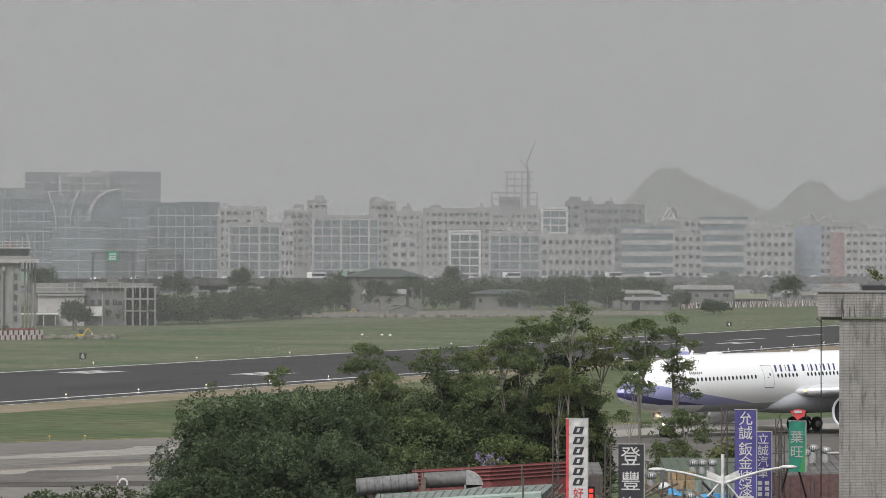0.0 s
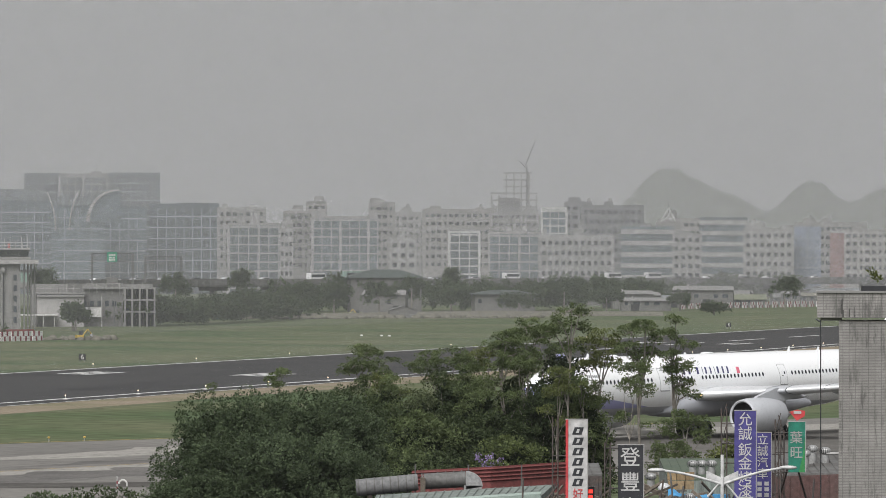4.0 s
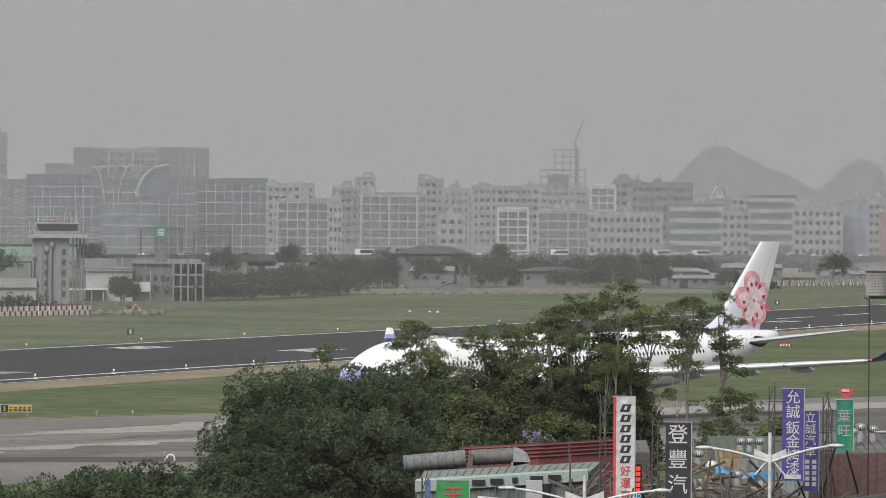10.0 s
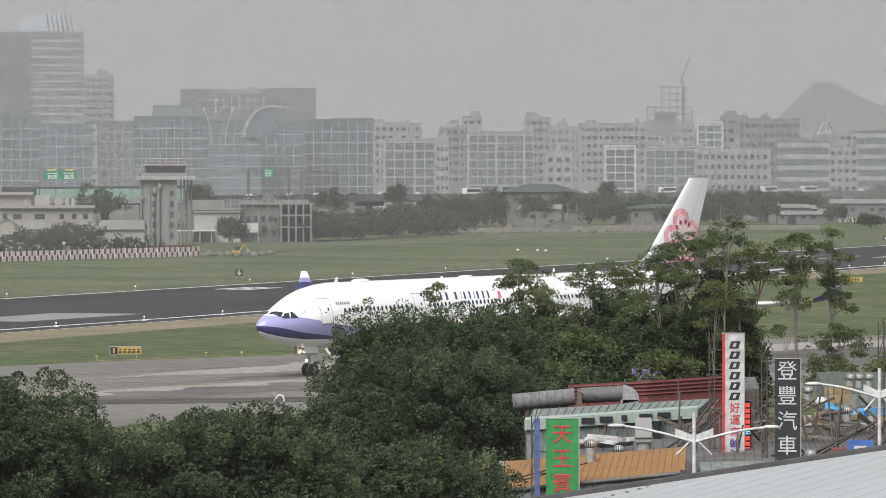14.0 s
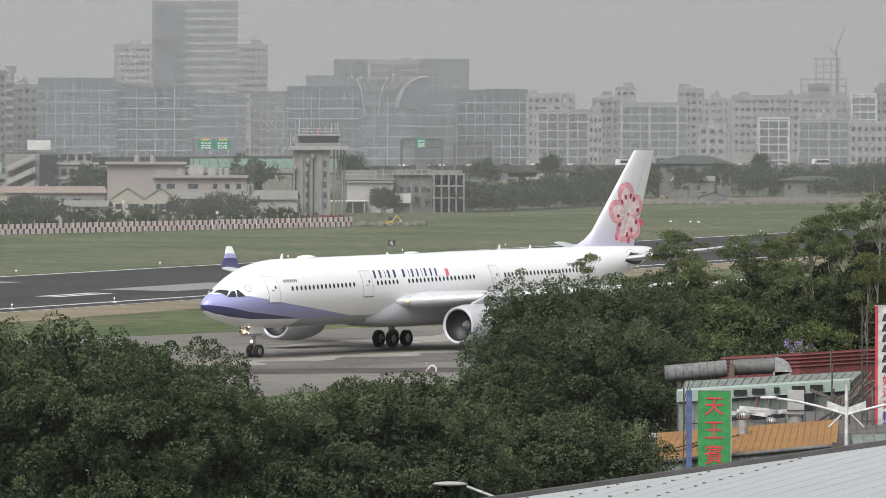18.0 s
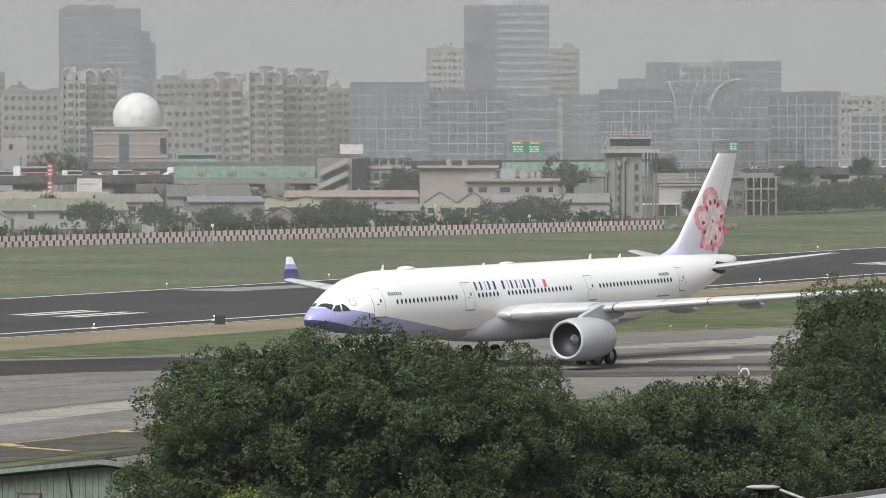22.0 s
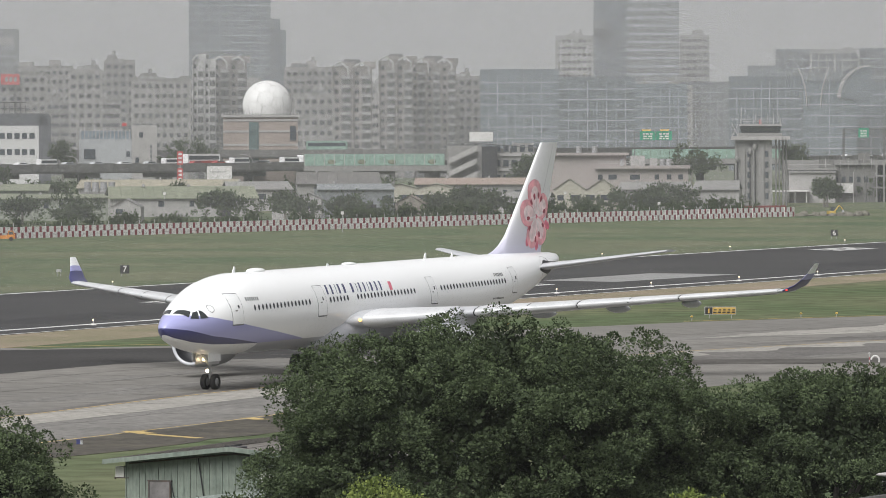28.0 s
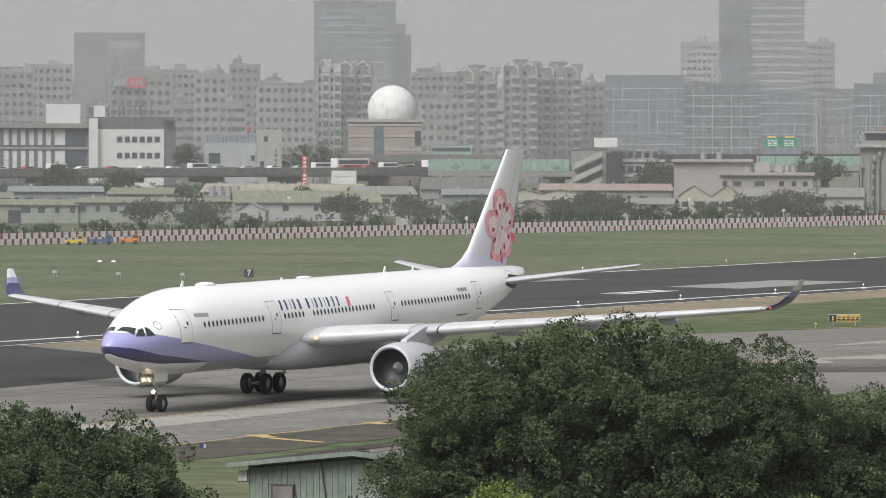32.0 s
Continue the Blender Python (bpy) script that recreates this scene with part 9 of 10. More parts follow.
d = hanging_sign("tall white tyre shop sign with a red edge strip", 6.15, 250, 0.98, 3.8, 9.97, SIGN_WHITE)
part("red_strip", Mesh().box(-0.43, -0.19, 3.8, 0.12, 0.04, 6.17), SIGN_RED, d)
for k in range(6):
    z = 9.45 - 0.47 * k
    part("brand_bar", Mesh().add([(-0.2, -0.19, z - 0.17), (0.24, -0.19, z - 0.17), (0.34, -0.19, z + 0.17), (-0.08, -0.19, z + 0.17)], [(0, 1, 2, 3)]), SIGN_BLACK, d)
    part("brand_gap", Mesh().add([(-0.02, -0.2, z - 0.09), (0.10, -0.2, z - 0.09), (0.16, -0.2, z + 0.09), (0.04, -0.2, z + 0.09)], [(0, 1, 2, 3)]), SIGN_WHITE, d)
column(d, "好運來", 0.5, 0.08, 6.55, 0.55, SIGN_RED)
column(d, "輪胎", 0.5, 0.08, 4.9, 0.5, SIGN_VIOLET)
bars(d, 0.02, 4.0, 1, 1, 0.8, 0.22, SIGN_RED)
led = hanging_sign("narrow black sign with glowing red characters", 6.85, 251.5, 0.27, 4.15, 6.8, SIGN_BLACK, SIGN_BLACK)
LED = glowing("led_red", (1.0, 0.06, 0.04), 0.8)
bars(led, 0, 6.62, 0.25, 5, 0.2, 0.18, LED)
bars(led, 0, 5.1, 0.25, 4, 0.2, 0.18, LED)
letters("3D", 0.22, glowing("led_blue", (0.3, 0.75, 1.0), 0.9), led, pose(0, -0.2, 5.35))
bk = hanging_sign("tall black sign with white brush characters", 8.5, 246, 1.14, 4.3, 8.95, SIGN_BLACK)
column(bk, "登豐汽車", 0.92, -0.02, 8.35, 1.12, SIGN_WHITE)
vi = hanging_sign("tall violet body shop sign with white characters", 13.85, 249.6, 0.98, 6.2, 10.4, SIGN_VIOLET)
column(vi, "允誠", 0.66, 0.0, 9.98, 0.66, SIGN_WHITE)
column(vi, "鈑金", 0.66, 0.0, 8.58, 0.62, SIGN_WHITE)
column(vi, "烤漆", 0.66, 0.0, 7.3, 0.6, SIGN_WHITE)
bars(vi, 0, 6.38, 1, 1, 0.75, 0.2, SIGN_WHITE)
v2 = hanging_sign("violet car workshop sign with white characters", 14.85, 252.6, 0.72, 5.6, 9.3, SIGN_VIOLET, mast_left=False)
column(v2, "立誠汽車", 0.52, -0.02, 8.95, 0.52, SIGN_WHITE)
for x in (-0.16, 0.16):
    bars(v2, x, 6.95, 0.26, 5, 0.2, 0.18, SIGN_WHITE)
te = hanging_sign("teal sign with pale characters under a red badge", 16.2, 249.5, 0.76, 7.6, 9.9, TEAL_SIGN)
column(te, "葉旺", 0.6, -0.02, 9.15, 0.68, CONC_LIGHT)
part("leaf_sweep", Mesh().add([(0.1, -0.185, 7.6), (0.36, -0.185, 7.6), (0.36, -0.185, 9.2), (0.28, -0.185, 8.4)], [(0, 1, 2, 3)]), LEAF_SIGN, te)
part("badge", Mesh().add([(-0.33, -0.1, 10.35), (0.0, -0.1, 9.95), (0.35, -0.1, 10.15), (0.38, -0.1, 10.4), (0.0, -0.1, 10.45)], [(0, 1, 2, 3, 4)]).add([(-0.33, 0.1, 10.35), (0.0, 0.1, 9.95), (0.35, 0.1, 10.15), (0.38, 0.1, 10.4), (0.0, 0.1, 10.45)], [(4, 3, 2, 1, 0)]), SIGN_RED, te)
bars(te, 0.03, 10.33, 1, 1, 0.35, 0.12, SIGN_WHITE, -0.12)
gs = hanging_sign("tall green sign with red outlined characters", -1.52, 228.2, 1.36, 3.0, 7.09, LEAF_SIGN)
column(gs, "天王賓", 0.86, 0.0, 6.40, 1.02, SIGN_RED)
part("blue_post", Mesh().box(-1.05, 0.0, 0, 0.24, 0.3, 7.1), BLUE_POST, gs)
bl = thing("shop_sign", "small blue fuel brand sign on a wall", "sign", "tall shop signs", pose(10.75, 224.7, 0, 0, 0, -2.7))
part("panel", Mesh().box(0, 0, 5.75, 1.05, 0.2, 0.62), paint("sign_blue", (0.05, 0.12, 0.36), 0.5, fine=3, bump=0), bl)
bars(bl, 0, 6.06, 1, 1, 0.5, 0.14, SIGN_WHITE, -0.11)
part("wall_stub", Mesh().box(0.4, 0.6, 0, 3.2, 1.0, 6.0), RUST_RED, bl)
# leaning struts and scaffold poles between the signs
rng = random.Random(33)
for k in range(26):
    x, y = rng.uniform(2.5, 18), rng.uniform(247, 258)
    z = rng.uniform(4.0, 5.2)
    t = thing("prop", "leaning dark steel prop behind the signs", "prop", "sign props", pose(x, y, z))
    part("pole", Mesh().rod((0, 0, -z - 0.05), (rng.uniform(-1.6, 1.6), rng.uniform(-1, 1), rng.uniform(0.8, 2.6)), 0.045, n=5), FRAME if k % 3 else GREY_TIN, t)
# timber beams, planks and scrap heaped between the roofs
PLANK = [Mesh().box(0, 0, 0, w, 0.07, h).data("plank", WOOD) for w, h in ((2.2, 0.14), (1.4, 0.2), (2.8, 0.1))]
for k in range(44):
    x, y = (rng.uniform(3.6, 9.2), rng.uniform(256, 262)) if k % 2 else (rng.uniform(8.8, 13.5), rng.uniform(254, 266))
    z = 4.55 + 0.085 * max(0, y - 252) + rng.uniform(0.0, 0.5)
    t = thing("plank", "old grey-brown plank on a scrap heap", "plank", "scrap timber", pose(x, y, z, rng.uniform(-25, 25), rng.uniform(-38, 38), rng.uniform(-60, 60)))
    part("board", PLANK[k % 3], None, t)
for x, y, z, dx, dz in ((3.4, 252, 4.3, 2.0, 2.6), (3.9, 253, 4.4, 1.7, 2.4), (4.3, 255, 4.6, 1.9, 1.9), (2.6, 251, 4.3, 2.4, 1.6), (9.5, 250, 4.3, 2.6, 1.3), (10.2, 251, 4.4, 2.8, 1.6), (11.6, 250.5, 4.5, 1.9, 1.5), (12.8, 252, 4.6, 2.6, 1.9), (14.2, 253, 4.7, -1.9, 1.8)):
    t = thing("timber_beam", "long dark timber beam leaning over the roofs", "beam", "leaning beams", pose(x, y, z))
    part("beam", Mesh().rod((-dx * 0.4, 0, -dz * 0.4), (dx, 0.6, dz), 0.07, 0.05, 4), FRAME if dx > 1.8 else WOOD, t)
for k in range(16):
    x, y = rng.uniform(9.2, 14.0), rng.uniform(258, 266)
    t = thing("scrap_box", "small carton or can lying on a roof", "box", "roof clutter", pose(x, y, 4.45 + 0.075 * (y - 252), 0, 0, rng.uniform(0, 90)))
    part("box", Mesh().box(0, 0, 0, rng.uniform(0.25, 0.7), rng.uniform(0.25, 0.5), rng.uniform(0.2, 0.55)), rng.choice((CARTON, CARTON, GREY_TIN, CONC_LIGHT, TARP, DARK)), t)
rr = thing("red_ornament", "three small red sign characters on a rack", "sign", m=pose(-7.6, 226, 0))
for k in range(3):
    part("post", Mesh().rod((-0.45 + 0.42 * k, 0, 0), (-0.45 + 0.42 * k, 0, 5.3), 0.03, n=4), FRAME, rr)
    bars(rr, -0.4 + 0.42 * k, 4.95, 0.32, 3, 0.2, 0.26, SIGN_RED, -0.05)
part("rail", Mesh().rod((-0.6, 0, 5.2), (0.6, 0, 5.2), 0.03, n=4), FRAME, rr)
tl = workshop("tiled_porch", "small porch with a pale ridged tile roof", ((-7.9, 220, 3.2), (-5.4, 220, 3.5), (-5.6, 226, 4.3), (-7.7, 226, 4.2)), CONC_GREY, GREEN_ROOF, 0.12)


# ---- white double-arm street lamps ----
LAMP_WHITE = paint("lamp_white", (0.50, 0.50, 0.495), 0.5, fine=4, bump=0, second=(0.42, 0.42, 0.41))


def street_lamp(x, y, hub, half, drop):
    t = thing("street_lamp", "white street lamp with two curved arms and a stretched wing", "street lamp", "white street lamps", pose(x, y, 0))
    part("pole", Mesh().rod((0, 0, 0), (0, 0, hub + 0.75), 0.10, 0.07, 10), LAMP_WHITE, t)
    for s in (-1, 1):
        pts = [(s * half * u, 0, hub - 0.38 + 0.62 * math.sin(u * 1.5) * 0.95 - drop * s * u) for u in (0, 0.2, 0.4, 0.6, 0.8, 0.9)]
        m = Mesh()
        for a, b in zip(pts, pts[1:]):
            m.rod(a, b, 0.055, n=6)
        m.rod((0, 0, hub - 0.2), (s * half * 0.22, 0, hub - 0.85), 0.04, n=5)
        arm = part("arm", m, LAMP_WHITE, t)
        e = pts[-1]
        part("lamp_head", Mesh().ball(e[0] + s * 0.2, 0, e[2] + 0.02, 0.36, 0.14, 0.08, 10, 6), LAMP_WHITE, arm)
    w = []
    for v in np.linspace(-1, 1, 9):
        top = hub + 0.28 * abs(v) ** 1.5 - 0.0
        w.append([(v * half * 0.24, -0.02, hub - 0.36 - 0.1 * abs(v) + 0.34 * abs(v)), (v * half * 0.24, -0.02, hub + 0.05 - 0.06 * (1 - abs(v)) * 3 + 0.1 * abs(v))])
    part("wing", Mesh().loft(w, closed=False), LAMP_WHITE, t, "stretched white membrane between the arms")
    return t


street_lamp(3.58, 205, 7.66, 3.0, 0.03)
street_lamp(10.66, 207.7, 9.2, 2.55, -0.06)
sl = thing("street_lamp", "single grey street lamp with a flat head", "street lamp", m=pose(-8.0, 150, 0))
part("pole", Mesh().rod((3.2, 0, 0), (3.0, 0, 7.0), 0.1, 0.08, 8).rod((3.0, 0, 7.0), (0.2, 0, 8.05), 0.06, 0.05, 6), TIN, sl)
part("lamp_head", Mesh().ball(-0.25, 0, 8.12, 0.5, 0.14, 0.07, 12, 6), CONC_LIGHT, sl)
sl2 = thing("street_lamp", "single grey street lamp with a flat head", "street lamp", m=pose(17.4, 240, 0))
part("pole", Mesh().rod((3.0, 0, 0), (2.8, 0, 8.2), 0.1, 0.08, 8).rod((2.8, 0, 8.2), (0.2, 0, 8.75), 0.06, 0.05, 6), TIN, sl2)
part("lamp_head", Mesh().ball(-0.1, 0, 8.8, 0.45, 0.14, 0.07, 12, 6), CONC_LIGHT, sl2)

# ---- green corrugated hut by the taxiway ----
HUT = paint("hut_green_sheet", (0.13, 0.16, 0.135), 0.7, second=(0.17, 0.195, 0.165), scale=0.8, amount=0.9, fine=5, bump=0.1, stretch=(1, 1, 0.4))
HUT_ROOF = paint("hut_roof", (0.11, 0.10, 0.088), 0.8, second=(0.165, 0.155, 0.142), scale=0.6, amount=0.9, fine=5, bump=0.1)
hut = thing("green_hut", "low green corrugated hut with a shallow rusty gabled roof", "hut", m=pose(-43.05, 231, 0, 0, 0, -13))
part("wall", Mesh().box(2.3, 7.0, 0, 10.4, 14.0, 3.28), HUT, hut)
part("gable", Mesh().add([(-2.9, -0.02, 3.28), (7.5, -0.02, 3.28), (2.3, -0.02, 3.93)], [(0, 1, 2)]), HUT, hut)
for k in range(35):
    x = -2.85 + 0.3 * k
    part("wall_rib", Mesh().box(x, -0.02, 0, 0.035, 0.04, 3.28 + 0.6 * (1 - abs(x - 2.3) / 5.2)), HUT, hut)
# thin dark strip along the gable, added as the shade the roof casts
part("eave_batten", Mesh().rod((-2.7, -0.06, 3.2), (2.3, -0.06, 3.70), 0.035, n=4).rod((2.3, -0.06, 3.70), (7.3, -0.06, 3.2), 0.035, n=4), FRAME, hut, "dark strip painted as the roof's shade under the eaves")
for s in (-1, 1):
    c = ((2.3, -0.7, 4.03), (2.3 + s * 5.9, -0.7, 3.38), (2.3 + s * 5.9, 15.6, 3.38), (2.3, 15.6, 4.03))
    c = c if s > 0 else (c[1], c[0], c[3], c[2])
    part("roof", slab(c, 0.07), HUT_ROOF, hut)
    part("roof_ribs", ribs(Mesh(), c, 0.6, 0.012), HUT_ROOF, hut)
    part("barge_board", slab(((2.3, -0.76, 4.05), (2.3 + s * 5.95, -0.76, 3.40), (2.3 + s * 5.95, -0.7, 3.40), (2.3, -0.7, 4.05)), 0.2), HUT, hut)
part("ridge_scrap", Mesh().rod((1.9, -0.3, 4.04), (2.9, -0.2, 4.02), 0.04, n=4).rod((2.2, -0.3, 4.05), (2.5, 0.2, 4.11), 0.03, n=4), DARK, hut, "dark scrap of cable on the ridge")
part("window", Mesh().box(-1.25, -0.05, 1.5, 0.95, 0.1, 0.95), paint("dusty_window", (0.16, 0.15, 0.15), 0.4, fine=3), hut)
part("window_frame", Mesh().box(-1.25, -0.06, 2.45, 1.15, 0.14, 0.06).box(-1.75, -0.06, 1.5, 0.06, 0.14, 0.95).box(-0.75, -0.06, 1.5, 0.06, 0.14, 0.95).box(-1.25, -0.06, 1.45, 1.1, 0.14, 0.05), FRAME, hut)
part("cable", Mesh().rod((0.56, -0.08, 3.5), (0.85, -0.08, 1.6), 0.03, n=4).rod((-0.72, -0.1, 2.45), (-0.5, -0.1, 1.5), 0.025, n=4), DARK, hut)
ac = thing("air_conditioner", "small white air conditioner on a bracket", "air conditioner", "hut air conditioners", pose(-39.32, 229.85, 2.5, 0, 0, -13))
part("case", Mesh().box(0, 0, 0, 0.42, 0.5, 0.56), WHITE_PAINT, ac)
part("grille", Mesh().box(0.02, -0.26, 0.08, 0.3, 0.02, 0.4), KERB_GREY, ac)
part("bracket", Mesh().box(0, 0.15, -0.06, 0.44, 0.7, 0.06), FRAME, ac)
ac2 = thing("air_conditioner", "small white air conditioner on a bracket", "air conditioner", "hut air conditioners", pose(-46.1, 231.9, 2.6, 0, 0, -13))
part("case", Mesh().box(0, 0, 0, 0.4, 0.35, 0.45), WHITE_PAINT, ac2)
part("bracket", Mesh().rod((0.3, 0, 0.6), (-0.3, 0, -0.1), 0.03, n=4).box(0.1, 0, -0.05, 0.7, 0.4, 0.05), FRAME, ac2)
aw = thing("awning_roof", "pale green sheet canopy below the hut", "canopy", m=pose(-39.2, 222, 0, 0, 0, 10))
part("sheet", slab(((-3.0, 0, 1.3), (3.2, 0, 1.9), (3.2, 5, 2.7), (-1.8, 5, 2.1)), 0.06), PALE_GREEN, aw)
for x in (-2.8, 0, 3.0):
    part("post", Mesh().rod((x, 0.1, 0), (x, 0.1, 1.58 + 0.097 * x), 0.05, n=6), FRAME, aw)

workshop("lean_to", "small lean-to with a ribbed pale green roof", ((-42.6, 196, 3.25), (-38.6, 196, 2.7), (-38.4, 201, 2.95), (-42.4, 201, 3.55)), HUT, PALE_GREEN, 0.3)
# ---- the neighbour's sheet roof and the tiled stair tower ----
NEAR_ROOF = paint("pale_blue_grey_sheet", (0.355, 0.372, 0.38), 0.6, second=(0.325, 0.34, 0.345), scale=0.25, amount=0.8, fine=2, bump=0.0, fine_amount=0.035)
TRIM_DARK = paint("dark_trim", (0.06, 0.058, 0.056), 0.7, fine=4)
roof = thing("sheet_roof", "pale grey screwed metal roof with a dark edge trim", "roof", m=pose(0, 0, 0))
RZ = lambda x: 13.208 + 0.1486 * x
corners = ((-16, 40, RZ(-16)), (14, 40, RZ(14)), (14, 75, RZ(14)), (-16, 75, RZ(-16)))
part("sheet", slab(corners, 0.1), NEAR_ROOF, roof)
part("edge_trim", slab(((-16, 74.9, RZ(-16) + 0.06), (14, 74.9, RZ(14) + 0.06), (14, 75.2, RZ(14) + 0.06), (-16, 75.2, RZ(-16) + 0.06)), 0.13), TRIM_DARK, roof)
part("gable_wall", Mesh().add([(-16, 75.05, 0), (14, 75.05, 0), (14, 75.05, RZ(14) - 0.1), (-16, 75.05, RZ(-16) - 0.1)], [(0, 1, 2, 3)]), CONC_GREY, roof)
rd = Vector((math.cos(radians(62)), math.sin(radians(62)), 0))
screw = Mesh().box(0, 0, 0, 0.045, 0.03, 0.02).data("screw", paint("screw_rust", (0.16, 0.13, 0.11), 0.7, fine=9))
seam_m = Mesh()
n_screw = 0
for k in range(-40, 60):
    base = Vector((-1.0 + 0.62 * k, 62, 0))
    a, b = base - rd * 14, base + rd * 14.6
    a.x, b.x = max(min(a.x, 13.8), -15.8), max(min(b.x, 13.8), -15.8)
    for s in np.arange(-12, 14.5, 0.34):
        p = base + rd * float(s)
        if -15.5 < p.x < 13.5 and 58 < p.y < 74.7 and k % 2 == 0 and n_screw < 600:
            part("screw", screw, None, roof, m=pose(p.x + 0.03 * math.sin(7 * s), p.y, RZ(p.x), 0, 0, 20))
            n_screw += 1
    q0, q1 = base - rd * 13, base + rd * 14.2
    if -15.5 < q0.x and q1.x < 13.5:
        seam_m.rod((q0.x, q0.y, RZ(q0.x)), (q1.x, q1.y, RZ(q1.x)), 0.008, n=4, caps=False)
part("seams", seam_m, NEAR_ROOF, roof)

TILE = bpy.data.materials.new("small_grey_tiles")
TILE.use_nodes = True
tn, tk = TILE.node_tree.nodes, TILE.node_tree.links
t_tc, t_map, t_br, t_no, t_mx, t_bp = tn.new("ShaderNodeTexCoord"), tn.new("ShaderNodeMapping"), tn.new("ShaderNodeTexBrick"), tn.new("ShaderNodeTexNoise"), tn.new("ShaderNodeMix"), tn.new("ShaderNodeBump")
t_map.inputs["Rotation"].default_value = (radians(90), 0, 0)
tk.new(t_tc.outputs["Object"], t_map.inputs[0])
tk.new(t_map.outputs[0], t_br.inputs["Vector"])
t_br.inputs["Color1"].default_value, t_br.inputs["Color2"].default_value, t_br.inputs["Mortar"].default_value = (0.285, 0.273, 0.26, 1), (0.25, 0.24, 0.228, 1), (0.14, 0.134, 0.127, 1)
t_br.inputs["Scale"].default_value, t_br.inputs["Brick Width"].default_value, t_br.inputs["Row Height"].default_value, t_br.inputs["Mortar Size"].default_value = 1.0, 0.13, 0.031, 0.0045
t_br.offset = 0.0
tk.new(t_tc.outputs["Object"], t_no.inputs["Vector"])
t_no.inputs["Scale"].default_value, t_no.inputs["Detail"].default_value = 1.3, 6
t_mx.data_type, t_mx.blend_type = "RGBA", "MULTIPLY"
t_rm = tn.new("ShaderNodeMapRange")
t_rm.inputs[1].default_value, t_rm.inputs[2].default_value, t_rm.inputs[3].default_value, t_rm.inputs[4].default_value = 0.3, 0.7, 0.7, 1.15
tk.new(t_no.outputs[0], t_rm.inputs[0])
t_mx.inputs[0].default_value = 1.0
tk.new(t_br.outputs[0], t_mx.inputs[6])
tk.new(t_rm.outputs[0], t_mx.inputs[7])
# black mould in broken vertical runs
t_m2, t_run, t_r2, t_dk = tn.new("ShaderNodeMapping"), tn.new("ShaderNodeTexNoise"), tn.new("ShaderNodeMapRange"), tn.new("ShaderNodeMix")
t_m2.inputs["Scale"].default_value = (5.0, 5.0, 0.9)
tk.new(t_tc.outputs["Object"], t_m2.inputs[0])
tk.new(t_m2.outputs[0], t_run.inputs["Vector"])
t_run.inputs["Scale"].default_value, t_run.inputs["Detail"].default_value, t_run.inputs["Roughness"].default_value = 1.0, 9, 0.75
t_r2.inputs[1].default_value, t_r2.inputs[2].default_value, t_r2.inputs[4].default_value = 0.525, 0.62, 0.75
tk.new(t_run.outputs[0], t_r2.inputs[0])
t_dk.data_type = "RGBA"
t_dk.inputs[7].default_value = (0.075, 0.072, 0.068, 1)
tk.new(t_r2.outputs[0], t_dk.inputs[0])
tk.new(t_mx.outputs[2], t_dk.inputs[6])
tk.new(t_dk.outputs[2], tn["Principled BSDF"].inputs["Base Color"])
tn["Principled BSDF"].inputs["Roughness"].default_value = 0.7
tk.new(t_br.outputs["Fac"], t_bp.inputs["Height"])
t_bp.inputs["Strength"].default_value, t_bp.inputs["Distance"].default_value, t_bp.invert = 0.6, 0.01, True
tk.new(t_bp.outputs[0], tn["Principled BSDF"].inputs["Normal"])
STAINED = paint("black_stain", (0.07, 0.068, 0.065), 0.9, fine=9)
st = thing("stair_tower", "grey tiled stair tower with black water stains", "tower", m=pose(9.0, 110.3, 0, 0, 0, -4.6))
part("shaft", Mesh().box(0.23, 0.7, 0, 2.44, 1.4, 16.3), TILE, st)
part("head", Mesh().box(0.21, 0.65, 16.36, 3.28, 1.5, 0.5), TILE, st, "overhanging tiled parapet")
part("coping", Mesh().box(0.21, 0.65, 16.86, 3.34, 1.56, 0.04), CONC_GREY, st)
part("soffit", Mesh().box(-1.15, 0.65, 16.3, 0.42, 1.3, 0.06), CONC_GREY, st)
rng = random.Random(6)
for k in range(34):
    x = rng.choice((-0.95, -0.85, -0.7, 0.5, 0.62)) + rng.uniform(-0.1, 0.1)
    zt = rng.choice((16.84, 16.2, 15.2, 14.4)) - rng.uniform(0, 0.5)
    front = -0.106 if zt > 16.36 else -0.003
    zt = min(zt, 16.84)
    low = max(16.37, zt - rng.uniform(0.1, 0.45)) if front < -0.05 else zt - rng.uniform(0.1, 0.5)
    if front > -0.05:
        zt = min(zt, 16.28)
        low = min(low, zt - 0.08)
        x = max(x, -0.72)
    if front < -0.05:
        part("water_stain", Mesh().box(x, front - 0.001, low, rng.uniform(0.01, 0.035), 0.004, zt - low), STAINED, st)
tk2 = thing("roof_planter", "small dark planter with a sprouting plant on the parapet", "planter", m=pose(8.75, 110.8, 16.9))
part("trough", Mesh().box(0, 0, 0, 0.5, 0.3, 0.1), DARK, tk2)
crown("foliage", [(-0.1, 0, 0.22, 0.12, 0.1, 0.1), (0.08, 0, 0.18, 0.08, 0.08, 0.06)], LEAF_OLIVE, tk2, 72, 0.07, 0.06, 500)
cb = thing("hanging_cable", "thin black cable hanging beside the stair tower", "cable", m=pose(7.5, 108, 0))
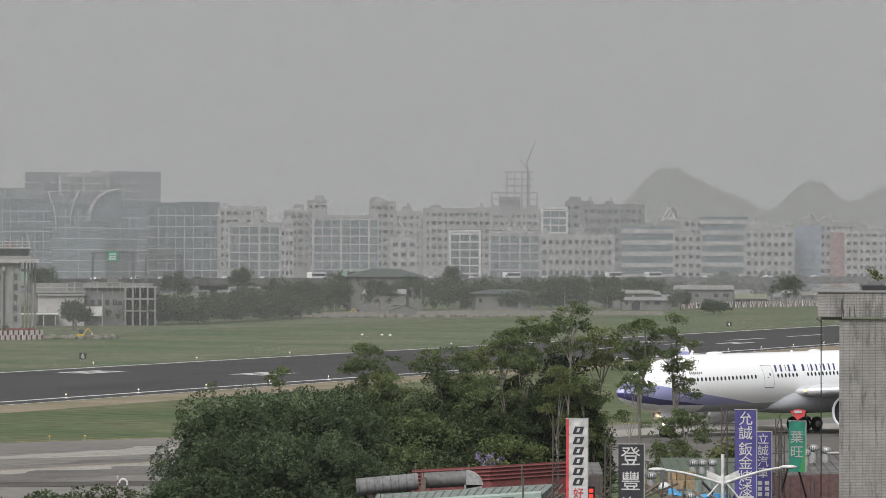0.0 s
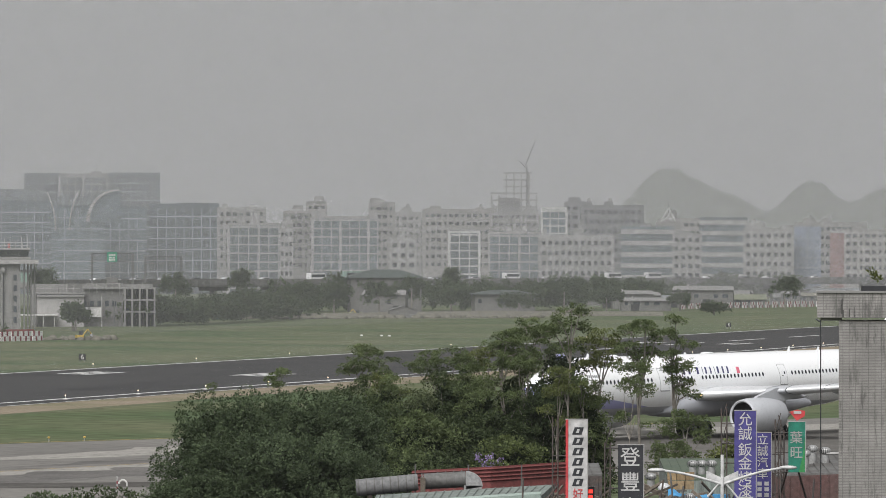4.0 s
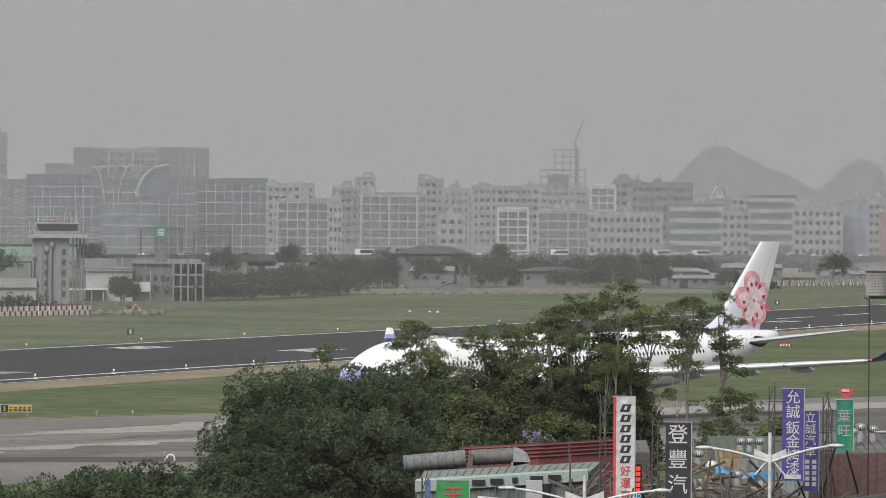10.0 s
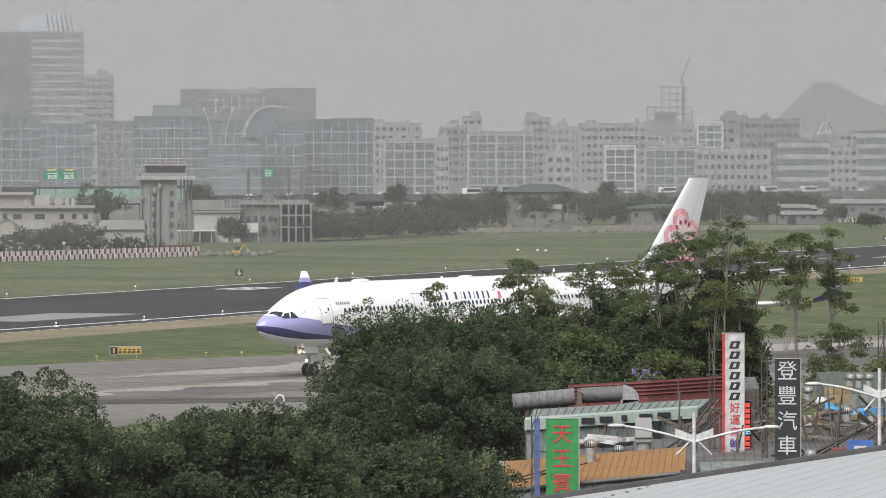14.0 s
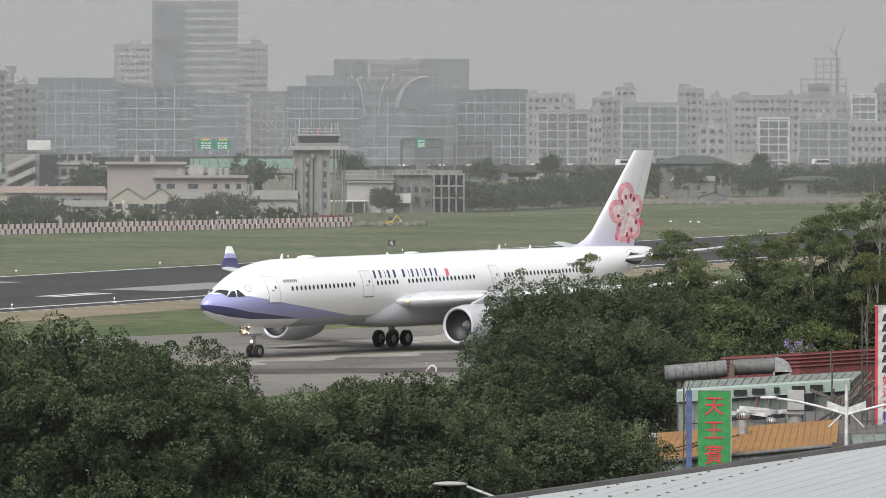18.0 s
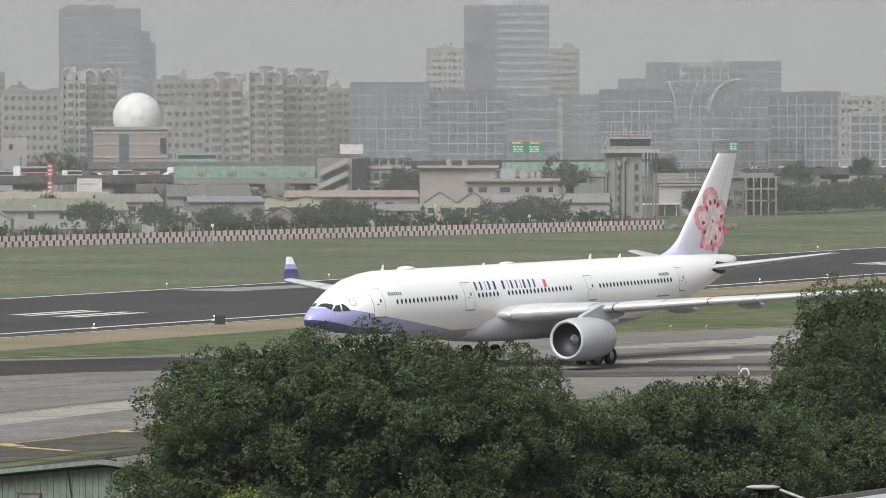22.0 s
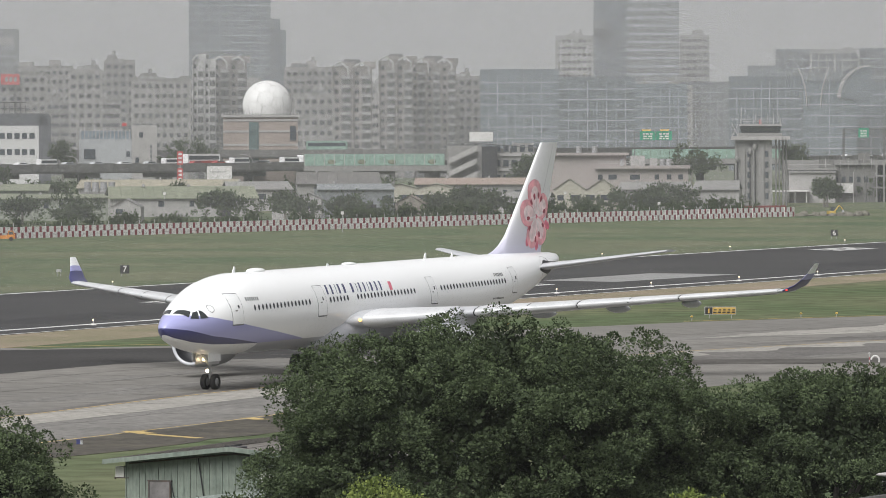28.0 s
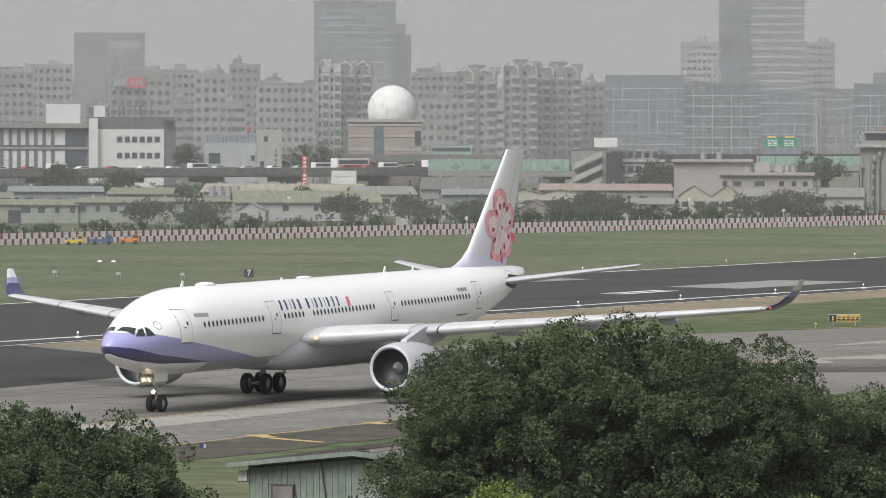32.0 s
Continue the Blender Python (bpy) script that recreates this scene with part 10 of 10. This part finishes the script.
part("cable", Mesh().rod((0, 0, 8), (-0.02, 0, 16.34), 0.012, n=5), DARK, cb)
part("clip", Mesh().rod((-0.02, 0, 16.3), (0.0, 1.6, 16.34), 0.02, n=4), DARK, cb)
# ---- what moves ----
def motions():
    rows = (
        (0.0, 16.35, 510.00, 44.33),
        (3.0, 9.32, 500.27, 47.67),
        (6.0, 0.64, 490.22, 48.04),
        (8.0, -6.15, 481.98, 48.74),
        (10.0, -13.30, 472.93, 49.71),
        (12.0, -20.71, 463.00, 50.98),
        (13.5, -26.35, 455.02, 52.12),
        (15.5, -33.93, 443.44, 53.99),
        (17.0, -39.46, 434.03, 55.71),
        (18.5, -44.79, 424.18, 57.59),
        (20.0, -49.77, 413.82, 59.85),
        (21.5, -54.26, 403.00, 62.44),
        (23.0, -58.25, 391.94, 65.10),
        (24.5, -61.66, 380.95, 67.55),
        (25.5, -63.65, 373.71, 69.10),
        (27.5, -67.16, 359.64, 71.67),
        (29.0, -69.63, 349.71, 72.98),
        (30.5, -72.04, 340.11, 73.78),
        (32.0, -74.49, 330.75, 74.15),
    )
    walk(airliner, [(t, pose(x, y, 0, 0, 0, turn)) for t, x, y, turn in rows])
    # the wheels roll as far as the airliner has gone
    times = np.array([r[0] for r in rows])
    px = [r[1] + 30 * math.cos(radians(r[3])) for r in rows]
    py = [r[2] + 30 * math.sin(radians(r[3])) for r in rows]
    gone = np.concatenate([[0], np.cumsum(np.hypot(np.diff(px), np.diff(py)))])
    for ob, r, x, y in WHEELS:
        steps = int(gone[-1] / r / radians(80)) + 1
        spots = [gone[-1] * k / steps for k in range(steps + 1)]
        walk(ob, [(float(np.interp(s, gone, times)), pose(x, y, r) @ Matrix.Rotation(-s / r, 4, "Y")) for s in spots])
    # the queue on the highway creeps along
    for ob, p, d, z in TRAFFIC:
        turn = math.degrees(math.atan2(d.y, d.x))
        walk(ob, [(t, pose(p.x + d.x * 2.1 * t, p.y + d.y * 2.1 * t, z, 0, 0, turn)) for t in range(0, 33, 4)])


motions()
